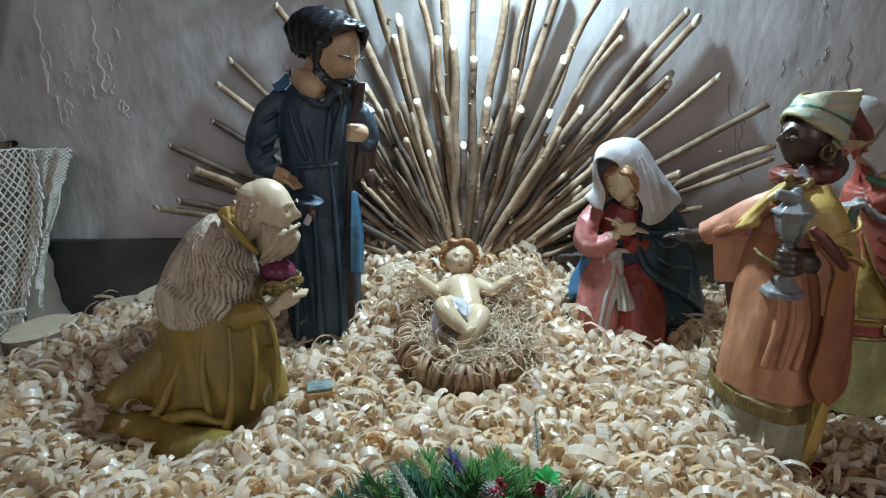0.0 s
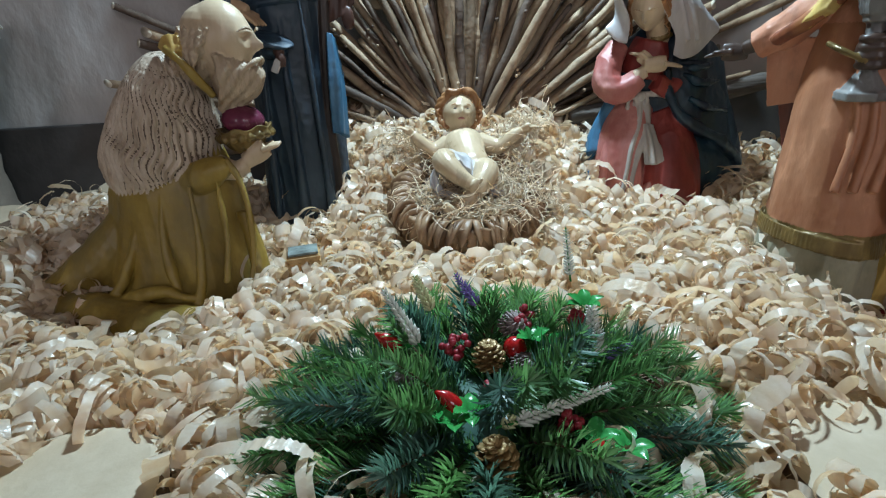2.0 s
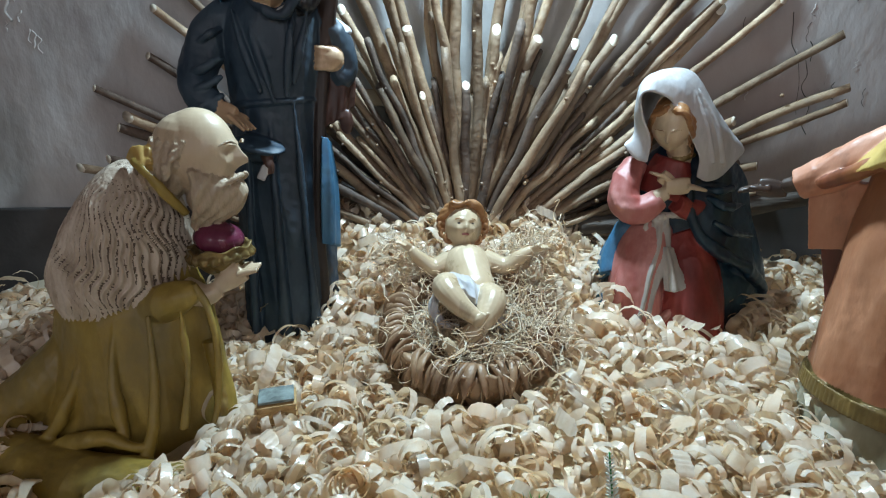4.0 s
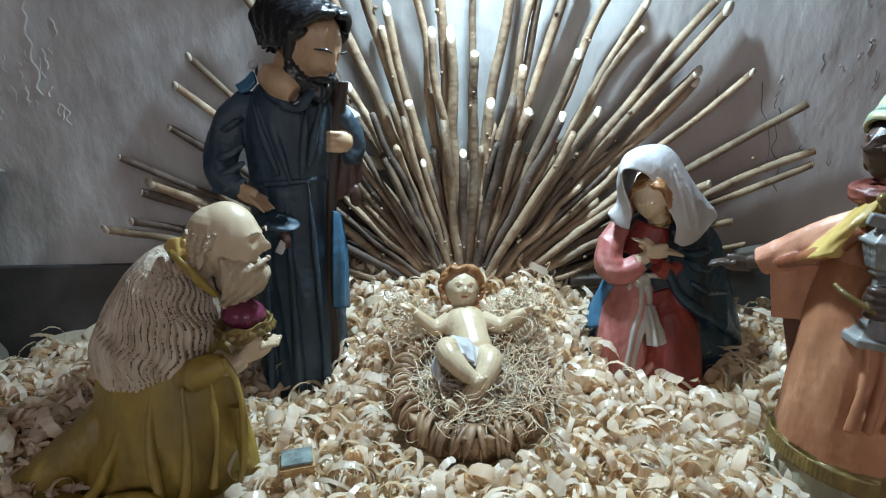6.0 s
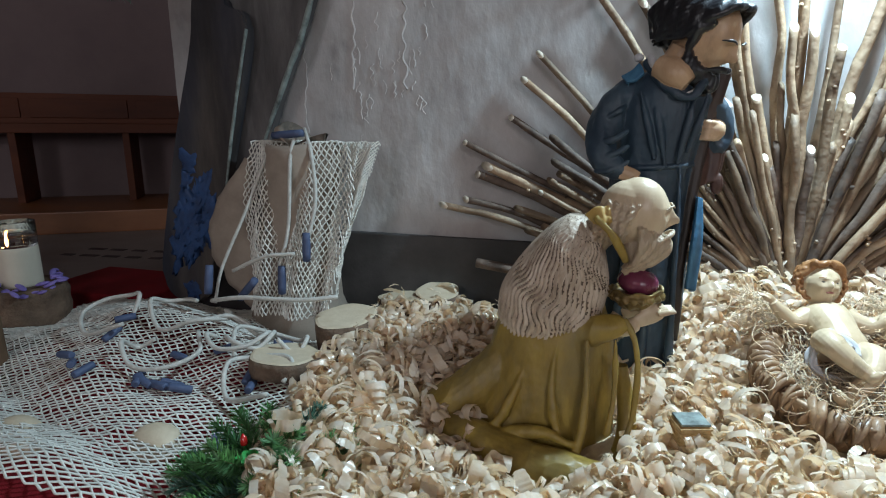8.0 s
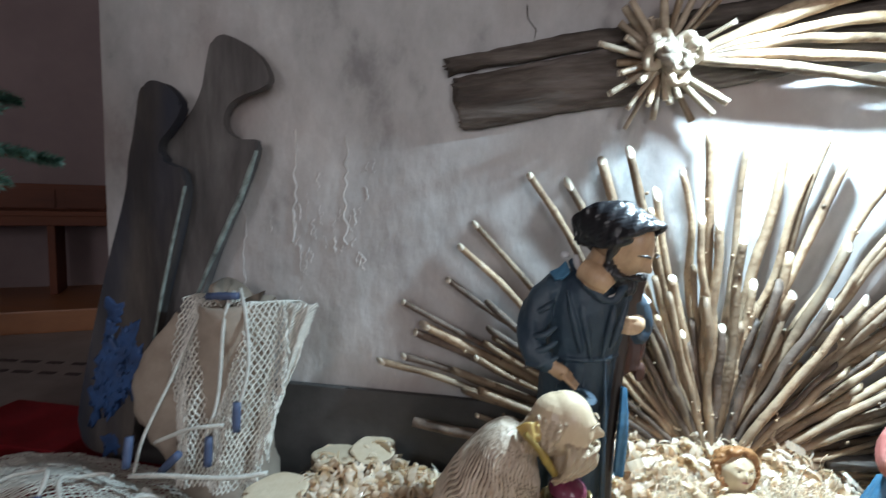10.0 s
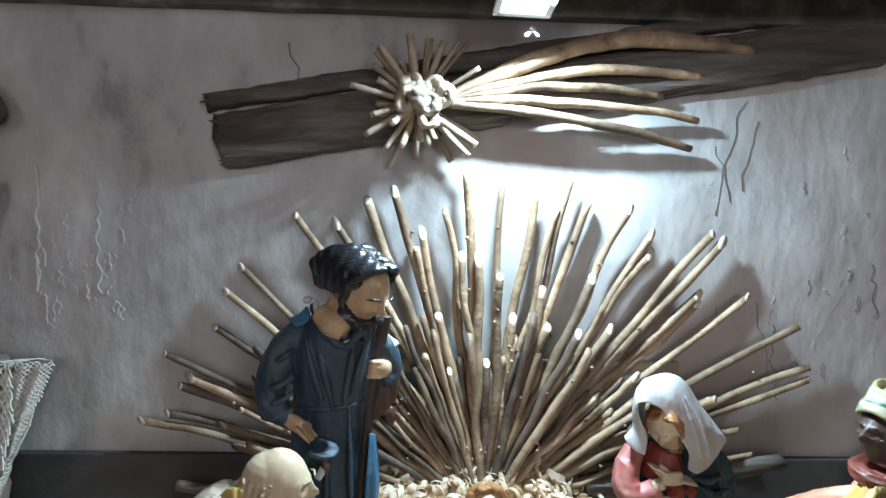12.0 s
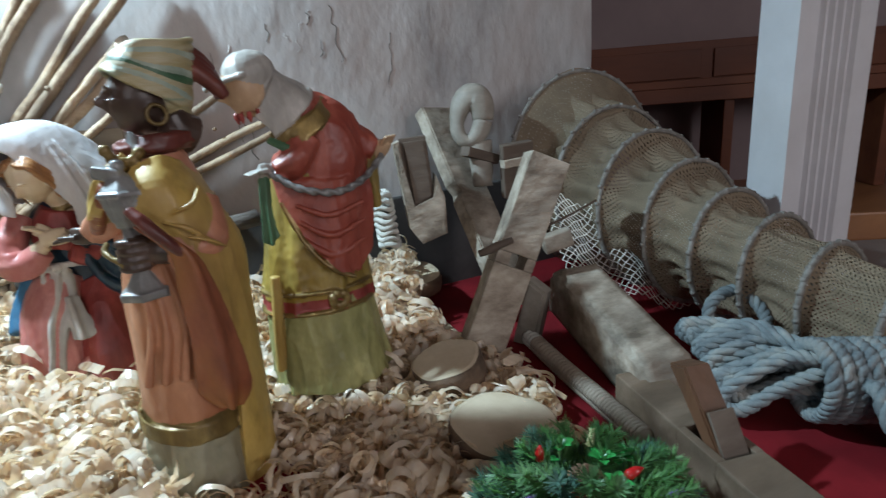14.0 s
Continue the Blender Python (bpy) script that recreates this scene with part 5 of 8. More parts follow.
# dark mantle sweeping round the other side, with its rolled edge
shell(bm, [[(0.648, 1.700, 0.372), (0.703, 1.690, 0.388), (0.799, 1.735, 0.364), (0.866, 1.820, 0.338)], [(0.655, 1.690, 0.299), (0.718, 1.675, 0.301), (0.827, 1.725, 0.273), (0.895, 1.820, 0.245)],
           [(0.692, 1.680, 0.235), (0.752, 1.670, 0.226), (0.859, 1.725, 0.185), (0.924, 1.820, 0.156)], [(0.756, 1.675, 0.186), (0.810, 1.675, 0.153), (0.897, 1.725, 0.094), (0.965, 1.820, 0.054)],
           [(0.799, 1.700, 0.129), (0.848, 1.705, 0.077), (0.902, 1.740, 0.032), (0.961, 1.820, -0.004)]], 0, (0.68, 1.87, 0.25), 0.03, ripple=(0.006, 2, 0.5))
limb(bm, [(0.644, 1.695, 0.365, 0.0088), (0.649, 1.680, 0.309, 0.0118), (0.677, 1.668, 0.247, 0.0148), (0.735, 1.660, 0.203, 0.0163), (0.811, 1.668, 0.159, 0.0165), (0.875, 1.700, 0.098, 0.0171), (0.889, 1.730, 0.036, 0.0112)], 0, seg=14)
for a, b, c in (((0.685, 1.680, 0.353, 0.0044), (0.732, 1.665, 0.328, 0.0102), (0.805, 1.710, 0.328, 0.0045)), ((0.706, 1.670, 0.287, 0.0044), (0.756, 1.658, 0.260, 0.0102), (0.833, 1.710, 0.241, 0.0046)), ((0.673, 1.690, 0.373, 0.0044), (0.717, 1.675, 0.368, 0.0087), (0.785, 1.720, 0.374, 0.0045))):
    limb(bm, [a, b, c], 0, seg=9)
shell(bm, [[(0.703, 1.710, 0.176), (0.782, 1.705, 0.160), (0.879, 1.745, 0.104)], [(0.716, 1.690, 0.060), (0.789, 1.690, 0.051), (0.878, 1.740, 0.012)], [(0.724, 1.670, -0.092), (0.800, 1.675, -0.096), (0.886, 1.740, -0.131)]], 0, (0.68, 1.87, 0.1), 0.03, ripple=(0.008, 2, 0.2))
# neck with a gold edge, head bent down
limb(bm, [(0.638, 1.740, 0.426, 0.0330), (0.618, 1.720, 0.465, 0.0293), (0.598, 1.700, 0.499, 0.0287)], 3, seg=16)
limb(bm, [(0.595, 1.705, 0.452, 0.0044), (0.615, 1.695, 0.449, 0.0072), (0.650, 1.700, 0.460, 0.0072)], 8, seg=8)
hm = head(bm, (0.575, 1.685, 0.536), 0.0585, -30, 30, 3)
blob(bm, hm @ V((0, 0.018, 0.014)), (0.048, 0.054, 0.054), 7, (30, 0, -30), lump=0.1)
for s in (-1, 1):
    for k in range(3):
        lock(bm, hm, [(0.004 * s, -0.03 + 0.012 * k, 0.06), (0.032 * s, -0.03 + 0.012 * k, 0.048), (0.048 * s, -0.018 + 0.01 * k, 0.005), (0.049 * s, -0.014 + 0.01 * k, -0.045), (0.052 * s, -0.01 + 0.01 * k, -0.085)], 0.006, 7, 0.003, s + k)
    limb(bm, [(*(hm @ V((0.009 * s, -0.06, 0.017))), 0.0014), (*(hm @ V((0.022 * s, -0.056, 0.02))), 0.002), (*(hm @ V((0.034 * s, -0.046, 0.014))), 0.0014)], 7, seg=6, steps=3)
# veil: over the head, one end on each shoulder
shell(bm, [[(0.520, 1.680, 0.442), (0.522, 1.675, 0.492), (0.492, 1.665, 0.552), (0.476, 1.655, 0.600), (0.496, 1.640, 0.618), (0.552, 1.640, 0.594), (0.602, 1.650, 0.530), (0.643, 1.660, 0.460), (0.644, 1.665, 0.405)],
           [(0.493, 1.690, 0.450), (0.497, 1.690, 0.509), (0.481, 1.685, 0.574), (0.484, 1.675, 0.626), (0.520, 1.660, 0.649), (0.582, 1.660, 0.628), (0.631, 1.660, 0.560), (0.674, 1.665, 0.477), (0.673, 1.665, 0.393)],
           [(0.466, 1.700, 0.483), (0.489, 1.710, 0.516), (0.491, 1.715, 0.583), (0.508, 1.715, 0.646), (0.572, 1.715, 0.672), (0.630, 1.710, 0.654), (0.679, 1.700, 0.579), (0.723, 1.690, 0.488), (0.722, 1.690, 0.405)],
           [(0.484, 1.730, 0.483), (0.511, 1.740, 0.526), (0.520, 1.755, 0.585), (0.545, 1.765, 0.638), (0.606, 1.770, 0.666), (0.671, 1.765, 0.643), (0.721, 1.745, 0.563), (0.763, 1.720, 0.490), (0.773, 1.720, 0.443)],
           [(0.526, 1.760, 0.465), (0.554, 1.785, 0.502), (0.565, 1.805, 0.560), (0.592, 1.815, 0.604), (0.647, 1.820, 0.629), (0.709, 1.815, 0.606), (0.754, 1.785, 0.538), (0.798, 1.740, 0.476), (0.794, 1.740, 0.452)]], 2, (0.62, 1.75, 0.5), 0.007, n=48, ripple=(0.0018, 5, 0.8))
blob(bm, (0.640, 1.765, 0.556), (0.07, 0.05, 0.075), 2, (0, 15, 0))
for pts in ([(0.606, 1.690, 0.647, 0.0028), (0.647, 1.668, 0.559, 0.0056), (0.684, 1.665, 0.442, 0.0057)], [(0.637, 1.690, 0.620, 0.0028), (0.687, 1.675, 0.531, 0.0056), (0.715, 1.675, 0.440, 0.0057)]):
    limb(bm, pts, 2, seg=8)
# sleeves, arms crossed on the chest
limb(bm, [(0.516, 1.750, 0.434, 0.0301), (0.486, 1.725, 0.385, 0.0373), (0.478, 1.700, 0.334, 0.0400), (0.515, 1.680, 0.319, 0.0366), (0.557, 1.670, 0.353, 0.0275)], 1, seg=30, fold=0.05)
limb(bm, [(0.708, 1.730, 0.366, 0.0331), (0.660, 1.705, 0.318, 0.0299), (0.612, 1.690, 0.334, 0.0236)], 5, seg=22, fold=0.06)
limb(bm, [(0.547, 1.665, 0.354, 0.0202), (0.570, 1.660, 0.369, 0.0172)], 3, seg=12)
hand(bm, (0.596, 1.652, 0.385), (0.97, -0.02, 0.08), 3, 0.05)
hand(bm, (0.570, 1.668, 0.400), (-0.7, -0.05, 0.5), 3, 0.04)
# sash with a bow and two wavy ends
for dx, dz, rr in ((-13, 14, 12), (8, 6, 9)):
    c = V((0.569, 1.690, 0.295)) + V((dx * 0.0015, 0, -dz * 0.0015))
    limb(bm, [(c.x + rr * 0.0011 * math.cos(a), c.y, c.z + rr * 0.0017 * math.sin(a), 0.006) for a in [TAU * i / 10 for i in range(11)]], 6, seg=8, steps=2)
blob(bm, (0.572, 1.685, 0.299), (0.013, 0.012, 0.013), 6)
limb(bm, [(0.515, 1.720, 0.286, 0.0061), (0.549, 1.695, 0.304, 0.0074), (0.617, 1.695, 0.300, 0.0074), (0.673, 1.700, 0.286, 0.0060)], 6, seg=8)
shell(bm, [[(0.555, 1.700, 0.287), (0.571, 1.690, 0.298), (0.601, 1.700, 0.287)], [(0.538, 1.675, 0.220), (0.563, 1.660, 0.224), (0.603, 1.675, 0.219)], [(0.518, 1.650, 0.163), (0.541, 1.635, 0.167), (0.583, 1.650, 0.162)],
           [(0.514, 1.640, 0.091), (0.529, 1.625, 0.096), (0.559, 1.640, 0.097)], [(0.497, 1.635, 0.026), (0.514, 1.615, 0.022), (0.549, 1.630, 0.034)]], 6, (0.6, 1.8, 0.2), 0.012, ripple=(0.01, 2.5, 0))
shell(bm, [[(0.570, 1.668, 0.221), (0.583, 1.658, 0.224), (0.606, 1.668, 0.221)], [(0.575, 1.645, 0.163), (0.592, 1.630, 0.168), (0.621, 1.645, 0.163)], [(0.577, 1.630, 0.113), (0.601, 1.615, 0.115), (0.635, 1.630, 0.121)]], 6, (0.6, 1.8, 0.2), 0.012, ripple=(0.006, 2, 1))
figure("veiled_statue", bm, mats, "painted statue of a kneeling woman in white veil and dark mantle", voxel=0.0024, folds={0: 0.004, 1: 0.0025, 5: 0.0025, 4: 0.002, 2: 0.0012, 6: 0.0015})

# standing figure in a turban holding a lantern
bm = bmesh.new()
mats = ["salmon", "celadon", "gold", "yellow_pale", "salmon_pale", "flesh_dark", "turban", "maroon", "silver", "green", "lining", "celadon_band"]
robe(bm, [(0.806, 1.240, -0.286, 0.130, 0.150), (0.816, 1.240, -0.188, 0.120, 0.145), (0.825, 1.240, -0.084, 0.111, 0.138), (0.833, 1.240, 0.030, 0.103, 0.132)], 1, (0.05, 7, 0.2), seg=120, steps=6)
robe(bm, [(0.833, 1.240, 0.027, 0.104, 0.133), (0.848, 1.240, 0.102, 0.110, 0.131), (0.859, 1.240, 0.215, 0.114, 0.125), (0.862, 1.240, 0.311, 0.111, 0.115), (0.861, 1.240, 0.386, 0.100, 0.105),
          (0.861, 1.240, 0.450, 0.084, 0.098), (0.866, 1.240, 0.510, 0.069, 0.09), (0.871, 1.240, 0.554, 0.055, 0.075), (0.876, 1.240, 0.590, 0.036, 0.05)], 0, (0.016, 8, 0.0), pick=lambda h, j: 2 if h < 0.055 else (4 if h > 0.66 else 0), seg=150, steps=7)
RIM = V((0.832, 1.240, 0.038))
for k in range(60):
    a = math.radians(-175 + 240 * k / 59) - math.pi / 2
    limb(bm, [(RIM.x + 0.105 * math.cos(a), 1.24 + 0.134 * math.sin(a), RIM.z + 0.016 - 0.012 * math.cos(a), 0.004), (RIM.x + 0.108 * math.cos(a), 1.24 + 0.137 * math.sin(a), RIM.z - 0.02 - 0.012 * math.cos(a), 0.0045)], 2, seg=5, steps=1)
# long pleats of the tunic
for x0, x1, r in ((232, 264, 8), (250, 290, 9), (272, 318, 9), (296, 350, 8)):
    p0, p1 = V((0.783, 1.150, 0.394)), V((0.766, 1.115, 0.157))
    k = (x0 - 232) * 0.0013
    limb(bm, [(p0.x + k, 1.155 - 0.35 * k, p0.z, 0.003), (p0.x + k * 1.15 + 0.008, 1.14 - 0.35 * k, (p0.z + p1.z) / 2, r * 0.0009), (p1.x + k * 1.25, 1.125 - 0.3 * k, p1.z, r * 0.0011)], 0, seg=9)
# yellow cape: over the shoulder and down the back, with a rust-red turned edge
shell(bm, [[(0.815, 1.160, 0.568), (0.872, 1.160, 0.590), (0.921, 1.220, 0.552), (0.934, 1.310, 0.541)], [(0.802, 1.135, 0.526), (0.874, 1.110, 0.534), (0.943, 1.180, 0.494), (0.959, 1.310, 0.475)],
           [(0.835, 1.115, 0.451), (0.899, 1.100, 0.446), (0.980, 1.180, 0.400), (1.000, 1.320, 0.368)], [(0.887, 1.110, 0.325), (0.930, 1.110, 0.315), (0.981, 1.190, 0.272), (0.998, 1.330, 0.225)],
           [(0.924, 1.120, 0.153), (0.946, 1.125, 0.144), (0.983, 1.210, 0.087), (0.995, 1.340, 0.025)], [(0.913, 1.130, 0.012), (0.946, 1.140, -0.025), (0.985, 1.220, -0.106), (0.996, 1.340, -0.186)],
           [(0.903, 1.150, -0.148), (0.938, 1.160, -0.171), (0.994, 1.240, -0.266), (1.004, 1.340, -0.342)]], 3, (0.88, 1.28, 0.3), 0.022, ripple=(0.004, 2, 0))
shell(bm, [[(0.802, 1.090, 0.475), (0.833, 1.080, 0.472), (0.859, 1.080, 0.451)], [(0.850, 1.070, 0.421), (0.876, 1.060, 0.426), (0.897, 1.080, 0.404)], [(0.853, 1.075, 0.344), (0.893, 1.060, 0.339), (0.924, 1.085, 0.312)],
           [(0.855, 1.080, 0.240), (0.904, 1.065, 0.232), (0.941, 1.095, 0.196)], [(0.849, 1.085, 0.144), (0.901, 1.070, 0.131), (0.946, 1.100, 0.116)], [(0.882, 1.090, 0.089), (0.904, 1.085, 0.081), (0.924, 1.100, 0.077)]], 10, (0.88, 1.28, 0.3), 0.02, ripple=(0.004, 2, 0.6))
limb(bm, [(0.803, 1.090, 0.505, 0.0087), (0.828, 1.070, 0.474, 0.0117), (0.859, 1.065, 0.435, 0.0099), (0.877, 1.070, 0.413, 0.0061)], 7, seg=12)
for pts in ([(0.848, 1.100, 0.473, 0.0020), (0.891, 1.085, 0.457, 0.0051), (0.934, 1.110, 0.415, 0.0032)], [(0.864, 1.100, 0.486, 0.0020), (0.904, 1.090, 0.501, 0.0051), (0.922, 1.120, 0.526, 0.0031)], [(0.884, 1.090, 0.442, 0.0021), (0.920, 1.085, 0.431, 0.0042), (0.953, 1.120, 0.403, 0.0022)]):
    limb(bm, pts, 3, seg=9)
shell(bm, [[(0.811, 1.200, 0.601), (0.793, 1.210, 0.587), (0.814, 1.260, 0.574)], [(0.771, 1.180, 0.565), (0.747, 1.200, 0.542), (0.781, 1.270, 0.530)], [(0.733, 1.200, 0.495), (0.722, 1.250, 0.471), (0.759, 1.320, 0.471)]], 3, (0.87, 1.3, 0.45), 0.02)
limb(bm, [(0.724, 1.330, 0.439, 0.0134), (0.744, 1.230, 0.489, 0.0151), (0.771, 1.180, 0.543, 0.0104)], 10, seg=10)
limb(bm, [(0.934, 1.250, 0.615, 0.0407), (0.911, 1.240, 0.629, 0.0376), (0.900, 1.240, 0.656, 0.0374)], 5, seg=16)
limb(bm, [(0.866 + 0.056 * math.cos(a), 1.24 + 0.054 * math.sin(a), 0.606 + 0.006 * math.cos(a), 0.018) for a in [TAU * i / 14 for i in range(15)]], 7, seg=14, steps=3, fold=0.15)
hm = head(bm, (0.858, 1.24, 0.69), 0.062, -80, -2, 5)
# turban: folded cloth wound upwards from the brow, a loose end behind
blob(bm, hm @ V((0, 0.022, 0.045)), (0.053, 0.064, 0.05), 6, (-26, 0, -80), lump=0.06)
blob(bm, hm @ V((0, 0.05, 0.01)), (0.046, 0.045, 0.056), 6, (-10, 0, -80), lump=0.1)
for k in range(11):
    w = 1.06 - 0.012 * max(0, k - 2)
    limb(bm, [(*(hm @ V((0.054 * w * math.cos(a), 0.012 + 0.003 * k + 0.064 * w * math.sin(a), 0.012 + 0.0088 * k - (0.04 - 0.0046 * k) * math.sin(a) + 0.003 * math.sin(3 * a + k)))), 0.0062) for a in [TAU * i / 18 for i in range(19)]], 9 if k in (4, ) else (11 if k in (2, 5, 8) else 6), seg=8, steps=2, fold=0.1)
for k in range(5):
    a0 = 0.9 * k
    limb(bm, [(*(hm @ V((0.045 * math.cos(a0), 0.035 + 0.045 * math.sin(a0), 0.075))), 0.007), (*(hm @ V((0.02 * math.cos(a0), 0.045 + 0.02 * math.sin(a0), 0.098))), 0.009), (*(hm @ V((0.0, 0.05, 0.1))), 0.006)], 11 if k % 2 else 6, seg=8)
for k in range(4):
    o = 0.009 * (k - 1.5)
    limb(bm, [(*(hm @ V((o * 0.6, 0.06, 0.088 - 0.008 * k))), 0.012), (*(hm @ V((o, 0.1, 0.086 - 0.012 * k))), 0.017), (*(hm @ V((o * 1.3, 0.135, 0.05 - 0.01 * k))), 0.015), (*(hm @ V((o * 1.6, 0.15, 0.0))), 0.009)], 7, seg=12)
for s in (-1, 1):
    limb(bm, [(*(hm @ V((0.055 * s, 0.012 + 0.017 * math.cos(a), -0.03 + 0.018 * math.sin(a)))), 0.0045) for a in [TAU * i / 12 for i in range(13)]], 2, seg=8, steps=2)
    for dz, r in ((0.022, 0.0022), (-0.002, 0.0018)):
        limb(bm, [(*(hm @ V((0.01 * s, -0.062, dz))), r * 0.6), (*(hm @ V((0.024 * s, -0.058, dz + 0.003))), r), (*(hm @ V((0.036 * s, -0.047, dz))), r * 0.6)], 5, seg=6, steps=3)
# arm stretched towards the crib, wide hanging sleeve
limb(bm, [(0.83, 1.25, 0.54, 0.036), (0.785, 1.3, 0.5, 0.036), (0.745, 1.345, 0.455, 0.036), (0.712, 1.38, 0.43, 0.03)], 4, seg=26, fold=0.04)
shell(bm, [[(0.741, 1.390, 0.433), (0.765, 1.340, 0.441), (0.806, 1.280, 0.442)], [(0.745, 1.380, 0.355), (0.777, 1.330, 0.366), (0.802, 1.270, 0.378)], [(0.755, 1.380, 0.293), (0.784, 1.330, 0.306), (0.802, 1.270, 0.325)]], 4, (0.9, 1.4, 0.35), 0.03)
shell(bm, [[(0.780, 1.380, 0.298), (0.795, 1.350, 0.307), (0.802, 1.310, 0.320)], [(0.802, 1.370, 0.176), (0.807, 1.340, 0.188), (0.804, 1.300, 0.204)], [(0.819, 1.360, 0.050), (0.822, 1.330, 0.065), (0.819, 1.300, 0.088)]], 7, (0.9, 1.4, 0.2), 0.02)
limb(bm, [(0.712, 1.38, 0.432, 0.018), (0.697, 1.4, 0.424, 0.015)], 5, seg=10)
hand(bm, (0.682, 1.42, 0.416), (-0.65, 0.45, 0.05), 5, 0.046)
# necklace, clasp, girdle
for k, (x, y) in enumerate(((1396, 318), (1402, 330), (1414, 336), (1428, 332), (1436, 322))):
    p = V((0.784, 1.165, 0.602)).lerp(V((0.835, 1.165, 0.596)), (x - 1396) / 40)
    blob(bm, (p.x, p.y, p.z - 0.0012 * (y - 320)), (0.0115, 0.011, 0.0115), 2, seg=10, ringn=7)
shell(bm, [[(0.811, 1.200, 0.597), (0.823, 1.190, 0.635), (0.833, 1.180, 0.625)], [(0.822, 1.190, 0.589), (0.827, 1.175, 0.600), (0.839, 1.170, 0.596)]], 8, (0.88, 1.3, 0.55), 0.012)
box(bm, (0.05, 0.018, 0.024), pose(0.780, 1.150, 0.565, 10, 12, -25), 8, bevel=0.004)
limb(bm, [(0.748, 1.200, 0.433, 0.0054), (0.747, 1.160, 0.422, 0.0066), (0.775, 1.125, 0.401, 0.0051)], 2, seg=7)
# forearm with a hanging sleeve, fist round the lantern
limb(bm, [(0.925, 1.19, 0.49, 0.03), (0.925, 1.15, 0.43, 0.034), (0.9, 1.135, 0.415, 0.034), (0.875, 1.14, 0.412, 0.032)], 4, seg=24, fold=0.05)
shell(bm, [[(0.836, 1.120, 0.439), (0.853, 1.100, 0.444), (0.888, 1.100, 0.438)], [(0.854, 1.110, 0.362), (0.865, 1.090, 0.369), (0.902, 1.095, 0.360)], [(0.868, 1.110, 0.294), (0.881, 1.095, 0.292), (0.917, 1.100, 0.298)]], 4, (0.9, 1.3, 0.4), 0.026)
limb(bm, [(0.88, 1.135, 0.415, 0.03), (0.845, 1.135, 0.418, 0.029), (0.825, 1.145, 0.418, 0.027)], 5, seg=12)
LX, LY = 0.797, 1.15
blob(bm, (LX + 0.006, LY - 0.005, 0.418), (0.034, 0.028, 0.032), 5, lump=0.15)
for k in range(4):
    z = 0.44 - 0.0155 * k
    limb(bm, [(LX + 0.02, LY - 0.023, z, 0.008), (LX - 0.005, LY - 0.028, z, 0.009), (LX - 0.024, LY - 0.017, z, 0.0085), (LX - 0.022, LY, z, 0.007)], 5, seg=8)
for z0, r0, z1, r1 in ((0.33, 0.046, 0.347, 0.046), (0.347, 0.038, 0.38, 0.017), (0.37, 0.016, 0.47, 0.016), (0.466, 0.024, 0.478, 0.024), (0.478, 0.026, 0.525, 0.038), (0.525, 0.045, 0.533, 0.045), (0.533, 0.041, 0.567, 0.01)):
    skin(bm, [[V((LX + r * math.cos(TAU * j / 6 + 0.4), LY + r * math.sin(TAU * j / 6 + 0.4), z)) for j in range(6)] for r, z in ((r0, z0), (r1, z1))], 8)
for j in range(6):
    for s in (0.0, 0.25, 0.5, 0.75):
        p0 = V((math.cos(TAU * j / 6 + 0.4), math.sin(TAU * j / 6 + 0.4), 0)).lerp(V((math.cos(TAU * (j + 1) / 6 + 0.4), math.sin(TAU * (j + 1) / 6 + 0.4), 0)), s)
        limb(bm, [(LX + 0.0275 * p0.x, LY + 0.0275 * p0.y, 0.479, 0.0026), (LX + 0.0395 * p0.x, LY + 0.0395 * p0.y, 0.526, 0.0026)], 8, seg=5, steps=1)
    for z in (0.493, 0.508):
        q0, q1 = (V((math.cos(TAU * (j + d) / 6 + 0.4), math.sin(TAU * (j + d) / 6 + 0.4), 0)) * (0.0275 + 0.012 * (z - 0.479) / 0.047) for d in (0, 1))
        limb(bm, [(LX + q0.x, LY + q0.y, z, 0.0024), (LX + q1.x, LY + q1.y, z, 0.0024)], 8, seg=5, steps=1)
blob(bm, (LX, LY, 0.576), (0.013, 0.013, 0.014), 8, seg=10, ringn=7)
figure("turbaned_statue", bm, mats, "painted statue of a standing turbaned man with a silver lantern", voxel=0.0024, folds={0: 0.0018, 1: 0.004, 3: 0.0015, 4: 0.0015, 7: 0.002, 10: 0.002})

# bowing figure in a cap, red robe
bm = bmesh.new()
mats = ["red", "yellow", "lime", "gold", "flesh", "grey_white", "silver", "green", "crimson", "yellow_pale"]
robe(bm, [(1.195, 1.42, -0.07, 0.165, 0.142), (1.19, 1.42, 0.03, 0.152, 0.13), (1.185, 1.42, 0.18, 0.138, 0.118)], 2, (0.05, 8, 0.7), seg=100)
robe(bm, [(1.18, 1.42, 0.15, 0.148, 0.125), (1.182, 1.42, 0.2, 0.145, 0.122), (1.19, 1.42, 0.3, 0.132, 0.112), (1.2, 1.42, 0.4, 0.12, 0.102), (1.215, 1.42, 0.5, 0.118, 0.1)], 1, (0.045, 9, 0.1), pick=lambda h, j: 8 if h < 0.16 else 1, seg=100)
limb(bm, ring_of((1.18, 1.42, 0.153), 0.149, 0.126, 0.006), 3, seg=8)
limb(bm, ring_of((1.181, 1.42, 0.205), 0.146, 0.123, 0.005), 3, seg=8)
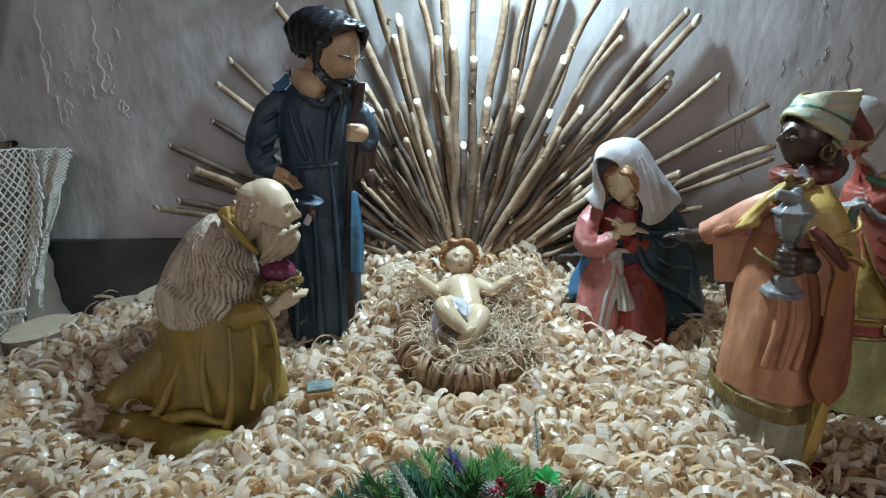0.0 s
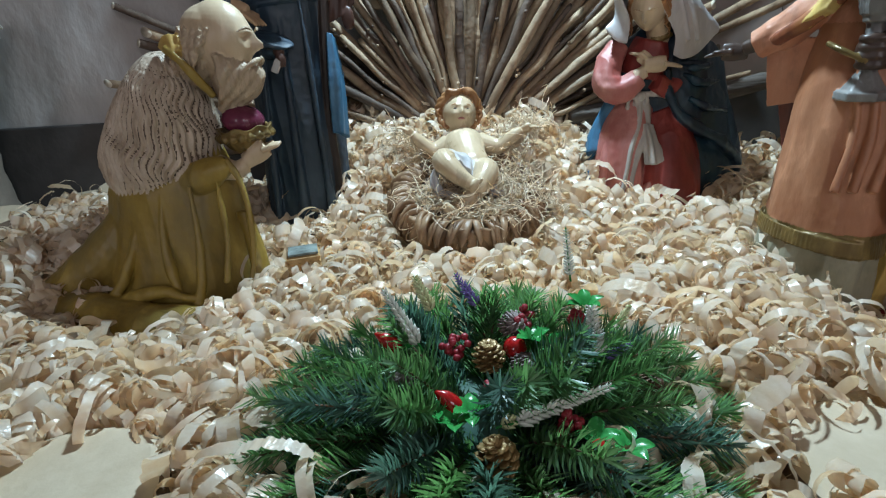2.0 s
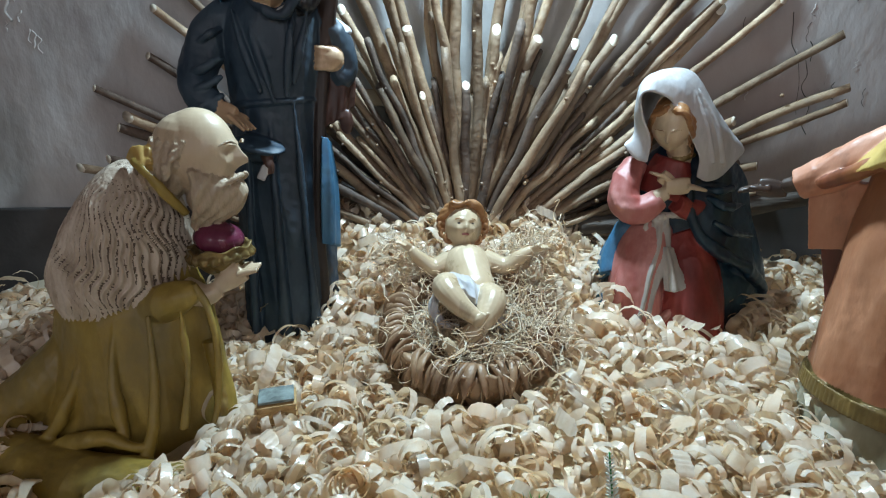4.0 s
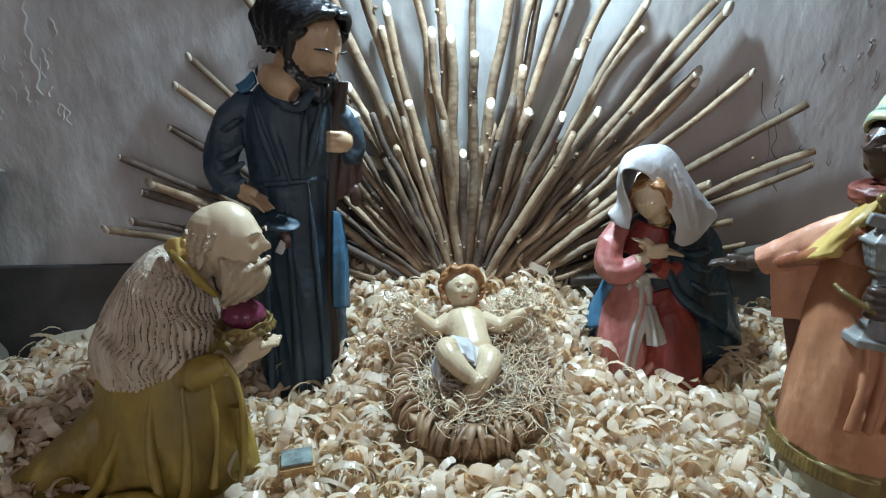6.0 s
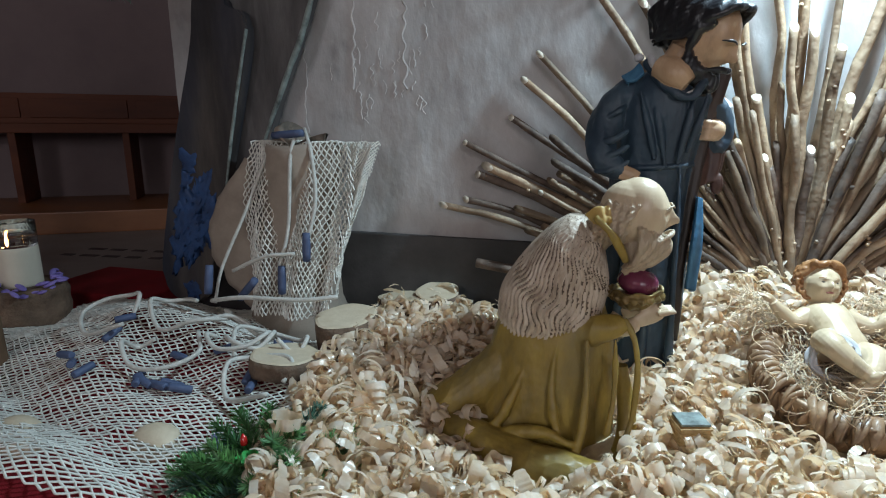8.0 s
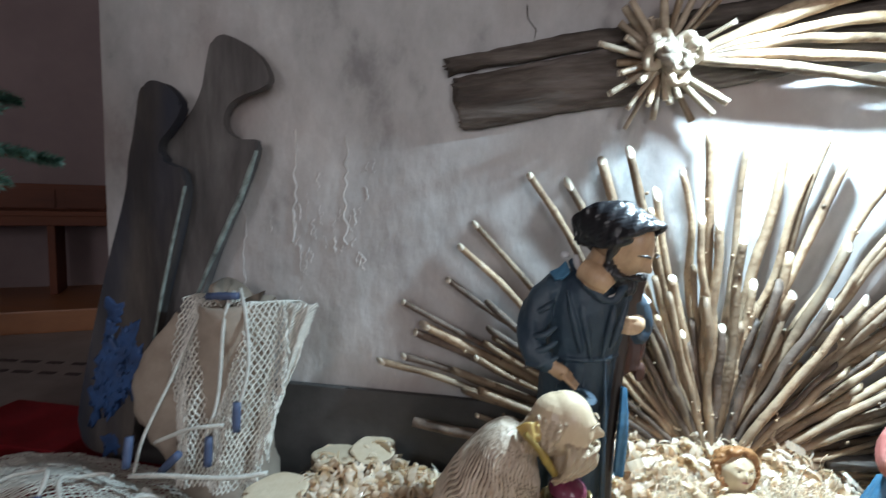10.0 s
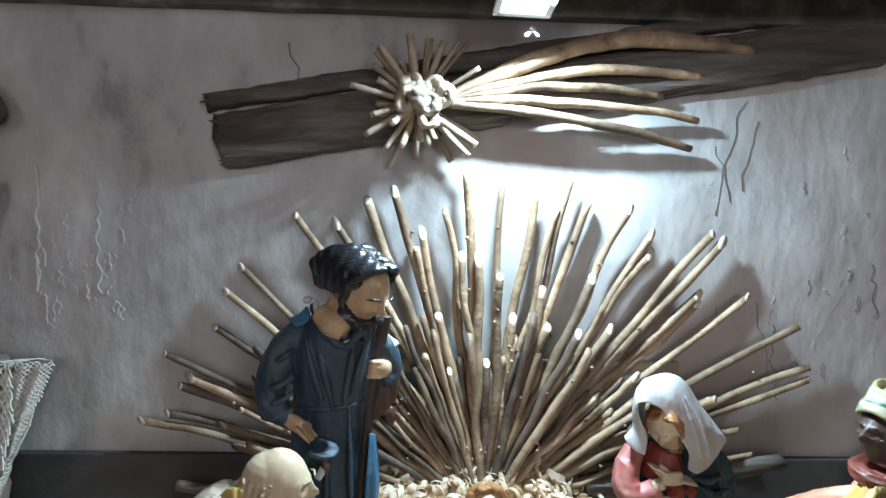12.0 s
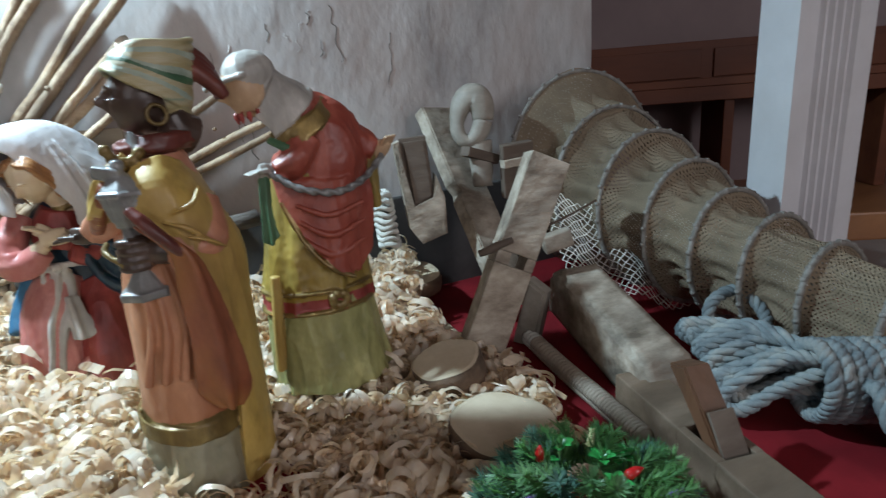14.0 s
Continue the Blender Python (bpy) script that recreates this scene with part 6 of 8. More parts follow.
# stooping back
limb(bm, [(1.22, 1.42, 0.42, 0.115), (1.235, 1.42, 0.52, 0.12), (1.225, 1.415, 0.585, 0.105), (1.185, 1.41, 0.63, 0.075), (1.14, 1.405, 0.655, 0.045)], 0, seg=40, flat=0.88, fold=0.02)
shell(bm, [[(1.09, 1.345, 0.5), (1.16, 1.315, 0.48), (1.25, 1.31, 0.48), (1.33, 1.36, 0.5)], [(1.1, 1.33, 0.43), (1.17, 1.3, 0.4), (1.25, 1.295, 0.38), (1.335, 1.345, 0.42)], [(1.115, 1.32, 0.38), (1.175, 1.29, 0.29), (1.245, 1.28, 0.235), (1.315, 1.335, 0.29)]], 0, (1.2, 1.5, 0.4), 0.026, ripple=(0.008, 2, 0.4))
for k in range(3):
    limb(bm, [(1.13, 1.31, 0.43 - 0.04 * k, 0.003), (1.2, 1.282, 0.4 - 0.05 * k, 0.006), (1.29, 1.29, 0.42 - 0.045 * k, 0.004)], 0, seg=9)
limb(bm, [(1.1, 1.33, 0.44, 0.005), (1.135, 1.3, 0.34, 0.006), (1.19, 1.28, 0.265, 0.006), (1.245, 1.274, 0.235, 0.006)], 3, seg=8)
limb(bm, [(1.15, 1.405, 0.645, 0.045), (1.12, 1.4, 0.665, 0.038), (1.09, 1.395, 0.69, 0.036)], 4)
# gold collar, green under-edge, grey scarf falling from the cap
shell(bm, [[(1.1, 1.35, 0.6), (1.15, 1.32, 0.61), (1.21, 1.325, 0.645), (1.245, 1.38, 0.68)], [(1.105, 1.34, 0.57), (1.16, 1.305, 0.575), (1.225, 1.31, 0.61), (1.265, 1.37, 0.65)]], 3, (1.18, 1.45, 0.55), 0.02)
limb(bm, [(1.095, 1.345, 0.585, 0.008), (1.13, 1.32, 0.565, 0.01), (1.16, 1.31, 0.56, 0.008)], 7, seg=8)
shell(bm, [[(1.075, 1.352, 0.64), (1.1, 1.34, 0.68), (1.13, 1.35, 0.725), (1.14, 1.39, 0.745)], [(1.1, 1.335, 0.61), (1.14, 1.32, 0.65), (1.18, 1.34, 0.695), (1.19, 1.39, 0.715)], [(1.11, 1.33, 0.59), (1.16, 1.315, 0.625), (1.21, 1.335, 0.67), (1.225, 1.39, 0.69)]], 5, (1.13, 1.42, 0.63), 0.022, ripple=(0.004, 2, 0))
hm = head(bm, (1.078, 1.395, 0.705), 0.06, -80, 14, 4)
blob(bm, hm @ V((0, 0.014, 0.028)), (0.053, 0.06, 0.055), 5, (14, 0, -80), lump=0.04)
blob(bm, hm @ V((0, 0.035, -0.02)), (0.05, 0.04, 0.055), 5, (14, 0, -80), lump=0.06)
shell(bm, [[tuple(hm @ V((0.052 * math.sin(b), -0.056 * math.cos(b) + 0.004, 0.036))) for b in (-1.3, -0.65, 0, 0.65, 1.3)], [tuple(hm @ V((0.054 * math.sin(b), -0.1 * math.cos(b) + 0.004, 0.026 + 0.012 * abs(math.sin(b))))) for b in (-1.3, -0.65, 0, 0.65, 1.3)]], 5, tuple(hm @ V((0, 0, -0.2))), 0.009)
for k in range(7):
    b = math.radians(-75 + 25 * k)
    lock(bm, hm, [(0.05 * math.sin(b), -0.05 * math.cos(b), -0.045), (0.04 * math.sin(b), -0.052 * math.cos(b), -0.072)], 0.006, 8, 0)
limb(bm, [(1.18, 1.345, 0.58, 0.04), (1.14, 1.325, 0.53, 0.036), (1.1, 1.33, 0.515, 0.026)], 0, seg=22, fold=0.06)
hand(bm, (1.08, 1.33, 0.517), (-0.7, -0.15, 0.1), 5, 0.04)
limb(bm, [(1.29, 1.41, 0.58, 0.045), (1.335, 1.395, 0.55, 0.04), (1.365, 1.38, 0.53, 0.028)], 0, seg=22, fold=0.06)
shell(bm, [[(1.33, 1.375, 0.53), (1.35, 1.37, 0.53), (1.37, 1.38, 0.52)], [(1.34, 1.375, 0.45), (1.355, 1.37, 0.45), (1.37, 1.38, 0.45)], [(1.335, 1.375, 0.385), (1.355, 1.37, 0.38), (1.37, 1.38, 0.385)]], 1, (1.35, 1.5, 0.45), 0.016)
hand(bm, (1.385, 1.37, 0.535), (0.2, -0.3, 0.5), 4, 0.044)
for s in range(2):
    limb(bm, [(q[0], q[1] + 0.005 * math.cos(i * 0.9 + s * 3.14), q[2] + 0.005 * math.sin(i * 0.9 + s * 3.14), 0.0065) for i, q in enumerate(smooth_path([(1.085, 1.32, 0.51), (1.14, 1.285, 0.472), (1.22, 1.268, 0.455), (1.3, 1.3, 0.472), (1.375, 1.35, 0.52)], 9))], 6, seg=7, steps=1)
shell(bm, [[(1.055, 1.33, 0.5), (1.07, 1.322, 0.505), (1.085, 1.33, 0.5)], [(1.05, 1.33, 0.42), (1.065, 1.32, 0.42), (1.08, 1.33, 0.42)], [(1.045, 1.33, 0.35), (1.065, 1.318, 0.34), (1.085, 1.33, 0.36)]], 7, (1.2, 1.45, 0.4), 0.01, ripple=(0.004, 2, 0))
for k in range(7):
    blob(bm, (1.2 + 0.02 * math.cos(k * 0.9), 1.29, 0.18 + 0.016 * math.sin(k * 0.9)), (0.012, 0.009, 0.012), 3, seg=8, ringn=6)
limb(bm, [(1.04, 1.36, 0.0, 0.012), (1.05, 1.345, 0.14, 0.014), (1.06, 1.34, 0.26, 0.013)], 9, seg=8)
figure("bowing_statue", bm, mats, "painted statue of a bowing man in red robe and white cap", voxel=0.0028, folds={0: 0.004, 1: 0.004, 2: 0.005, 5: 0.002})

# small lying figure
bm = bmesh.new()
mats = ["flesh_ivory", "hair_brown", "white", "staff", "pink"]
hm = head(bm, (0.050, 1.670, 0.281), 0.0555, 6, -18, 0, 5, child=True)
blob(bm, hm @ V((0, 0.014, 0.01)), (0.05, 0.05, 0.053), 1, (-18, 0, 3), lump=0.1)
for s in (-1, 1):
    for k in range(8):
        t = k / 7
        lock(bm, hm, [(0.004 * s, -0.03 + 0.055 * t, 0.059), (0.028 * s, -0.028 + 0.055 * t, 0.055), (0.05 * s, -0.008 + 0.04 * t, 0.026), (0.055 * s, 0.004 + 0.03 * t, -0.004)], 0.0085, 1, 0.005, k * 2.3)
    # curls round the temples and ears
    for k in range(7):
        b = math.radians(24 + 19 * k)
        c = V((0.056 * s * math.sin(b), -0.012 + 0.012 * math.sin(b) + 0.004 * (k % 2), 0.008 + 0.052 * math.cos(b)))
        limb(bm, [(*(hm @ (c + V((0.009 * math.cos(w), -0.004 * (w / 6), 0.01 * math.sin(w))))), 0.0062) for w in [0.9 * q + k for q in range(8)]], 1, seg=7, steps=2)
    # eyes, brows
    blob(bm, hm @ V((0.0185 * s, -0.0462, 0.005)), (0.0052, 0.0022, 0.0024), 3, (-18, 0, 3 + 18 * s), seg=10, ringn=6)
    limb(bm, [(*(hm @ V((0.007 * s, -0.049, 0.015))), 0.001), (*(hm @ V((0.017 * s, -0.0485, 0.0185))), 0.0014), (*(hm @ V((0.027 * s, -0.042, 0.015))), 0.001)], 1, seg=6, steps=3)
limb(bm, [(*(hm @ V((-0.009, -0.051, -0.023))), 0.0015), (*(hm @ V((0, -0.0545, -0.022))), 0.0028), (*(hm @ V((0.009, -0.051, -0.023))), 0.0015)], 4, seg=7, steps=3)
limb(bm, [(0.049, 1.655, 0.225, 0.0321), (0.052, 1.630, 0.210, 0.0547), (0.057, 1.600, 0.196, 0.0579), (0.065, 1.560, 0.176, 0.0524), (0.071, 1.525, 0.157, 0.0539), (0.072, 1.500, 0.145, 0.0451)], 0, seg=28, flat=0.82)
for pts in ([(0.015, 1.620, 0.207, 0.0272), (-0.026, 1.605, 0.192, 0.0241), (-0.062, 1.600, 0.220, 0.0183), (-0.083, 1.600, 0.243, 0.0126)], [(0.101, 1.620, 0.209, 0.0272), (0.153, 1.605, 0.195, 0.0227), (0.192, 1.600, 0.220, 0.0183), (0.219, 1.600, 0.237, 0.0126)]):
    limb(bm, pts, 0, seg=16)
hand(bm, (-0.094, 1.600, 0.253), (-0.7, 0, 0.45), 0, 0.026)
hand(bm, (0.233, 1.600, 0.242), (0.75, 0, 0.2), 0, 0.026)
# crossed legs
limb(bm, [(0.025, 1.510, 0.156, 0.0360), (0.003, 1.460, 0.193, 0.0330), (0.010, 1.425, 0.189, 0.0284), (0.037, 1.400, 0.166, 0.0231), (0.064, 1.385, 0.149, 0.0169), (0.076, 1.375, 0.143, 0.0132)], 0, seg=18)
limb(bm, [(0.100, 1.510, 0.148, 0.0360), (0.108, 1.460, 0.160, 0.0333), (0.095, 1.425, 0.144, 0.0287), (0.065, 1.395, 0.115, 0.0233), (0.036, 1.380, 0.089, 0.0207), (0.018, 1.370, 0.077, 0.0145)], 0, seg=18)
limb(bm, [(0.064, 1.378, 0.138, 0.0108), (0.075, 1.370, 0.149, 0.0119), (0.084, 1.370, 0.162, 0.0083)], 0, seg=12)
limb(bm, [(0.024, 1.370, 0.074, 0.0133), (0.008, 1.360, 0.093, 0.0144), (-0.004, 1.360, 0.109, 0.0095)], 0, seg=12)
for k in range(5):
    p, q = V((0.064, 1.370, 0.137)).lerp(V((0.089, 1.368, 0.163)), k / 4), V((-0.011, 1.355, 0.119)).lerp(V((0.015, 1.355, 0.082)), k / 4)
    for c in (p, q):
        blob(bm, c, (0.0052, 0.007, 0.0052), 0, seg=8, ringn=6)
# loincloth, its ends hanging at both sides
shell(bm, [[(-0.017, 1.500, 0.193), (0.009, 1.490, 0.216), (0.047, 1.515, 0.203), (0.081, 1.500, 0.187)], [(-0.020, 1.470, 0.186), (0.021, 1.455, 0.214), (0.062, 1.460, 0.195), (0.080, 1.465, 0.173)], [(-0.010, 1.450, 0.166), (0.038, 1.420, 0.200), (0.064, 1.430, 0.173), (0.074, 1.450, 0.147)]], 2, (0.06, 1.5, 0.12), 0.012, ripple=(0.004, 3, 0))
shell(bm, [[(-0.014, 1.490, 0.185), (-0.025, 1.460, 0.176), (-0.017, 1.450, 0.157)], [(-0.036, 1.470, 0.145), (-0.033, 1.440, 0.137), (-0.012, 1.430, 0.127)], [(-0.028, 1.440, 0.109), (0.001, 1.420, 0.111), (0.032, 1.410, 0.119)]], 2, (0.06, 1.5, 0.12), 0.014, ripple=(0.006, 2, 0))
shell(bm, [[(0.122, 1.470, 0.142), (0.130, 1.455, 0.135), (0.122, 1.440, 0.123)], [(0.130, 1.450, 0.116), (0.137, 1.440, 0.109), (0.118, 1.430, 0.109)], [(0.155, 1.450, 0.109), (0.158, 1.440, 0.103), (0.134, 1.430, 0.100)]], 2, (0.06, 1.5, 0.12), 0.012, ripple=(0.004, 2, 0))
figure("infant_statue", bm, mats, "small painted statue of a lying infant with open arms", voxel=0.0018, folds={2: 0.0015})

# crib of moulded brown sheaves, filled with wood wool
crib = thing("crib_bowl", (0.055, 1.47, 0.0), "brown moulded crib bowl filled with pale wood wool", "crib")


def crib_rim(a):
    """Height of the rim: low in front, high behind the head."""
    return 0.112 + 0.04 * math.sin(a) + 0.02 * max(0, math.sin(a)) ** 2


bm = bmesh.new()
rings = []
for i in range(30):
    h = i / 29
    row = []
    for j in range(140):
        a = TAU * j / 140
        rr = 0.135 + 0.075 * math.sin(min(h, 0.8) / 0.8 * 1.5) if h < 0.8 else 0.21 - 0.42 * (h - 0.8)
        tuft = math.sin(a * 20 + 3 * math.sin(h * 5 + a * 3)) * 0.5 + 0.8 * noise.noise(V((math.cos(a) * 5, math.sin(a) * 5, h * 2)))
        k = rr * (1 + 0.06 * tuft)
        z = -0.06 + (crib_rim(a) + 0.06) * min(h, 0.8) / 0.8 + 0.016 * tuft * h - 0.16 * max(0, h - 0.83)
        row.append(V((k * math.cos(a) * 0.92, k * math.sin(a) * 1.0, z)))
    rings.append(row)
skin(bm, rings, 0)
part("bowl", bm, "crib", crib)
rnd = random.Random(8)
for k in range(130):
    bm = bmesh.new()
    a = TAU * k / 130 * 2 + rnd.uniform(-0.1, 0.1)
    up = crib_rim(a)
    z0 = -0.05 + (up + 0.03) * rnd.uniform(0.05, 0.65)
    f = (z0 + 0.06) / (up + 0.06)
    r0 = 0.135 + 0.075 * math.sin(f * 1.5)
    w = rnd.uniform(0.009, 0.016)
    sw = rnd.uniform(-0.22, 0.22)
    ln = rnd.uniform(0.05, 0.085)
    limb(bm, [(r0 * math.cos(a) * 0.92, r0 * math.sin(a) * 0.98, z0, w * 0.6), ((r0 + 0.016) * math.cos(a + sw * 0.4) * 0.95, (r0 + 0.016) * math.sin(a + sw * 0.4), z0 + ln * 0.45, w),
              ((r0 + 0.022) * math.cos(a + sw) * 0.96, (r0 + 0.02) * math.sin(a + sw), min(up + 0.005, z0 + ln), w * 0.2)], 0, seg=8, steps=4, flat=0.5, lump=0.5)
    part("tuft", bm, "crib", crib)
# sheaf ends folded over the rim
for k in range(64):
    bm = bmesh.new()
    a = TAU * k / 64 + rnd.uniform(-0.05, 0.05)
    up = crib_rim(a) + rnd.uniform(0.0, 0.01)
    w, sw = rnd.uniform(0.01, 0.017), rnd.uniform(-0.2, 0.2)
    limb(bm, [(0.145 * math.cos(a) * 0.92, 0.145 * math.sin(a), up - 0.022, w * 0.7), (0.18 * math.cos(a + sw * 0.3) * 0.92, 0.18 * math.sin(a + sw * 0.3), up + 0.002, w),
              (0.212 * math.cos(a + sw * 0.7) * 0.92, 0.212 * math.sin(a + sw * 0.7), up - 0.012, w * 0.9), (0.228 * math.cos(a + sw) * 0.92, 0.228 * math.sin(a + sw), up - 0.045, w * 0.2)], 0, seg=8, steps=4, flat=0.55, lump=0.5)
    part("tuft", bm, "crib", crib)


def strands(count, centre, spread, height, seed, length=(0.05, 0.12), r=0.0011):
    """Loose curling strands of wood wool in one mesh."""
    g = np.random.default_rng(seed)
    verts, faces = [], []
    S = 14
    for _ in range(count):
        a, q = g.uniform(0, TAU), math.sqrt(g.uniform(0, 1))
        x, y = centre[0] + spread[0] * q * math.cos(a), centre[1] + spread[1] * q * math.sin(a)
        z = centre[2] + height(x, y) + g.uniform(-0.012, 0.02)
        d = V((g.normal(), g.normal(), g.normal() * 0.45)).normalized()
        curl = V((g.normal(), g.normal(), g.normal())) * 30
        ln = g.uniform(*length)
        p = V((x, y, z)) - d * ln / 2
        base = len(verts)
        for s in range(S):
            side = d.cross(V((0.3, 0.2, 0.9))).normalized()
            up = d.cross(side)
            for t in range(3):
                b = TAU * t / 3
                verts.append(p + side * r * math.cos(b) * 1.6 + up * r * math.sin(b))
            p = p + d * ln / (S - 1)
            d = (d + d.cross(curl) * ln / S * 0.8 + V(g.normal(0, 0.16, 3))).normalized()
            if p.z < centre[2] + height(p.x, p.y) - 0.02:
                d.z = abs(d.z)
            elif p.z > centre[2] + height(p.x, p.y) + 0.022:
                d.z = -abs(d.z)
        for s in range(S - 1):
            for t in range(3):
                faces.append((base + s * 3 + t, base + s * 3 + (t + 1) % 3, base + s * 3 + 3 + (t + 1) % 3, base + s * 3 + 3 + t))
    return verts, faces


def straw_height(x, y):
    return 0.07 + 0.3 * max(0, y) + 0.012 * math.cos(x * 8) - 0.3 * max(0, -y - 0.02) + 0.05 * max(0, abs(x) - 0.07) / 0.1 * max(0, y) / 0.15


bm = bmesh.new()
rings = []
for i in range(1, 9):
    rings.append([V((0.15 * i / 8 * math.cos(TAU * j / 30), 0.02 + 0.165 * i / 8 * math.sin(TAU * j / 30), straw_height(0.15 * i / 8 * math.cos(TAU * j / 30), 0.18 * i / 8 * math.sin(TAU * j / 30)) - 0.02)) for j in range(30)])
skin(bm, rings, 0, caps=True)
part("wood_wool_bed", bm, "excelsior", crib)
vv, ff = strands(800, (0, 0.03, -0.004), (0.14, 0.165), straw_height, 4, (0.09, 0.2), r=0.001)
for cxy, sp, cnt, sd in (((-0.11, 0.17, 0.02), (0.08, 0.05), 200, 5), ((0.13, 0.18, 0.03), (0.09, 0.05), 260, 6), ((0.14, -0.03, 0.03), (0.06, 0.1), 240, 8), ((-0.1, -0.05, 0.02), (0.05, 0.07), 90, 7), ((0.05, -0.135, 0.035), (0.09, 0.03), 70, 9)):
    v2, f2 = strands(cnt, cxy, sp, lambda x, y: straw_height(x, y) + 0.01, sd, (0.07, 0.17), r=0.001)
    ff += [tuple(i + len(vv) for i in f) for f in f2]
    vv += v2
ww = new("wood_wool", raw_mesh("wood_wool", vv, ff, ["excelsior"]))
ww.parent = crib
tagged(ww, "tangle of pale fine wood wool", kind="stuff")

# ---- wood shavings: one heap ----
def shavings(count, seed):
    g = np.random.default_rng(seed)
    S = 26
    X = g.uniform(-1.5, 1.75, count * 3)
    Y = g.uniform(0.12, 2.0, count * 3)
    left = -1.27 + 0.08 * np.sin(Y * 3.0) + 0.35 * np.clip(0.9 - Y, 0, 1)
    right = 1.62 - 0.1 * np.clip(1.3 - Y, 0, 2) + 0.06 * np.sin(Y * 7)
    back = 1.93 + 0.04 * np.sin(X * 9) + 0.4 * np.clip((X + 0.62) / 0.2, 0, 1)
    keep = (X > left) & (X < right) & (Y < back)
    for ex, ey, ea, eb in ((0.055, 1.45, 0.215, 0.22), (0.04, 0.7, 0.22, 0.17), (-0.47, 0.6, 0.12, 0.1), (0.49, 0.58, 0.105, 0.09), (-1.36, 1.63, 0.09, 0.08), (-1.44, 1.38, 0.1, 0.08), (-1.27, 1.95, 0.09, 0.07), (1.47, 1.22, 0.09, 0.08), (1.44, 0.93, 0.11, 0.1), (-0.4, 1.7, 0.1, 0.08), (-0.64, 1.26, 0.19, 0.17), (0.62, 1.66, 0.16, 0.12), (0.87, 1.165, 0.1, 0.09), (1.19, 1.42, 0.13, 0.1)):
        keep &= ((X - ex) / ea) ** 2 + ((Y - ey) / eb) ** 2 > 1
    X, Y = X[keep][:count], Y[keep][:count]
    n = len(X)
    kind = g.uniform(0, 1, n)
    tight, flake = kind < 0.42, kind > 0.9
    pick3 = lambda a, b, c: np.where(tight, a, np.where(flake, c, b))
    u = g.uniform(0, 1, n)
    r0 = pick3(0.007 + 0.012 * u, 0.012 + 0.022 * u * u, 0.02 + 0.04 * u)
    width = pick3(0.011 + 0.017 * g.uniform(0, 1, n), 0.005 + 0.015 * g.uniform(0, 1, n), 0.012 + 0.02 * g.uniform(0, 1, n))
    turns = pick3(g.uniform(1.3, 2.8, n), g.uniform(0.7, 1.9, n), g.uniform(0.2, 0.5, n))
    grow = pick3(g.uniform(0.3, 1.3, n), g.uniform(0, 1.1, n), g.uniform(0, 0.4, n))
    shift = g.uniform(-1.6, 1.6, n) * width
    k = np.linspace(0, 1, S)
    ph = turns[:, None] * TAU * k[None] + g.uniform(0, TAU, n)[:, None]
    rad = r0[:, None] * (1 + grow[:, None] * k[None]) * (1 + 0.02 * g.normal(size=(n, S)))
    taper = np.clip(np.minimum(k, 1 - k) * 6 + 0.35, 0, 1)
    px, py = rad * np.cos(ph), rad * np.sin(ph)
    off = shift[:, None] * k[None]
    P = np.zeros((n, S, 2, 3))
    for e, sg in ((0, -0.5), (1, 0.5)):
        P[:, :, e, 0], P[:, :, e, 1] = px, py
        P[:, :, e, 2] = off + sg * width[:, None] * taper[None] * g.uniform(0.88, 1.1, (n, S))
    q = g.normal(size=(n, 4))
    q /= np.linalg.norm(q, axis=1)[:, None]
    w, x, y, z = q.T
    R = np.stack([1 - 2 * (y * y + z * z), 2 * (x * y - z * w), 2 * (x * z + y * w), 2 * (x * y + z * w), 1 - 2 * (x * x + z * z), 2 * (y * z - x * w),
                  2 * (x * z - y * w), 2 * (y * z + x * w), 1 - 2 * (x * x + y * y)], axis=1).reshape(n, 3, 3)
    P = np.einsum("nij,nsej->nsei", R, P)
    base = np.array([ground(a, b) for a, b in zip(X, Y)])
    layer = g.uniform(-0.006, 0.026, n) + (g.uniform(0, 1, n) < 0.2) * g.uniform(0, 0.03, n)
    P += np.stack([X, Y, base + layer], axis=1)[:, None, None, :]
    verts = P.reshape(-1, 3)
    idx = (np.arange(n)[:, None] * S + np.arange(S - 1)[None]).reshape(-1) * 2
    faces = np.stack([idx, idx + 1, idx + 3, idx + 2], axis=1)
    return verts.tolist(), faces.tolist()


vv, ff = shavings(10500, 21)
n0, nb = len(vv), 0
# lumpy bed sheet; its darker tone stands for shade between the curls
GX, GY = 100, 62
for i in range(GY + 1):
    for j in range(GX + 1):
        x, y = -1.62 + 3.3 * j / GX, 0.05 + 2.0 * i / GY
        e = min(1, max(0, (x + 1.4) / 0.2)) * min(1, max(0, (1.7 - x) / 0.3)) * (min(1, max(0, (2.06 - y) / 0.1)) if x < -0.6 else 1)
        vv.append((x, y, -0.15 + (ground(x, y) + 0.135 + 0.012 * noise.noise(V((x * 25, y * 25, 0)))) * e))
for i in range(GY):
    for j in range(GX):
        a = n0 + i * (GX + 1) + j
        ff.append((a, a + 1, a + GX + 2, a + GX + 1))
me = raw_mesh("wood_shavings", vv, ff, ["shaving", "shaving_bed_shade"])
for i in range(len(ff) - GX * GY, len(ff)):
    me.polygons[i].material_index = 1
tagged(new("wood_shavings", me), "thick heap of pale curled pine shavings covering the platform", "wood shavings", kind="stuff")


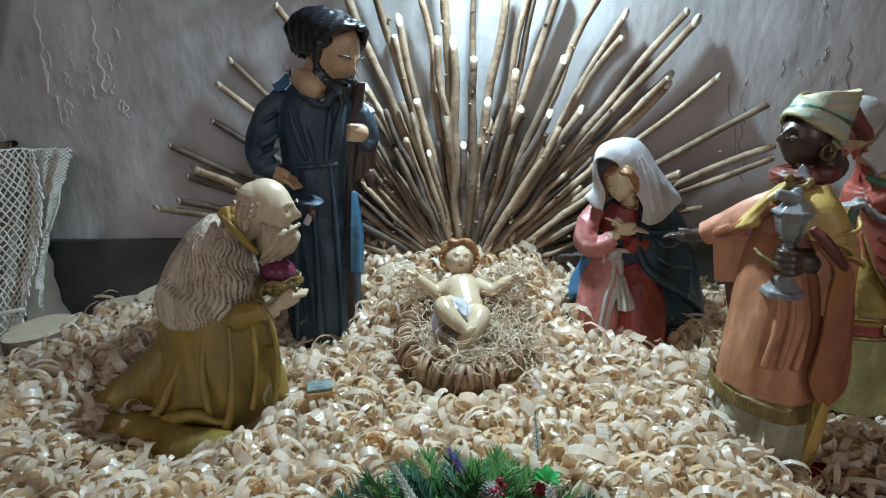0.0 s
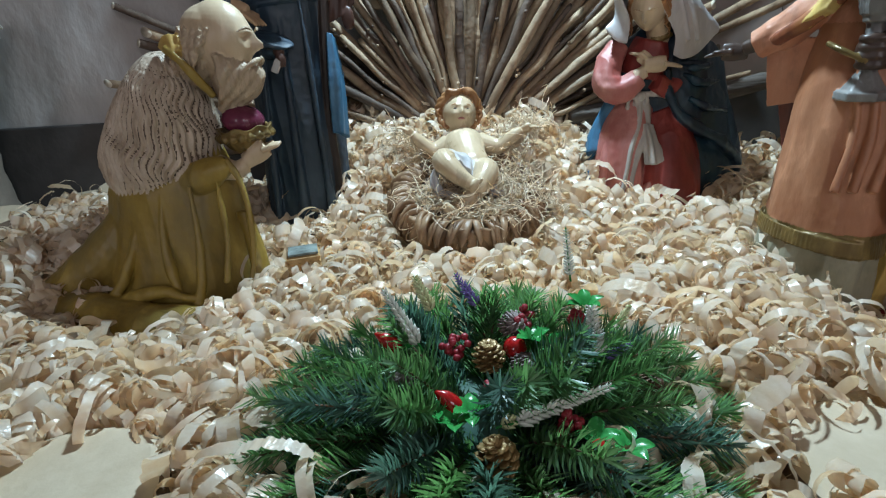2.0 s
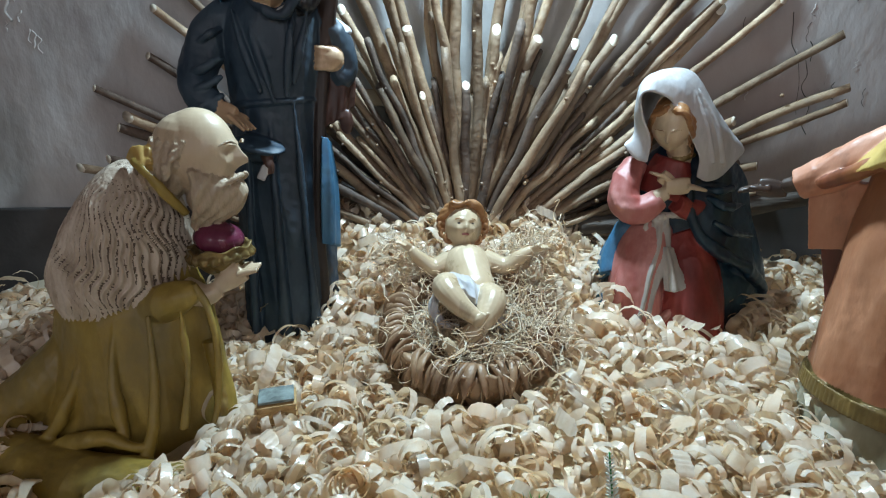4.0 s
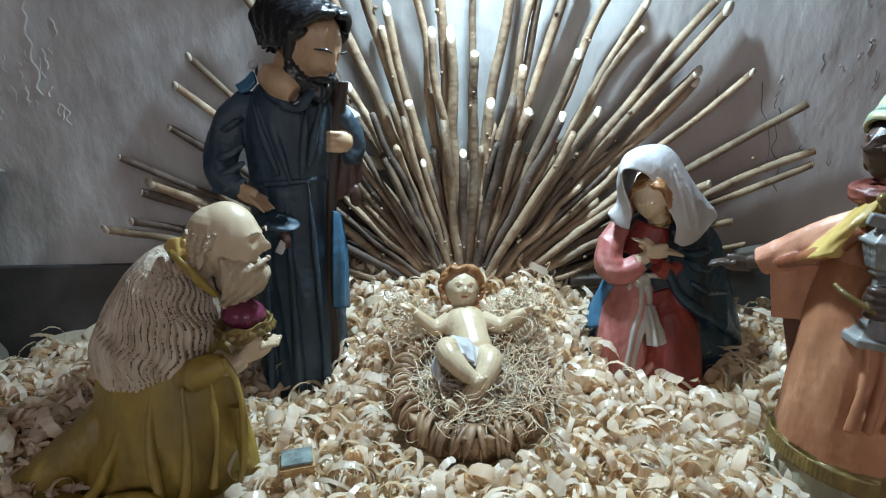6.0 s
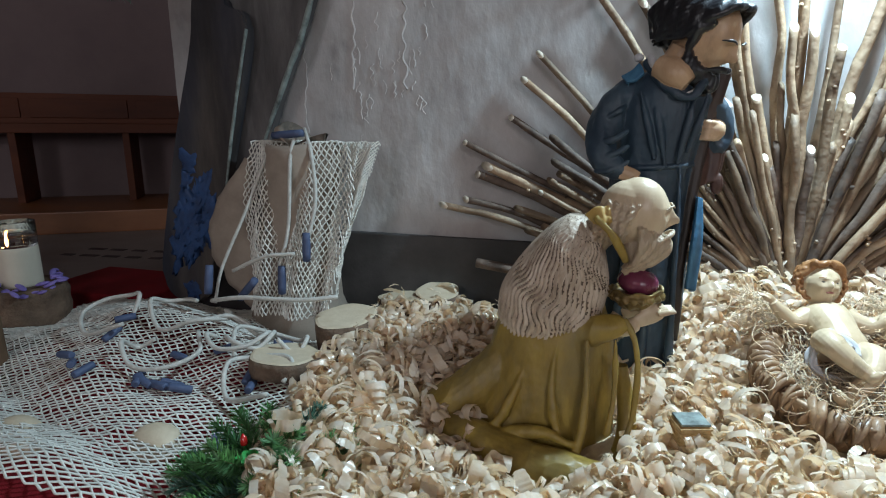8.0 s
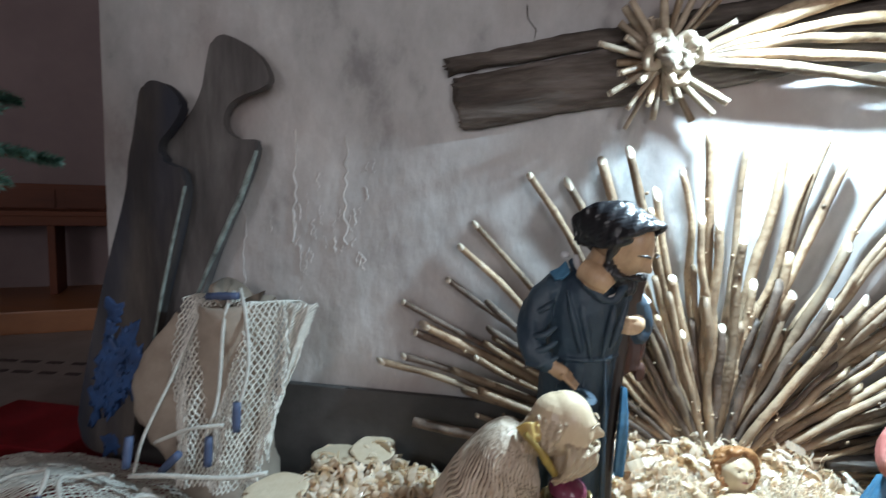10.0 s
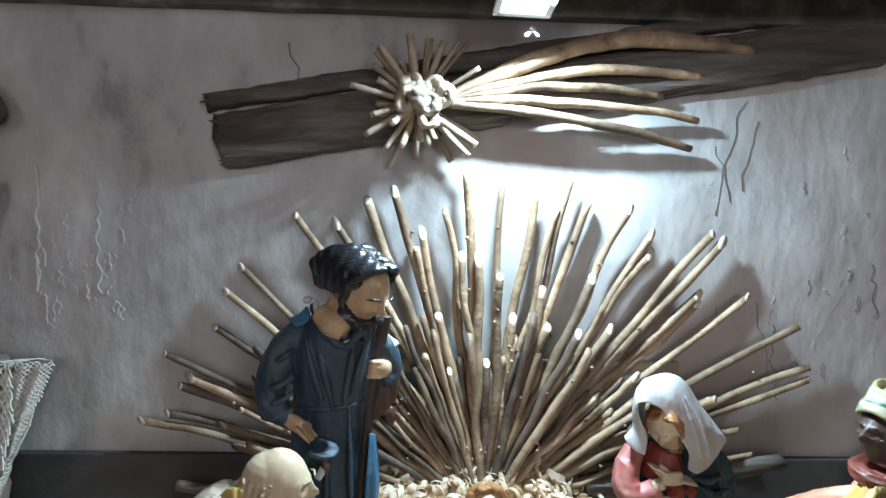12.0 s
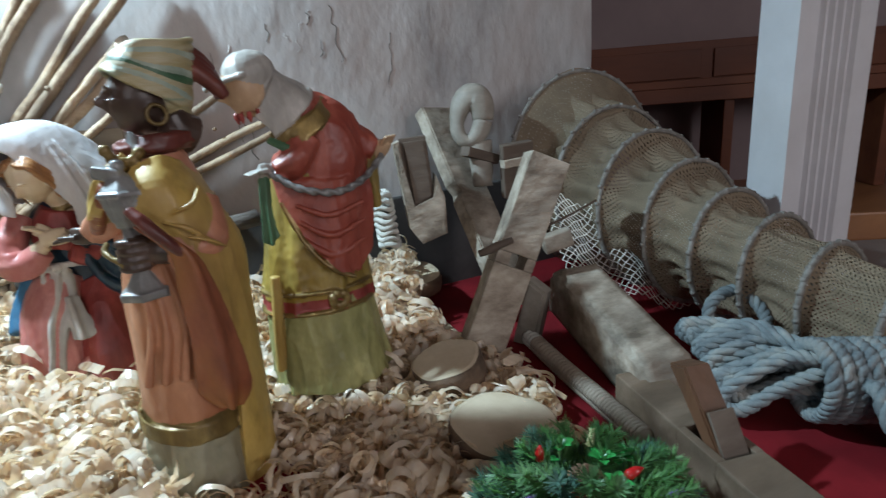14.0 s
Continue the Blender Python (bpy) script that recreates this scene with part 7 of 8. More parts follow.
# ---- log slices ----
def log_slice(at, r, h, tilt, seed, label, face="disc_face"):
    t = thing("log_slice", at, label, "log slice", "log slices", 0)
    t.matrix_world = pose(*at, tilt[0], tilt[1], seed * 37)
    rr = random.Random(seed)
    ph = rr.uniform(0, 6)
    shape = [r * (1 + 0.05 * math.sin(2 * TAU * j / 48 + ph) + 0.03 * math.sin(5 * TAU * j / 48 + ph * 2)) for j in range(48)]
    bm = bmesh.new()
    rings = []
    for z, k in ((0, 1.0), (h * 0.3, 1.02), (h * 0.7, 1.02), (h - 0.004, 1.0), (h - 0.006, 0.93)):
        rings.append([V((q * k * math.cos(TAU * j / 48), q * k * math.sin(TAU * j / 48), z)) for j, q in enumerate(shape)])
    skin(bm, rings, 0)
    part("bark_ring", bm, "bark", t)
    bm = bmesh.new()
    rings = []
    for s in range(1, 13):
        k = 0.985 * s / 12
        rings.append([V((q * k * math.cos(TAU * j / 48), q * k * math.sin(TAU * j / 48), h - (0.003 if s == 12 else 0))) for j, q in enumerate(shape)])
    skin(bm, rings, 0)
    part("cut_face", bm, face, t, smooth=False)
    return t


log_slice((-1.36, 1.63, -0.04), 0.105, 0.11, (3, -4), 1, "pale round log slice lying on the shavings beside the net")
log_slice((-1.26, 1.93, -0.04), 0.1, 0.09, (-6, 3), 2, "pale log slice with bark near the foot of the wall")
log_slice((-1.46, 1.38, -0.035), 0.11, 0.055, (4, 6), 3, "large flat log slice half covered with shavings")
log_slice((-1.05, 1.52, -0.02), 0.09, 0.045, (2, -3), 4, "small flat log slice among the shavings")
log_slice((-1.12, 1.97, -0.05), 0.09, 0.13, (-8, 4), 5, "brown log slice leaning on the foot of the wall")
log_slice((-0.475, 0.585, -0.045), 0.13, 0.055, (2, 2), 6, "wide pale log slice sunk in the shavings")
log_slice((0.49, 0.575, -0.06), 0.11, 0.07, (2, 2), 7, "pale log slice with dark bark beside the wreath")
log_slice((1.47, 1.22, -0.11), 0.095, 0.085, (14, -8), 8, "brown log slice with bark beside the wooden tools")
log_slice((1.44, 0.93, -0.12), 0.12, 0.06, (4, 3), 9, "pale log slice behind the flower arrangement")
log_slice((1.55, 1.9, -0.05), 0.2, 0.06, (0, 0), 10, "wide pale log slice under a heap of shavings")


# ---- flower arrangements ----
def needles(bm, p, d, length, count, ln, g, mi=0, wide=0.0011):
    """Needles round one twig."""
    d = V(d).normalized()
    side = d.cross(V((0.1, 0.2, 1))).normalized()
    up = d.cross(side)
    for i in range(count):
        s = (i + g.uniform()) / count
        q = V(p) + d * length * s
        a = g.uniform(0, TAU)
        o = (side * math.cos(a) + up * math.sin(a))
        e = (d * g.uniform(0.5, 0.9) + o).normalized()
        l2 = ln * g.uniform(0.75, 1.1) * (1 - 0.4 * s)
        w = d.cross(e).normalized() * wide
        v = [bm.verts.new(q - w), bm.verts.new(q + w), bm.verts.new(q + e * l2 * 0.6 + w * 0.9), bm.verts.new(q + e * l2 + d * l2 * 0.1), bm.verts.new(q + e * l2 * 0.6 - w * 0.9)]
        f = bm.faces.new(v)
        f.material_index = mi


def pine_twig(parent, p, d, length, seed, mat="needle", dense=230, ln=0.046):
    g = np.random.default_rng(seed)
    bm = bmesh.new()
    d = V(d).normalized()
    mid = V(p) + d * length * 0.5 + V((0, 0, length * 0.06))
    end = V(p) + d * length
    limb(bm, [(*p, 0.0022), (*mid, 0.0018), (*end, 0.0008)], 1, seg=5, steps=3)
    needles(bm, p, mid - V(p), (mid - V(p)).length, dense // 2, ln, g, wide=0.0015)
    needles(bm, mid, end - mid, (end - mid).length * 1.05, dense // 2, ln * 0.95, g, wide=0.0015)
    part("pine_twig", bm, [mat, "twig"], parent)


def cone(parent, at, r, h, mat, tilt=(0, 0)):
    bm = bmesh.new()
    m = pose(*at, tilt[0], tilt[1], 0)
    blob(bm, m @ V((0, 0, h * 0.45)), (r * 0.6, r * 0.6, h * 0.5), 0, seg=10, ringn=8)
    for i in range(8):
        z = h * (0.08 + 0.84 * i / 7)
        rr = r * math.sin(math.pi * (0.18 + 0.72 * i / 7)) ** 0.8
        for j in range(8):
            a = TAU * (j + 0.5 * (i % 2)) / 8
            q = m @ V((rr * 0.9 * math.cos(a), rr * 0.9 * math.sin(a), z))
            blob(bm, q, (r * 0.3, r * 0.3, h * 0.045), 0, (tilt[0] + 12, tilt[1] - 12, math.degrees(a)), seg=7, ringn=5)
    part("pine_cone", bm, mat, parent)


def chili(parent, at, d, ln=0.038, r=0.0085):
    d = V(d).normalized()
    p = V(at)
    bm = bmesh.new()
    limb(bm, [(*p, r * 0.5), (*(p + d * ln * 0.15), r), (*(p + d * ln * 0.6), r * 0.85), (*(p + d * ln + V((0, 0, -0.003))), r * 0.15)], 0, seg=10, steps=4)
    limb(bm, [(*(p - d * 0.006), 0.0015), (*p, 0.003)], 1, seg=6)
    part("chili_pepper", bm, ["chili", "leaf"], parent, "glossy red pepper")


def leaf_sprig(parent, at, seed, n=6, size=0.026):
    rr = random.Random(seed)
    for k in range(n):
        a = TAU * k / n + rr.uniform(-0.3, 0.3)
        e = rr.uniform(0.1, 0.6)
        m = pose(*at, 0, 0, math.degrees(a)) @ pose(0.004, 0, 0, 0, -math.degrees(e), 0)
        bm = bmesh.new()
        rows = []
        for i in range(7):
            s = i / 6
            w = size * 0.36 * math.sin(math.pi * min(1, s * 0.93 + 0.05)) ** 0.8
            rows.append([m @ V((s * size, w * t, 0.004 * math.sin(s * 3) + 0.0025 * abs(t))) for t in (-1, -0.5, 0, 0.5, 1)])
        skin(bm, rows, 0, close=False)
        ob = part("leaf", bm, "leaf", parent)


def berries(parent, at, r, seed):
    rr = random.Random(seed)
    bm = bmesh.new()
    for k in range(18):
        d = V((rr.gauss(0, 1), rr.gauss(0, 1), rr.gauss(0, 1))).normalized() * r * rr.uniform(0.5, 1)
        blob(bm, V(at) + d, (0.0052, 0.0052, 0.0052), 0, seg=8, ringn=6, lump=0.15, freq=200)
    part("berry_sprig", bm, "berry", parent)


def spike(parent, at, d, ln, mat, seed, fat=0.007):
    rr = random.Random(seed)
    d = V(d).normalized()
    side = d.cross(V((0.2, 0.9, 0.3))).normalized()
    up = d.cross(side)
    bm = bmesh.new()
    limb(bm, [(*(V(at)), 0.0015), (*(V(at) + d * ln), 0.001)], 1, seg=5, steps=2)
    n = int(ln / 0.0048)
    for i in range(n):
        s = i / n
        for j in range(4):
            a = TAU * j / 4 + 0.4 * (i % 2)
            o = side * math.cos(a) + up * math.sin(a) * 0.6
            q = V(at) + d * ln * (0.12 + 0.86 * s)
            k = fat * (1.15 - 0.65 * s) * rr.uniform(0.85, 1.15)
            e = o + d * 0.75
            limb(bm, [(*(q + e * k * 0.15), k * 0.16), (*(q + e * k * 0.7), k * 0.3), (*(q + e * k * 1.25), k * 0.06)], 0, seg=5, steps=2, flat=0.6)
    part("flower_spike", bm, [mat, "leaf"], parent)


def arrangement(at, rz, rx, ry, hh, twigs, seed, label, rich=True, dome=1.0):
    """A low dome of artificial fir with cones, peppers, berries and flower spikes."""
    t = thing("flower_arrangement", at, label, "flower arrangement", "flower arrangements", rz)
    rr = random.Random(seed)
    bm = bmesh.new()
    blob(bm, (0, 0, 0.01), (rx * 0.5, ry * 0.5, hh * 0.6), 0, lump=0.3)
    part("moss_base", bm, "needle_blue", t)
    for k in range(twigs):
        a = TAU * (k * 0.618) % TAU
        low = k < twigs * 0.62
        e = rr.uniform(0.02, 0.4) if low else rr.uniform(0.45, 1.2)
        d = V((math.cos(a) * math.cos(e) * rx, math.sin(a) * math.cos(e) * ry, math.sin(e) * hh * 1.3 + 0.02))
        p = d * rr.uniform(0.12, 0.45)
        pine_twig(t, p, d, d.length * rr.uniform(0.95, 1.05) - p.length * 0.9, seed * 100 + k, "needle" if rr.random() < 0.72 else "needle_blue")
    return t


w = arrangement((0.04, 0.68, -0.02), 0, 0.29, 0.24, 0.115, 120, 1, "round Christmas arrangement of artificial fir, red peppers, cones and flowers")
WO = V((0.04, 0.68, -0.02))


def at_w(*p):
    """A place in the arrangement's own frame."""
    return tuple(V(p) - WO)


def along(a, b):
    return tuple(V(b) - V(a)), (V(b) - V(a)).length


for p, r, k in (((0.096, 0.740, 0.129), 0.017, 1), ((0.006, 0.705, 0.115), 0.018, 2), ((0.127, 0.585, 0.080), 0.014, 3), ((0.170, 0.740, 0.122), 0.011, 9), ((0.045, 0.640, 0.094), 0.006, 12)):
    berries(w, at_w(*p), r, k)
cone(w, at_w(0.047, 0.685, 0.088), 0.019, 0.04, "cone_gold")
cone(w, at_w(0.043, 0.550, 0.050), 0.021, 0.048, "cone_gold", (10, 0))
cone(w, at_w(0.086, 0.740, 0.112), 0.02, 0.026, "cone_grey", (30, 0))
cone(w, at_w(0.089, 0.685, 0.084), 0.018, 0.026, "cone_grey", (20, 20))
cone(w, at_w(-0.058, 0.655, 0.088), 0.018, 0.028, "cone_grey", (20, -20))
cone(w, at_w(0.234, 0.650, 0.076), 0.014, 0.022, "cone_brown", (20, 30))
bm = bmesh.new()
blob(bm, at_w(0.083, 0.705, 0.105), (0.0155, 0.0155, 0.0155), 0, seg=16, ringn=12)
part("bauble", bm, "chili", w, "small glossy red bauble")
for a, b in (((-0.064, 0.695, 0.117), (-0.096, 0.705, 0.140)), ((0.146, 0.700, 0.121), (0.137, 0.680, 0.088)), ((0.007, 0.615, 0.083), (-0.020, 0.620, 0.109)), ((0.147, 0.560, 0.078), (0.163, 0.535, 0.051))):
    d, ln = along(a, b)
    chili(w, at_w(*a), d, ln, 0.0105)
for k, p in enumerate(((-0.024, 0.610, 0.083), (0.019, 0.605, 0.085), (0.127, 0.695, 0.109), (0.149, 0.565, 0.073), (0.181, 0.555, 0.069), (0.183, 0.750, 0.135), (0.104, 0.705, 0.114), (-0.000, 0.595, 0.081), (-0.071, 0.690, 0.111))):
    leaf_sprig(w, at_w(*p), k, 5, 0.025)
for k, (a, b, mat, fat) in enumerate((
        ((-0.034, 0.685, 0.119), (-0.085, 0.740, 0.182), "spike_white", 0.0095), ((0.179, 0.675, 0.097), (0.181, 0.710, 0.159), "spike_white", 0.0105), ((0.054, 0.585, 0.080), (0.180, 0.605, 0.113), "spike_white", 0.0105),
        ((0.175, 0.800, 0.150), (0.170, 0.820, 0.225), "spike_white", 0.006), ((-0.020, 0.740, 0.140), (-0.045, 0.770, 0.185), "spike_cream", 0.009), ((0.222, 0.730, 0.111), (0.248, 0.760, 0.129), "spike_cream", 0.008),
        ((0.046, 0.585, 0.079), (0.094, 0.600, 0.090), "spike_cream", 0.009), ((0.043, 0.760, 0.134), (0.010, 0.790, 0.177), "lavender", 0.008), ((0.187, 0.680, 0.097), (0.227, 0.685, 0.115), "lavender", 0.0075))):
    d, ln = along(a, b)
    spike(w, at_w(*a), d, ln, mat, k, fat)

w = arrangement((-1.24, 0.95, -0.09), 30, 0.2, 0.17, 0.11, 46, 2, "small dark green fir arrangement with peppers beside the net")
cone(w, (0.0, 0.0, 0.1), 0.022, 0.03, "cone_brown", (20, 0))
cone(w, (-0.03, -0.09, 0.06), 0.018, 0.03, "cone_grey", (40, 0))
chili(w, (-0.05, 0.0, 0.11), (-0.1, 0.2, 1), 0.03, 0.008)
chili(w, (0.03, 0.02, 0.12), (-0.2, 0.2, 1), 0.03, 0.008)
chili(w, (0.02, -0.03, 0.1), (0.1, -0.1, 1), 0.03, 0.008)
berries(w, (0.09, -0.02, 0.09), 0.011, 4)
spike(w, (-0.1, 0.0, 0.09), (-0.2, 0.0, 1), 0.06, "lavender", 11)
spike(w, (0.02, -0.1, 0.07), (0.2, -0.4, 0.5), 0.04, "lavender", 12)
spike(w, (-0.04, 0.08, 0.09), (-0.2, 0.2, 1), 0.05, "spike_white", 13)
leaf_sprig(w, (0.04, -0.04, 0.1), 21)
leaf_sprig(w, (-0.04, -0.04, 0.1), 22)

w = arrangement((1.42, 0.64, -0.09), -20, 0.19, 0.15, 0.1, 44, 3, "small fir arrangement with peppers, a large cone and lavender")
cone(w, (-0.01, -0.02, 0.08), 0.03, 0.045, "cone_brown", (25, 0))
chili(w, (-0.07, 0.04, 0.1), (0.1, 0.1, 1), 0.035, 0.009)
chili(w, (0.06, -0.03, 0.1), (0.8, 0.0, 0.4), 0.035, 0.009)
spike(w, (-0.09, -0.02, 0.08), (-0.6, -0.3, 0.2), 0.06, "lavender", 14)
spike(w, (0.09, -0.06, 0.07), (0.9, -0.1, 0.3), 0.06, "lavender", 15)
spike(w, (0.03, 0.05, 0.1), (0.1, 0.1, 1), 0.045, "spike_cream", 16)
for k, p in enumerate(((0.04, 0.02, 0.1), (-0.06, 0.05, 0.09), (0.04, -0.04, 0.09), (-0.02, 0.07, 0.1), (0.08, 0.03, 0.09))):
    leaf_sprig(w, p, 30 + k)


# ---- small woven box by the kneeling figure ----
bk = thing("woven_box", (-0.33, 1.24, 0.0), "small green and straw woven box in the shavings", "box", rz=15)
box_piece("body", (0.07, 0.06, 0.05), (0, 0, 0.025), "gold_hem", bk, bevel=0.006)
box_piece("lid", (0.066, 0.056, 0.006), (0, 0, 0.054), "boat_green", bk, bevel=0.002)
for k in range(4):
    box_piece("band", (0.074, 0.064, 0.005), (0, 0, 0.009 + 0.012 * k), "gold_hem", bk, bevel=0.002)

# ---- nets, planks and floats on the far left ----
def net_mesh(bm, surf, nu, nv, r, mi=0, skip=0.0, seed=0):
    """Knotted net: slanting strands between the knots of a sheet surf(u, v)."""
    g = random.Random(seed)

    def knot(i, j):
        u, v = i / nu, j / nv
        p = surf(u, v)
        return p + V((noise.noise(p * 30), noise.noise(p * 30 + V((5, 0, 0))), noise.noise(p * 30 + V((0, 5, 0))))) * 0.007

    for i in range(nu):
        for j in range(nv):
            if (i + j) % 2:
                continue
            for dj in (-1, 1):
                if 0 <= j + dj <= nv and g.random() >= skip:
                    strand(bm, knot(i, j), knot(i + 1, j + dj), r, mi)


def strand(bm, a, b, r, mi=0):
    d = (b - a).normalized()
    s = d.cross(V((0.31, 0.2, 0.93)))
    s.normalize()
    u = d.cross(s)
    ra, rb = [], []
    for k in range(3):
        t = TAU * k / 3
        o = s * math.cos(t) * r + u * math.sin(t) * r
        ra.append(bm.verts.new(a + o))
        rb.append(bm.verts.new(b + o))
    for k in range(3):
        f = bm.faces.new((ra[k], ra[(k + 1) % 3], rb[(k + 1) % 3], rb[k]))
        f.material_index = mi


def sheet(bm, surf, nu, nv, mi=0, uv=None, scale=(1, 1)):
    rows = [[bm.verts.new(surf(i / nu, j / nv)) for j in range(nv + 1)] for i in range(nu + 1)]
    lay = bm.loops.layers.uv.get("net") or bm.loops.layers.uv.new("net") if uv else None
    for i in range(nu):
        for j in range(nv):
            f = bm.faces.new((rows[i][j], rows[i][j + 1], rows[i + 1][j + 1], rows[i + 1][j]))
            f.material_index = mi
            if lay:
                for lp, (a, b) in zip(f.loops, ((i, j), (i, j + 1), (i + 1, j + 1), (i + 1, j))):
                    lp[lay].uv = (a / nu * scale[0], b / nv * scale[1])


def plank(name, label, outline, depth, m, mat, edge=None):
    t = thing(name, (0, 0, 0), label, "boat plank", "old boat planks")
    t.matrix_world = m
    bm = bmesh.new()
    prism(bm, outline, depth, bevel=0.008)
    part("board", bm, mat, t, smooth=False)
    return t


def rounded(outline, n=3):
    """An outline with its corners worn off."""
    for _ in range(n):
        nxt = []
        for k, (x, z) in enumerate(outline):
            x2, z2 = outline[(k + 1) % len(outline)]
            nxt += [(x * 0.75 + x2 * 0.25, z * 0.75 + z2 * 0.25), (x * 0.25 + x2 * 0.75, z * 0.25 + z2 * 0.75)]
        outline = nxt
    return outline


pk = plank("boat_plank", "dark weathered boat plank with blue paint, leaning on the wall", rounded([(-2.39, -0.05), (-2.11, -0.05), (-2.1, 0.15), (-1.92, 0.75), (-1.83, 1.11), (-1.95, 1.13), (-1.97, 1.2), (-1.92, 1.25), (-1.86, 1.33), (-1.88, 1.38), (-1.94, 1.43), (-2.03, 1.435), (-2.06, 1.25), (-2.09, 1.14), (-2.1, 1.02), (-2.2, 0.72), (-2.3, 0.35)]),
           0.05, pose(0, 1.92, 0, 0, 0, 0), "boat_dark")
rnd = random.Random(2)
for k in range(22):
    z = rnd.gauss(0.33, 0.09)
    x = -2.255 + 0.29 * (z - 0.1) + rnd.uniform(-0.05, 0.13)
    ln, w = rnd.uniform(0.04, 0.11), rnd.uniform(0.02, 0.045)
    bm = bmesh.new()
    blob(bm, (x, -0.0255, z), (w, 0.0022, ln), 0, (0, 16, 0), lump=1.1, freq=45, seg=22, ringn=14)
    part("blue_patch", bm, "boat_blue", pk)
bm = bmesh.new()
limb(bm, [(-2.0, -0.026, 0.45, 0.004), (-1.94, -0.026, 0.72, 0.007), (-1.855, -0.026, 1.05, 0.006)], 0, seg=8, lump=0.4)
part("pale_edge", bm, "boat_green", pk)
pk = plank("boat_plank", "grey weathered rudder-shaped plank with a pale green edge", rounded([(-2.05, 0.2), (-1.98, 0.2), (-1.8, 0.75), (-1.68, 1.0), (-1.58, 1.24), (-1.68, 1.225), (-1.74, 1.27), (-1.735, 1.34), (-1.68, 1.39), (-1.57, 1.42), (-1.55, 1.46), (-1.585, 1.53), (-1.68, 1.6), (-1.78, 1.62), (-1.81, 1.5), (-1.825, 1.41), (-1.88, 1.31), (-2.02, 1.2), (-1.97, 1.1), (-1.93, 0.85), (-2.0, 0.6)]),
           0.045, pose(0, 1.985, 0, 0, 0, 0), "boat_grey")
bm = bmesh.new()
limb(bm, [(-1.86, -0.024, 0.62, 0.006), (-1.75, -0.024, 0.86, 0.011), (-1.67, -0.024, 1.02, 0.012), (-1.605, -0.024, 1.19, 0.007)], 0, seg=8, lump=0.4)
part("green_edge", bm, "boat_green", pk)

# net hung over a stump
stump = thing("driftwood_stump", (-1.66, 1.88, -0.05), "tan cloth-wrapped stump under the net", "stump")
bm = bmesh.new()
limb(bm, [(-0.03, 0.0, -0.1, 0.2), (-0.02, 0, 0.2, 0.165), (0.0, 0, 0.45, 0.15), (0.03, 0, 0.66, 0.145), (0.03, 0, 0.68, 0.1)], 0, seg=20, lump=0.12)
part("body", bm, "net_brown", stump)
bm = bmesh.new()
limb(bm, [(-0.2, -0.02, 0.62, 0.02), (-0.27, -0.03, 0.45, 0.07), (-0.3, -0.03, 0.3, 0.1), (-0.22, -0.04, 0.18, 0.1), (-0.12, -0.06, 0.05, 0.08)], 0, seg=14, flat=0.5, lump=0.2)
part("fold", bm, "net_brown", stump)


def hang(u, v):
    """White net over the stump: u from the wall over the top and down the front, v across."""
    w = (v - 0.5)
    if u < 0.2:
        s = u / 0.2
        y, z = 2.0 - 0.2 * s, 0.6 + 0.045 * math.sin(s * 1.6)
        x = -1.63 + w * 0.4
    else:
        s = (u - 0.2) / 0.8
        y, z = 1.8 - 0.1 * s ** 0.8 - 0.06 * s * s, 0.645 - 0.62 * s
        x = -1.63 + 0.02 * s + w * (0.4 + 0.06 * math.sin(s * 5))
    y += 0.022 * math.sin(v * 15 + u * 2) + 0.08 * abs(w) ** 1.5
    return V((x, y, z))


fish_net = thing("fishing_net", (0, 0, 0), "white fishing net hung over a stump and spread over the floor", "fishing net")
bm = bmesh.new()
net_mesh(bm, hang, 48, 52, 0.003)
part("hanging_net", bm, "net", fish_net)
bm = bmesh.new()


def flap(u, v):
    return V((-1.44 + 0.12 * v * (1 - u) ** 0.8 - 0.03 * u, 1.86 - 0.08 * u + 0.012 * math.sin(v * 14 + u * 3), 0.645 - 0.57 * u * (1 - 0.25 * v)))


net_mesh(bm, flap, 70, 22, 0.003)
part("net_flap", bm, "net", fish_net)


def spread_net(u, v):
    x = -2.75 + 1.45 * u
    y = 0.72 + 1.15 * v
    x += 0.35 * (v - 0.5) * (1 - u)
    z = -0.03 + 0.06 * (noise.noise(V((x * 3.2, y * 3.2, 2))) + 0.5) + 0.05 * max(0, math.sin(y * 9 + x * 3)) + 0.09 * math.exp(-((x + 2.05) ** 2 + (y - 1.5) ** 2) * 9)
    return V((x, y, max(z, -0.045) - 0.07))


bm = bmesh.new()
net_mesh(bm, spread_net, 84, 120, 0.003)
part("spread_net", bm, "net", fish_net)


def cord_line(points, r, mat, parent, name="cord"):
    bm = bmesh.new()
    limb(bm, [(*p, r) for p in points], 0, seg=8, steps=8, lump=0.15)
    return part(name, bm, mat, parent)


rnd = random.Random(14)
cord_line([(-1.72, 1.78, 0.62), (-1.78, 1.7, 0.4), (-1.84, 1.62, 0.2), (-1.85, 1.58, 0.08)], 0.006, "cord", fish_net)
cord_line([(-1.62, 1.82, 0.68), (-1.61, 1.74, 0.6), (-1.6, 1.68, 0.35), (-1.62, 1.64, 0.22)], 0.007, "cord", fish_net)
cord_line([(-1.6, 1.83, 0.69), (-1.54, 1.76, 0.6), (-1.5, 1.7, 0.45), (-1.52, 1.66, 0.3)], 0.007, "cord", fish_net)
cord_line([(-1.78, 1.6, 0.2), (-1.65, 1.6, 0.26), (-1.55, 1.63, 0.27)], 0.007, "cord", fish_net)
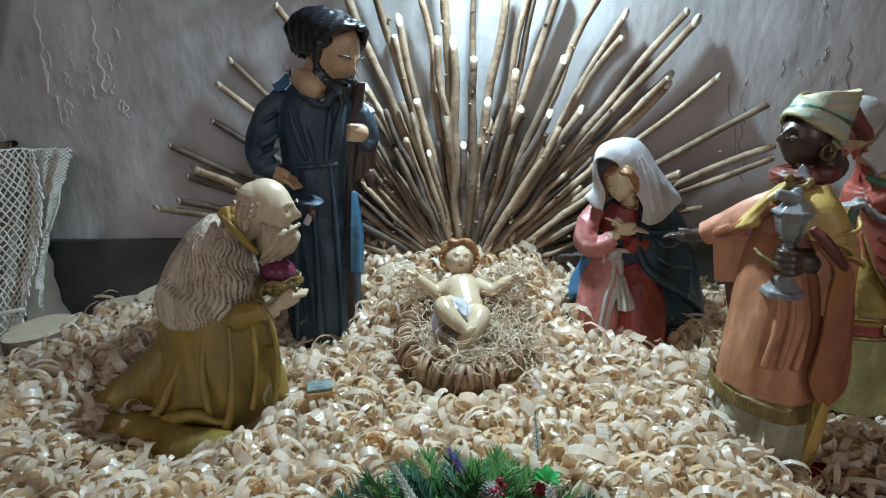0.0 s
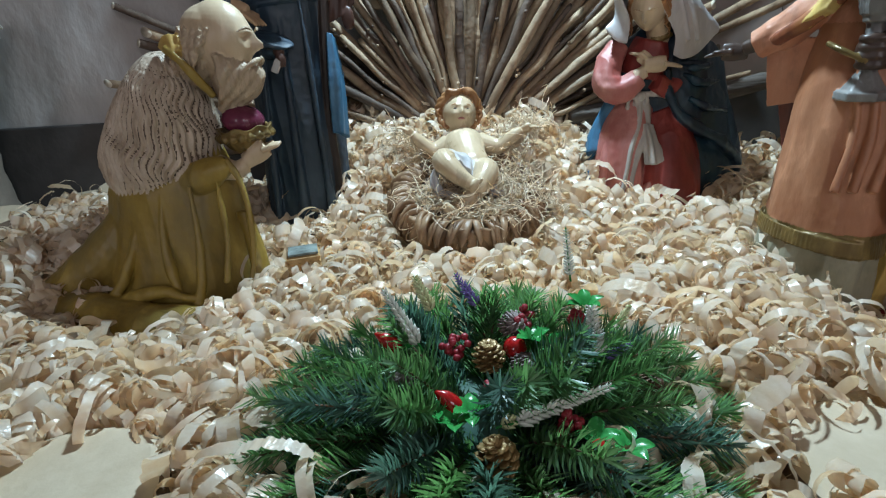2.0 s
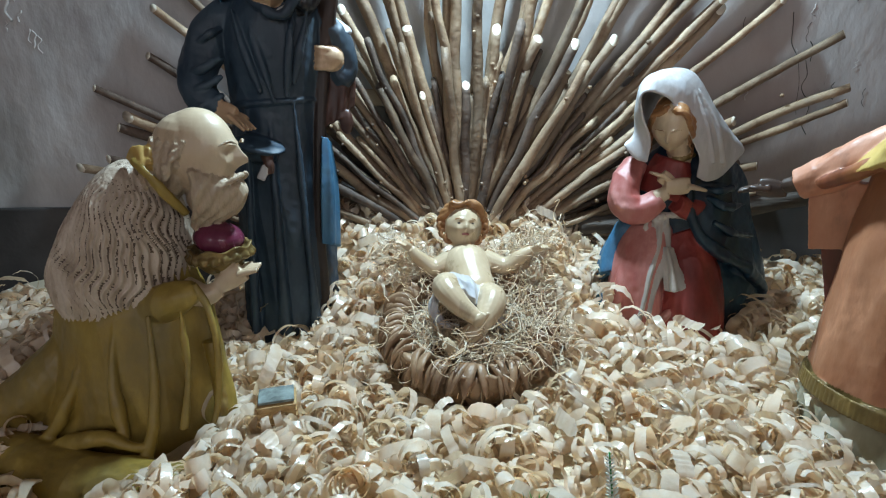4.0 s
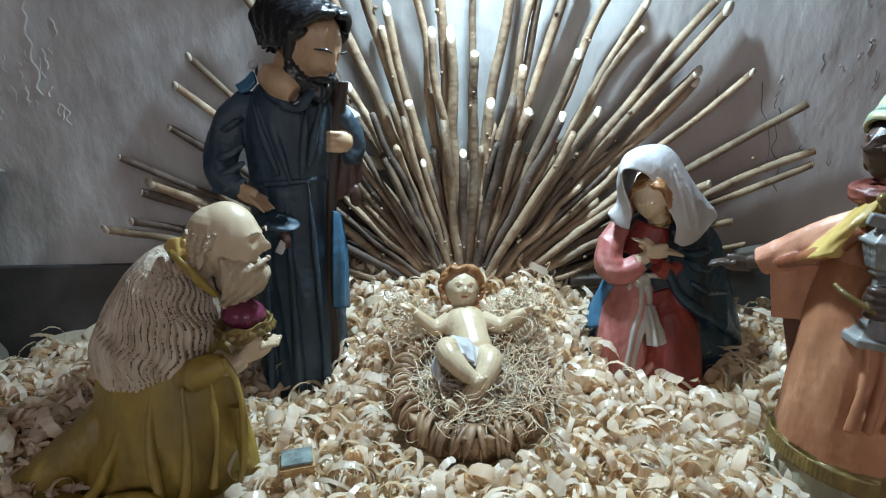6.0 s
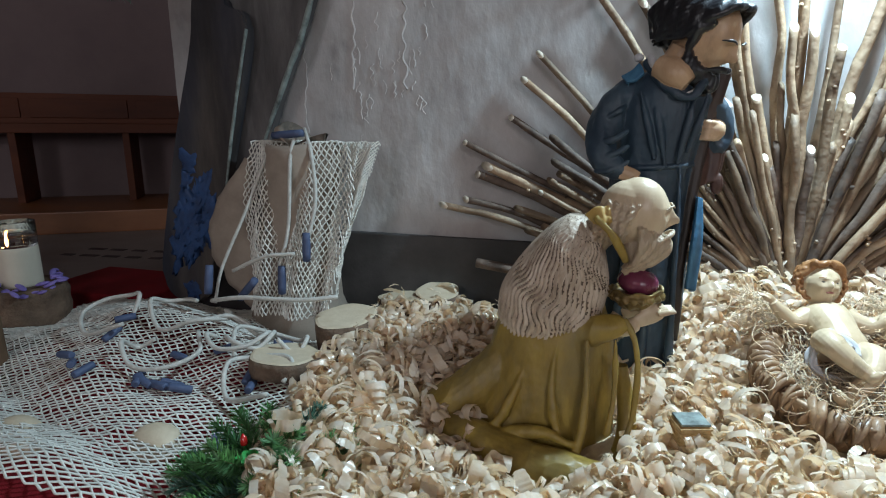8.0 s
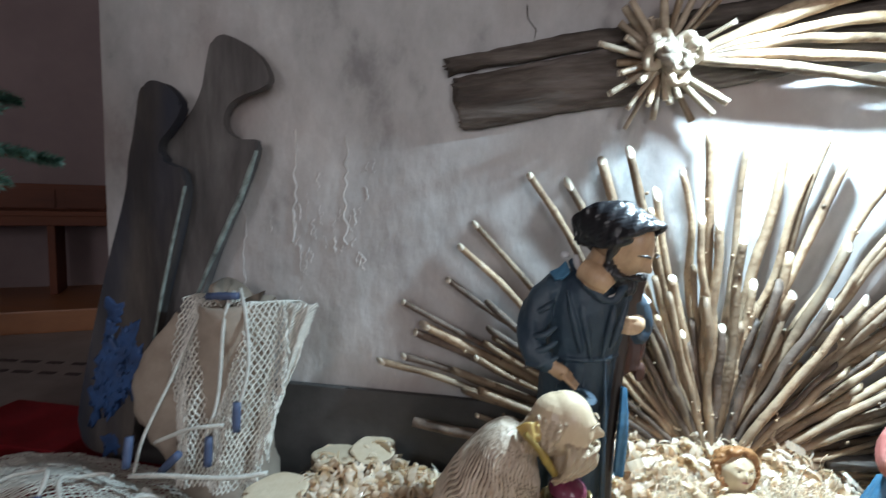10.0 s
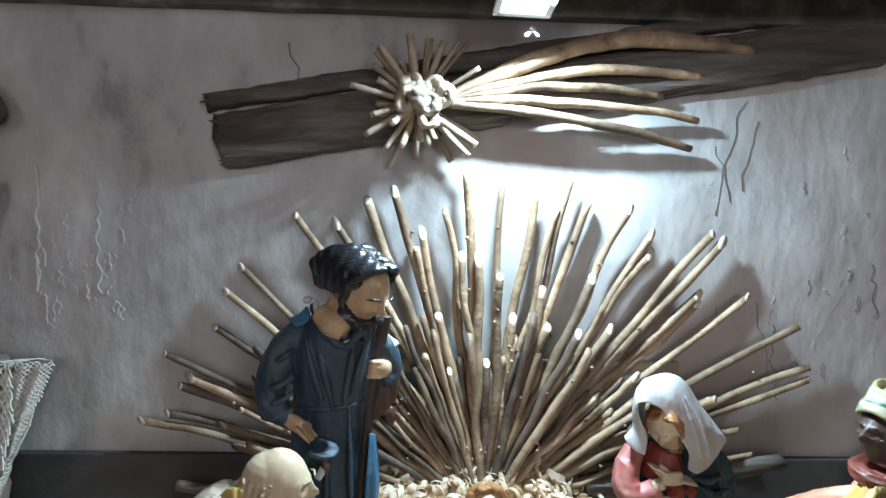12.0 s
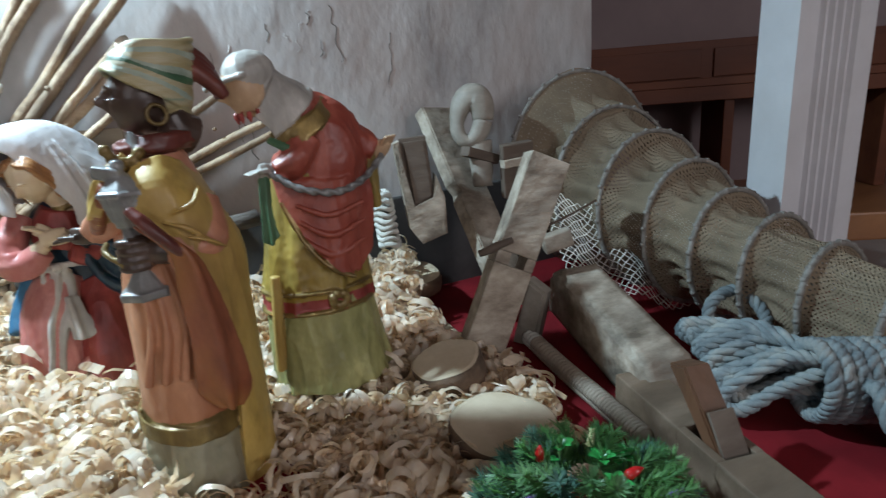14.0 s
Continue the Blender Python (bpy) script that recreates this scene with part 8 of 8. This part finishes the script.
cord_line([(-1.84, 1.55, 0.1), (-1.7, 1.53, 0.13), (-1.5, 1.56, 0.13), (-1.38, 1.6, 0.14)], 0.008, "cord", fish_net)
for k in range(7):
    cx, cy = -2.05 + 0.11 * k + rnd.uniform(-0.08, 0.08), 1.22 + rnd.uniform(0, 0.3)
    pts = []
    for i in range(7):
        a = i * 0.9 + k
        x, y = cx + (0.05 + 0.02 * i) * math.cos(a), cy + (0.04 + 0.015 * i) * math.sin(a)
        pts.append((x, y, max(spread_net((x + 2.75) / 1.45, (y - 0.72) / 1.15).z, -0.06) + 0.015 + 0.05 * abs(math.sin(i * 1.3 + k))))
    cord_line(pts, 0.0075, "cord", fish_net)
for k in range(17):
    x, y = rnd.uniform(-2.2, -1.45), rnd.uniform(1.15, 1.55)
    z = spread_net((x + 2.75) / 1.45, (y - 0.72) / 1.15).z + 0.02
    a = rnd.uniform(0, TAU)
    d = V((math.cos(a), math.sin(a), rnd.uniform(-0.2, 0.6))).normalized() * 0.032
    bm = bmesh.new()
    limb(bm, [(x - d.x, y - d.y, z - d.z, 0.009), (x - d.x * 0.8, y - d.y * 0.8, z - d.z * 0.8, 0.012), (x + d.x * 0.8, y + d.y * 0.8, z + d.z * 0.8, 0.012), (x + d.x, y + d.y, z + d.z, 0.009)], 0, seg=10, steps=2)
    part("net_float", bm, "float_blue", fish_net, "dark blue net float")
for p, q in (((-1.7, 1.78, 0.665), (-1.58, 1.78, 0.675)), ((-1.52, 1.655, 0.24), (-1.52, 1.66, 0.34)), ((-1.61, 1.63, 0.12), (-1.61, 1.64, 0.22)), ((-1.76, 1.6, 0.1), (-1.68, 1.58, 0.18)), ((-1.86, 1.56, 0.12), (-1.86, 1.58, 0.22))):
    bm = bmesh.new()
    limb(bm, [(*p, 0.013), (*((V(p) + V(q)) / 2), 0.0145), (*q, 0.013)], 0, seg=10, steps=2)
    part("net_float", bm, "float_blue", fish_net, "dark blue net float")
for k, (x, y) in enumerate(((-1.62, 1.02), (-1.98, 0.95), (-1.35, 1.3))):
    bm = bmesh.new()
    blob(bm, (0, 0, 0.03), (0.07, 0.055, 0.045), 0, (10, 20 * k, 0), lump=0.15)
    st = finish("pebble", bm, "disc_face")
    st.location = (x, y, -0.12)
    tagged(st, "smooth pale stone under the net", "stone", "stones under the net")

# ---- candle jar with lavender wreath ----
cj = thing("candle_jar", (-2.74, 1.58, -0.06), "pillar candle in a glass jar on a lavender-ringed stump", "candle")
bm = bmesh.new()
limb(bm, [(0, 0, -0.08, 0.155), (0, 0, 0.04, 0.15), (0, 0, 0.13, 0.14), (0, 0, 0.135, 0.1)], 0, seg=24, lump=0.1)
part("stump", bm, "bark", cj)
for k in range(60):
    a = TAU * k / 60
    bm = bmesh.new()
    blob(bm, (rnd.uniform(0.09, 0.155) * math.cos(a), rnd.uniform(0.09, 0.155) * math.sin(a), 0.145 + rnd.uniform(-0.03, 0.015)), (0.028, 0.013, 0.007), 0, (rnd.uniform(-25, 25), rnd.uniform(-25, 25), math.degrees(a) + 40), lump=0.3, seg=8, ringn=6)
    part("petal", bm, "lavender", cj)
bm = bmesh.new()
limb(bm, [(0, 0, 0.135, 0.07), (0, 0, 0.2, 0.07), (0, 0, 0.285, 0.069), (0, 0, 0.29, 0.06)], 0, seg=24)
part("candle", bm, "wax", cj)
glass = bpy.data.materials.new("jar_glass")
glass.use_nodes = True
gb = glass.node_tree.nodes["Principled BSDF"]
gb.inputs["Transmission Weight"].default_value, gb.inputs["Roughness"].default_value, gb.inputs["IOR"].default_value = 1, 0.03, 1.45
M["glass"] = glass
bm = bmesh.new()
skin(bm, [[V((r * math.cos(TAU * j / 32), r * math.sin(TAU * j / 32), z)) for j in range(32)] for r, z in ((0.066, 0.292), (0.07, 0.3), (0.072, 0.34), (0.071, 0.39), (0.069, 0.39), (0.069, 0.34), (0.067, 0.302))], 0, caps=False)
part("glass", bm, "glass", cj).visible_shadow = False
flame = bpy.data.materials.new("flame")
flame.use_nodes = True
flame.node_tree.nodes["Principled BSDF"].inputs["Emission Color"].default_value = (1, 0.5, 0.15, 1)
flame.node_tree.nodes["Principled BSDF"].inputs["Emission Strength"].default_value = 8
M["flame"] = flame
bm = bmesh.new()
blob(bm, (-0.02, -0.02, 0.315), (0.006, 0.006, 0.018), 0)
part("flame", bm, "flame", cj)

# ---- fir tree at the edge of the platform ----
tree = thing("fir_tree", (-2.42, 1.22, FLOOR), "dark green Christmas fir with a red bow, beside the platform", "tree")
bm = bmesh.new()
limb(bm, [(0, 0, 0, 0.035), (0, 0, 0.9, 0.028), (0, 0, 2.0, 0.012)], 0, seg=10, lump=0.1)
part("trunk", bm, "twig", tree)
for k in range(34):
    a = TAU * k * 0.382
    z = 1.38 + 0.75 * k / 34
    ln = 0.5 * (1 - 0.55 * k / 34) * rnd.uniform(0.85, 1.1)
    d = V((math.cos(a), math.sin(a), -0.22))
    g = np.random.default_rng(500 + k)
    bm = bmesh.new()
    p = V((0, 0, z))
    limb(bm, [(*p, 0.006), (*(p + d * ln * 0.5 + V((0, 0, -0.02))), 0.004), (*(p + d * ln), 0.0015)], 1, seg=5)
    needles(bm, p + d * 0.06, d, ln - 0.06, 260, 0.045, g, wide=0.002)
    for q in range(6):
        s = 0.25 + 0.12 * q
        sd = (d + d.cross(V((0, 0, 1))) * (0.9 if q % 2 else -0.9)).normalized()
        needles(bm, p + d * ln * s, sd, ln * 0.5 * (1.15 - s), 150, 0.042, g, wide=0.002)
    part("branch", bm, ["needle_blue", "twig"], tree)
bm = bmesh.new()
for s in (-1, 1):
    limb(bm, [(0.42, -0.02, 1.62, 0.01), (0.44 + 0.03 * s, -0.03, 1.66, 0.028), (0.43 + 0.06 * s, -0.03, 1.63, 0.02), (0.42, -0.02, 1.62, 0.008)], 0, seg=10, flat=0.5)
    limb(bm, [(0.42, -0.02, 1.62, 0.01), (0.42 + 0.02 * s, -0.03, 1.56, 0.014), (0.42 + 0.04 * s, -0.03, 1.5, 0.01)], 0, seg=8, flat=0.3)
for v in bm.verts:
    v.co += V((0.06, -0.05, 0.02))
part("bow", bm, "red_cloth", tree, "red cloth bow")


# ---- old wooden tools on the right ----
BOARD_Z = -0.14


def tool(name, label, at=(0, 0, 0)):
    return thing(name, at, label, "wooden tool", "old wooden tools")


def between(a, b, turn):
    """A frame half way from a to b, with z along the way."""
    a, b = V(a), V(b)
    return Matrix.Translation((a + b) / 2) @ (b - a).normalized().to_track_quat("Z", "Y").to_matrix().to_4x4() @ pose(0, 0, 0, 0, 0, turn), (b - a).length


def worn(bm, amount=0.004, freq=9.0):
    """Uneven, worn faces."""
    bmesh.ops.subdivide_edges(bm, edges=[e for e in bm.edges if e.calc_length() > 0.05], cuts=5, use_grid_fill=True)
    for v in bm.verts:
        v.co += noise.noise_vector(v.co * freq) * amount + noise.noise_vector(v.co * freq * 5) * amount * 0.35


# plank with a cut slot, leaning over on its lower end
br = tool("notched_plank", "grey worked plank with a cut slot, leaning over")
m, ln = between((1.63, 1.335, -0.09), (1.905, 1.35, 0.45), 68)
bm = bmesh.new()
W, D, s0, s1 = 0.125, 0.085, -0.045, -0.005
for sx, sz, x, z in ((0.03, s1 - s0, -0.0475, (s0 + s1) / 2), (0.045, s1 - s0, 0.04, (s0 + s1) / 2), (W, ln / 2 + s0, 0, (s0 - ln / 2) / 2), (W, ln / 2 - s1, 0, (s1 + ln / 2) / 2)):
    box(bm, (sx, D, sz), m @ pose(x, 0, z), bevel=0.004)
part("board", bm, "old_wood", br, smooth=False)
bm = bmesh.new()
limb(bm, [(1.624, 1.310, 0.210, 0.0098), (1.665, 1.300, 0.221, 0.0131), (1.737, 1.310, 0.230, 0.0100)], 0, seg=8, lump=0.3)
part("wedge", bm, "old_wood_dark", br)
bm = bmesh.new()
limb(bm, [(1.846, 1.360, 0.224, 0.0044), (1.965, 1.340, 0.256, 0.0045), (2.085, 1.330, 0.294, 0.0037)], 0, seg=6)
part("iron_pin", bm, "old_wood_dark", br, "thin dark iron pin")
bm = bmesh.new()
box(bm, (0.1, 0.05, 0.062), pose(1.994, 1.420, 0.160, 0, -14, -22), bevel=0.006)
worn(bm, 0.003)
part("cross_piece", bm, "old_wood", br)

bl = tool("slanted_plank", "pale grey notched plank leaning back against the wall")
m, ln = between((1.9, 1.53, -0.09), (1.85, 1.985, 0.6), 8)
bm = bmesh.new()
prism(bm, [(-0.08, -ln / 2), (0.075, -ln / 2), (0.075, 0.02), (0.05, 0.05), (0.078, 0.09), (0.078, ln / 2), (-0.075, ln / 2), (-0.078, 0.2), (-0.045, 0.19), (-0.045, 0.1), (-0.078, 0.09)], 0.06, m, bevel=0.005)
part("board", bm, "old_wood", bl, smooth=False)
bm = bmesh.new()
box(bm, (0.15, 0.05, 0.035), pose(1.893, 1.720, 0.438, 0, 18, 10), bevel=0.005)
part("peg_bar", bm, "old_wood_dark", bl, smooth=False)
bm = bmesh.new()
box(bm, (0.12, 0.035, 0.2), pose(2.010, 1.660, 0.377, 8, -4, -10), bevel=0.005)
part("dark_bracket", bm, "old_wood_dark", bl, smooth=False)
box_piece("bracket_rail", (0.14, 0.04, 0.03), (2.013, 1.645, 0.408), "old_wood", bl, (0, -4, -10), 0.004)

rg = tool("wooden_ring_block", "smooth grey wooden block with an oval eye")
bm = bmesh.new()
RC = V((1.871, 1.742, 0.560))
limb(bm, [(RC.x + 0.042 * math.cos(t) + 0.012 * math.sin(t), RC.y - 0.02 * math.cos(t), RC.z + (0.088 if math.sin(t) > 0 else 0.07) * math.sin(t), 0.027 + 0.02 * max(0, math.sin(t)) + 0.012 * max(0, math.cos(t))) for t in [TAU * i / 16 for i in range(17)]], 0, seg=14, steps=3, flat=0.8)
part("eye", bm, "old_wood_pale", rg)
bm = bmesh.new()
limb(bm, [(1.904, 1.740, 0.487, 0.0496), (1.906, 1.735, 0.415, 0.0458), (1.900, 1.720, 0.323, 0.0377)], 0, seg=14, lump=0.1, flat=0.7)
part("shank", bm, "old_wood_pale", rg)

wn = tool("wooden_shackle", "dark wooden wedge in a pale forked frame")
bm = bmesh.new()
fr = V((1.575, 1.740, 0.521))
m = Matrix.Translation(fr) @ pose(0, 0, 0, 0, 0, -18)
prism(bm, [(0.01, 0.005), (0.1, 0.01), (0.115, -0.2), (0.035, -0.23)], 0.07, m, bevel=0.012)
part("wedge", bm, "old_wood_dark", wn, smooth=False)
bm = bmesh.new()
prism(bm, [(-0.012, -0.01), (0.008, 0.0), (0.035, -0.235), (0.115, -0.205), (0.122, -0.12), (0.15, -0.2), (0.15, -0.33), (0.06, -0.36), (0.02, -0.3)], 0.085, m, bevel=0.008)
part("forked_frame", bm, "old_wood", wn, smooth=False)
bm = bmesh.new()
for k in range(9):
    c = V((1.506, 1.760, 0.345)).lerp(V((1.517, 1.740, 0.175)), k / 8)
    limb(bm, [(c.x + 0.03 * math.cos(q), c.y + 0.04 * math.sin(q), c.z + 0.006 * math.sin(q * 3 + k), 0.01) for q in [TAU * i / 12 for i in range(13)]], 0, seg=7, steps=2, lump=0.3)
roll = finish("rope_roll", bm, "cord")
tagged(roll, "tight roll of pale worn rope beside the wooden tools", "rope")

bq = tool("timber_beam", "grey-brown squared timber block with rounded shoulders")
bm = bmesh.new()
prism(bm, [(-0.3, -0.1), (0.24, -0.12), (0.26, -0.03), (0.22, 0.03), (-0.24, 0.08), (-0.3, 0.04)], 0.15, pose(1.915, 1.06, 0.0, 0, 6, -104), bevel=0.014)
worn(bm, 0.004)
part("block", bm, "old_wood", bq)
bm = bmesh.new()
prism(bm, [(-0.05, -0.14), (0.03, -0.14), (0.045, 0.06), (-0.02, 0.09)], 0.06, pose(1.827, 1.330, -0.005, 0, 8, -60), bevel=0.01)
part("upright", bm, "old_wood_pale", bq, smooth=False)

pl = tool("jointer_plane", "long old wooden jointer plane with a wedge")
m = pose(1.735, 0.59, BOARD_Z + 0.052, 0, 0, -104)
for sx, x in ((0.24, -0.2), (0.27, 0.165)):
    bm = bmesh.new()
    box(bm, (sx, 0.105, 0.1), m @ pose(x, 0, 0), bevel=0.005)
    part("stock", bm, "plane_wood", pl, smooth=False)
for y in (-0.0425, 0.0425):
    bm = bmesh.new()
    box(bm, (0.115, 0.02, 0.1), m @ pose(-0.025, y, 0), bevel=0.003)
    part("cheek", bm, "plane_wood", pl, smooth=False)
bm = bmesh.new()
box(bm, (0.115, 0.066, 0.05), m @ pose(-0.025, 0, -0.025), bevel=0.002)
part("sole", bm, "plane_wood", pl, smooth=False)
bm = bmesh.new()
prism(bm, [(0.03, -0.04), (0.065, -0.03), (-0.07, 0.13), (-0.12, 0.115)], 0.06, m @ pose(-0.03, 0, 0.045), bevel=0.004)
part("wedge", bm, "plane_wedge", pl, smooth=False)
bm = bmesh.new()
prism(bm, [(0.065, -0.03), (0.071, -0.027), (0.005, 0.07), (-0.002, 0.066)], 0.055, m @ pose(-0.03, 0, 0.045), bevel=0)
part("iron", bm, "old_wood_dark", pl, smooth=False)

rod = tool("wrapped_rod", "round rod bound with tan cord")
ROD = [(1.805, 1.335, -0.108), (1.76, 1.1, -0.112), (1.732, 0.92, -0.114), (1.705, 0.76, -0.115)]
bm = bmesh.new()
limb(bm, [(*p, 0.023) for p in ROD], 0, seg=14)
part("core", bm, "net_brown", rod)
rod_path = smooth_path(ROD, 14)
for k in range(1, len(rod_path) - 1):
    c, d = V(rod_path[k]), (V(rod_path[k + 1]) - V(rod_path[k - 1])).normalized()
    sd = d.cross(V((0, 0, 1))).normalized()
    up = sd.cross(d)
    bm = bmesh.new()
    limb(bm, [(*(c + sd * 0.0225 * math.cos(q) + up * 0.0225 * math.sin(q)), 0.0068) for q in [TAU * i / 10 for i in range(11)]], 0, seg=6, steps=1)
    part("cord_turn", bm, "net_brown" if k > 3 else "cord", rod)

# ---- hooped fish trap ----
trap = thing("fish_trap", (0, 0, 0), "long tapering hooped fish trap of tan netting, lying on its side", "fish trap")
HOOPS = [(2.42, 1.74, 0.33, 0.36), (2.44, 1.58, 0.25, 0.3), (2.44, 1.4, 0.2, 0.265), (2.42, 1.22, 0.15, 0.225), (2.4, 1.06, 0.11, 0.19), (2.38, 0.9, 0.08, 0.17), (2.36, 0.74, 0.05, 0.155), (2.33, 0.56, 0.03, 0.14), (2.3, 0.36, 0.0, 0.12)]


def trap_ring(i, a, swell=1.0):
    x, y, z, r = HOOPS[i]
    r *= 1.06
    return V((x + r * swell * math.cos(a), y + 0.1 * r * math.sin(a), z + r * swell * math.sin(a)))


for i in range(len(HOOPS)):
    bm = bmesh.new()
    limb(bm, [(*trap_ring(i, TAU * k / 24), 0.0085) for k in range(25)], 0, seg=7, steps=2, lump=0.3)
    for k in range(30):
        blob(bm, trap_ring(i, TAU * k / 30, 1.02), (0.009, 0.009, 0.009), 0, seg=6, ringn=4)
    part("hoop", bm, "trap_cord", trap)
for i in range(len(HOOPS) - 1):
    def belly(u, v, i=i):
        a = TAU * v
        p, q = trap_ring(i, a), trap_ring(i + 1, a)
        w = p.lerp(q, u)
        c = V(HOOPS[i][:3]).lerp(V(HOOPS[i + 1][:3]), u)
        sag = 1 - 0.3 * math.sin(u ** 0.7 * math.pi) * (0.75 + 0.3 * math.sin(a * 3 + i)) + 0.07 * noise.noise(w * 9) + 0.045 * math.sin(a * 17 + i * 2 + 3 * u) * math.sin(u * math.pi)
        return c + (w - c) * sag
    bm = bmesh.new()
    sheet(bm, belly, 16, 110, 0, uv=True, scale=(0.22, 1.6 * HOOPS[i][3] / 0.3))
    part("net_panel", bm, "trap_net", trap)


def mouth(u, v):
    a = TAU * v
    c = V(HOOPS[0][:3]) + V((0, -0.14 * (1 - u), 0))
    return c + (trap_ring(0, a) - V(HOOPS[0][:3])) * (0.25 + 0.75 * u)


bm = bmesh.new()
sheet(bm, mouth, 10, 56, 0, uv=True, scale=(0.35, 1.6))
part("funnel", bm, "trap_net", trap)
# loose double net under the mouth
bm = bmesh.new()


def skirt(u, v):
    return V((2.02 + 0.5 * v + 0.05 * u, 1.55 - 0.35 * v - 0.12 * u, 0.3 - 0.34 * u - 0.12 * v + 0.02 * math.sin(v * 20)))


net_mesh(bm, skirt, 26, 46, 0.0022)
part("loose_net", bm, "net", trap)

# ---- rope hank ----
rope = thing("rope_hank", (2.13, 0.72, -0.1), "thick hank of blue-grey braided rope knotted round itself", "rope")


def braid(points, r, name="rope_strand"):
    path = smooth_path(points, 10)
    bm = bmesh.new()
    for s in range(3):
        pts = []
        for i, q in enumerate(path):
            c = V(q[:3])
            d = (V(path[min(i + 1, len(path) - 1)][:3]) - V(path[max(i - 1, 0)][:3])).normalized()
            sd = d.cross(V((0.2, 0.3, 0.9))).normalized()
            up = d.cross(sd)
            a = i * 0.85 + s * TAU / 3
            pts.append((*(c + sd * r * 0.55 * math.cos(a) + up * r * 0.55 * math.sin(a)), r * 0.56))
        limb(bm, pts, 0, seg=7, steps=1)
    part(name, bm, "rope_blue", rope)


rnd = random.Random(31)
# bundle of loops, its bound waist and the loose ends
for k in range(13):
    u = k / 12
    L = V((-0.1 - 0.1 * u, 0.21 - 0.2 * u, 0.13 - 0.1 * u)) + V((rnd.uniform(-0.02, 0.02), rnd.uniform(-0.02, 0.02), rnd.uniform(-0.01, 0.015)))
    K = V((-0.05 + rnd.uniform(-0.02, 0.03), -0.1 + rnd.uniform(-0.025, 0.025), 0.1 + rnd.uniform(-0.045, 0.045)))
    mid = (L + K) / 2 + V((0.03, 0.05 - 0.05 * u, 0.035))
    low = (L + K) / 2 + V((0.02, -0.01, -0.03))
    braid([tuple(K), tuple(mid), tuple(L), tuple(L + V((0.01, -0.035, -0.03))), tuple(low), tuple(K - V((0, 0, 0.03)))], 0.0165)
for k in range(7):
    c = V((-0.07 + 0.022 * k, -0.1 - 0.016 * k, 0.085))
    braid([(c.x + 0.035 * math.cos(q) * 0.6, c.y + 0.055 * math.cos(q), c.z + 0.085 * math.sin(q)) for q in [TAU * i / 8 + k for i in range(9)]], 0.0165)
for k in range(8):
    s = V((-0.02 + 0.02 * k, -0.16 + rnd.uniform(-0.02, 0.02), 0.09))
    braid([tuple(s), (s.x - 0.02 + rnd.uniform(-0.04, 0.04), s.y - 0.05, 0.11), (s.x - 0.05 + rnd.uniform(-0.06, 0.06), s.y - 0.11, 0.03), (s.x - 0.03 + rnd.uniform(-0.05, 0.05), s.y - 0.19, -0.035)], 0.0165)
braid([(-0.02, 0.2, 0.06), (0.03, 0.23, 0.14), (0.1, 0.2, 0.17), (0.1, 0.12, 0.12), (0.03, 0.08, 0.06)], 0.0165)

# ---- cloth-covered step beside the backing panel ----
st = thing("red_step", (-2.78, 2.1, FLOOR), "low step covered with red cloth at the end of the panel", "step")
box_piece("cloth_cover", (0.62, 0.42, 0.16), (0, 0, 0.08), "red_cloth", st, bevel=0.012)
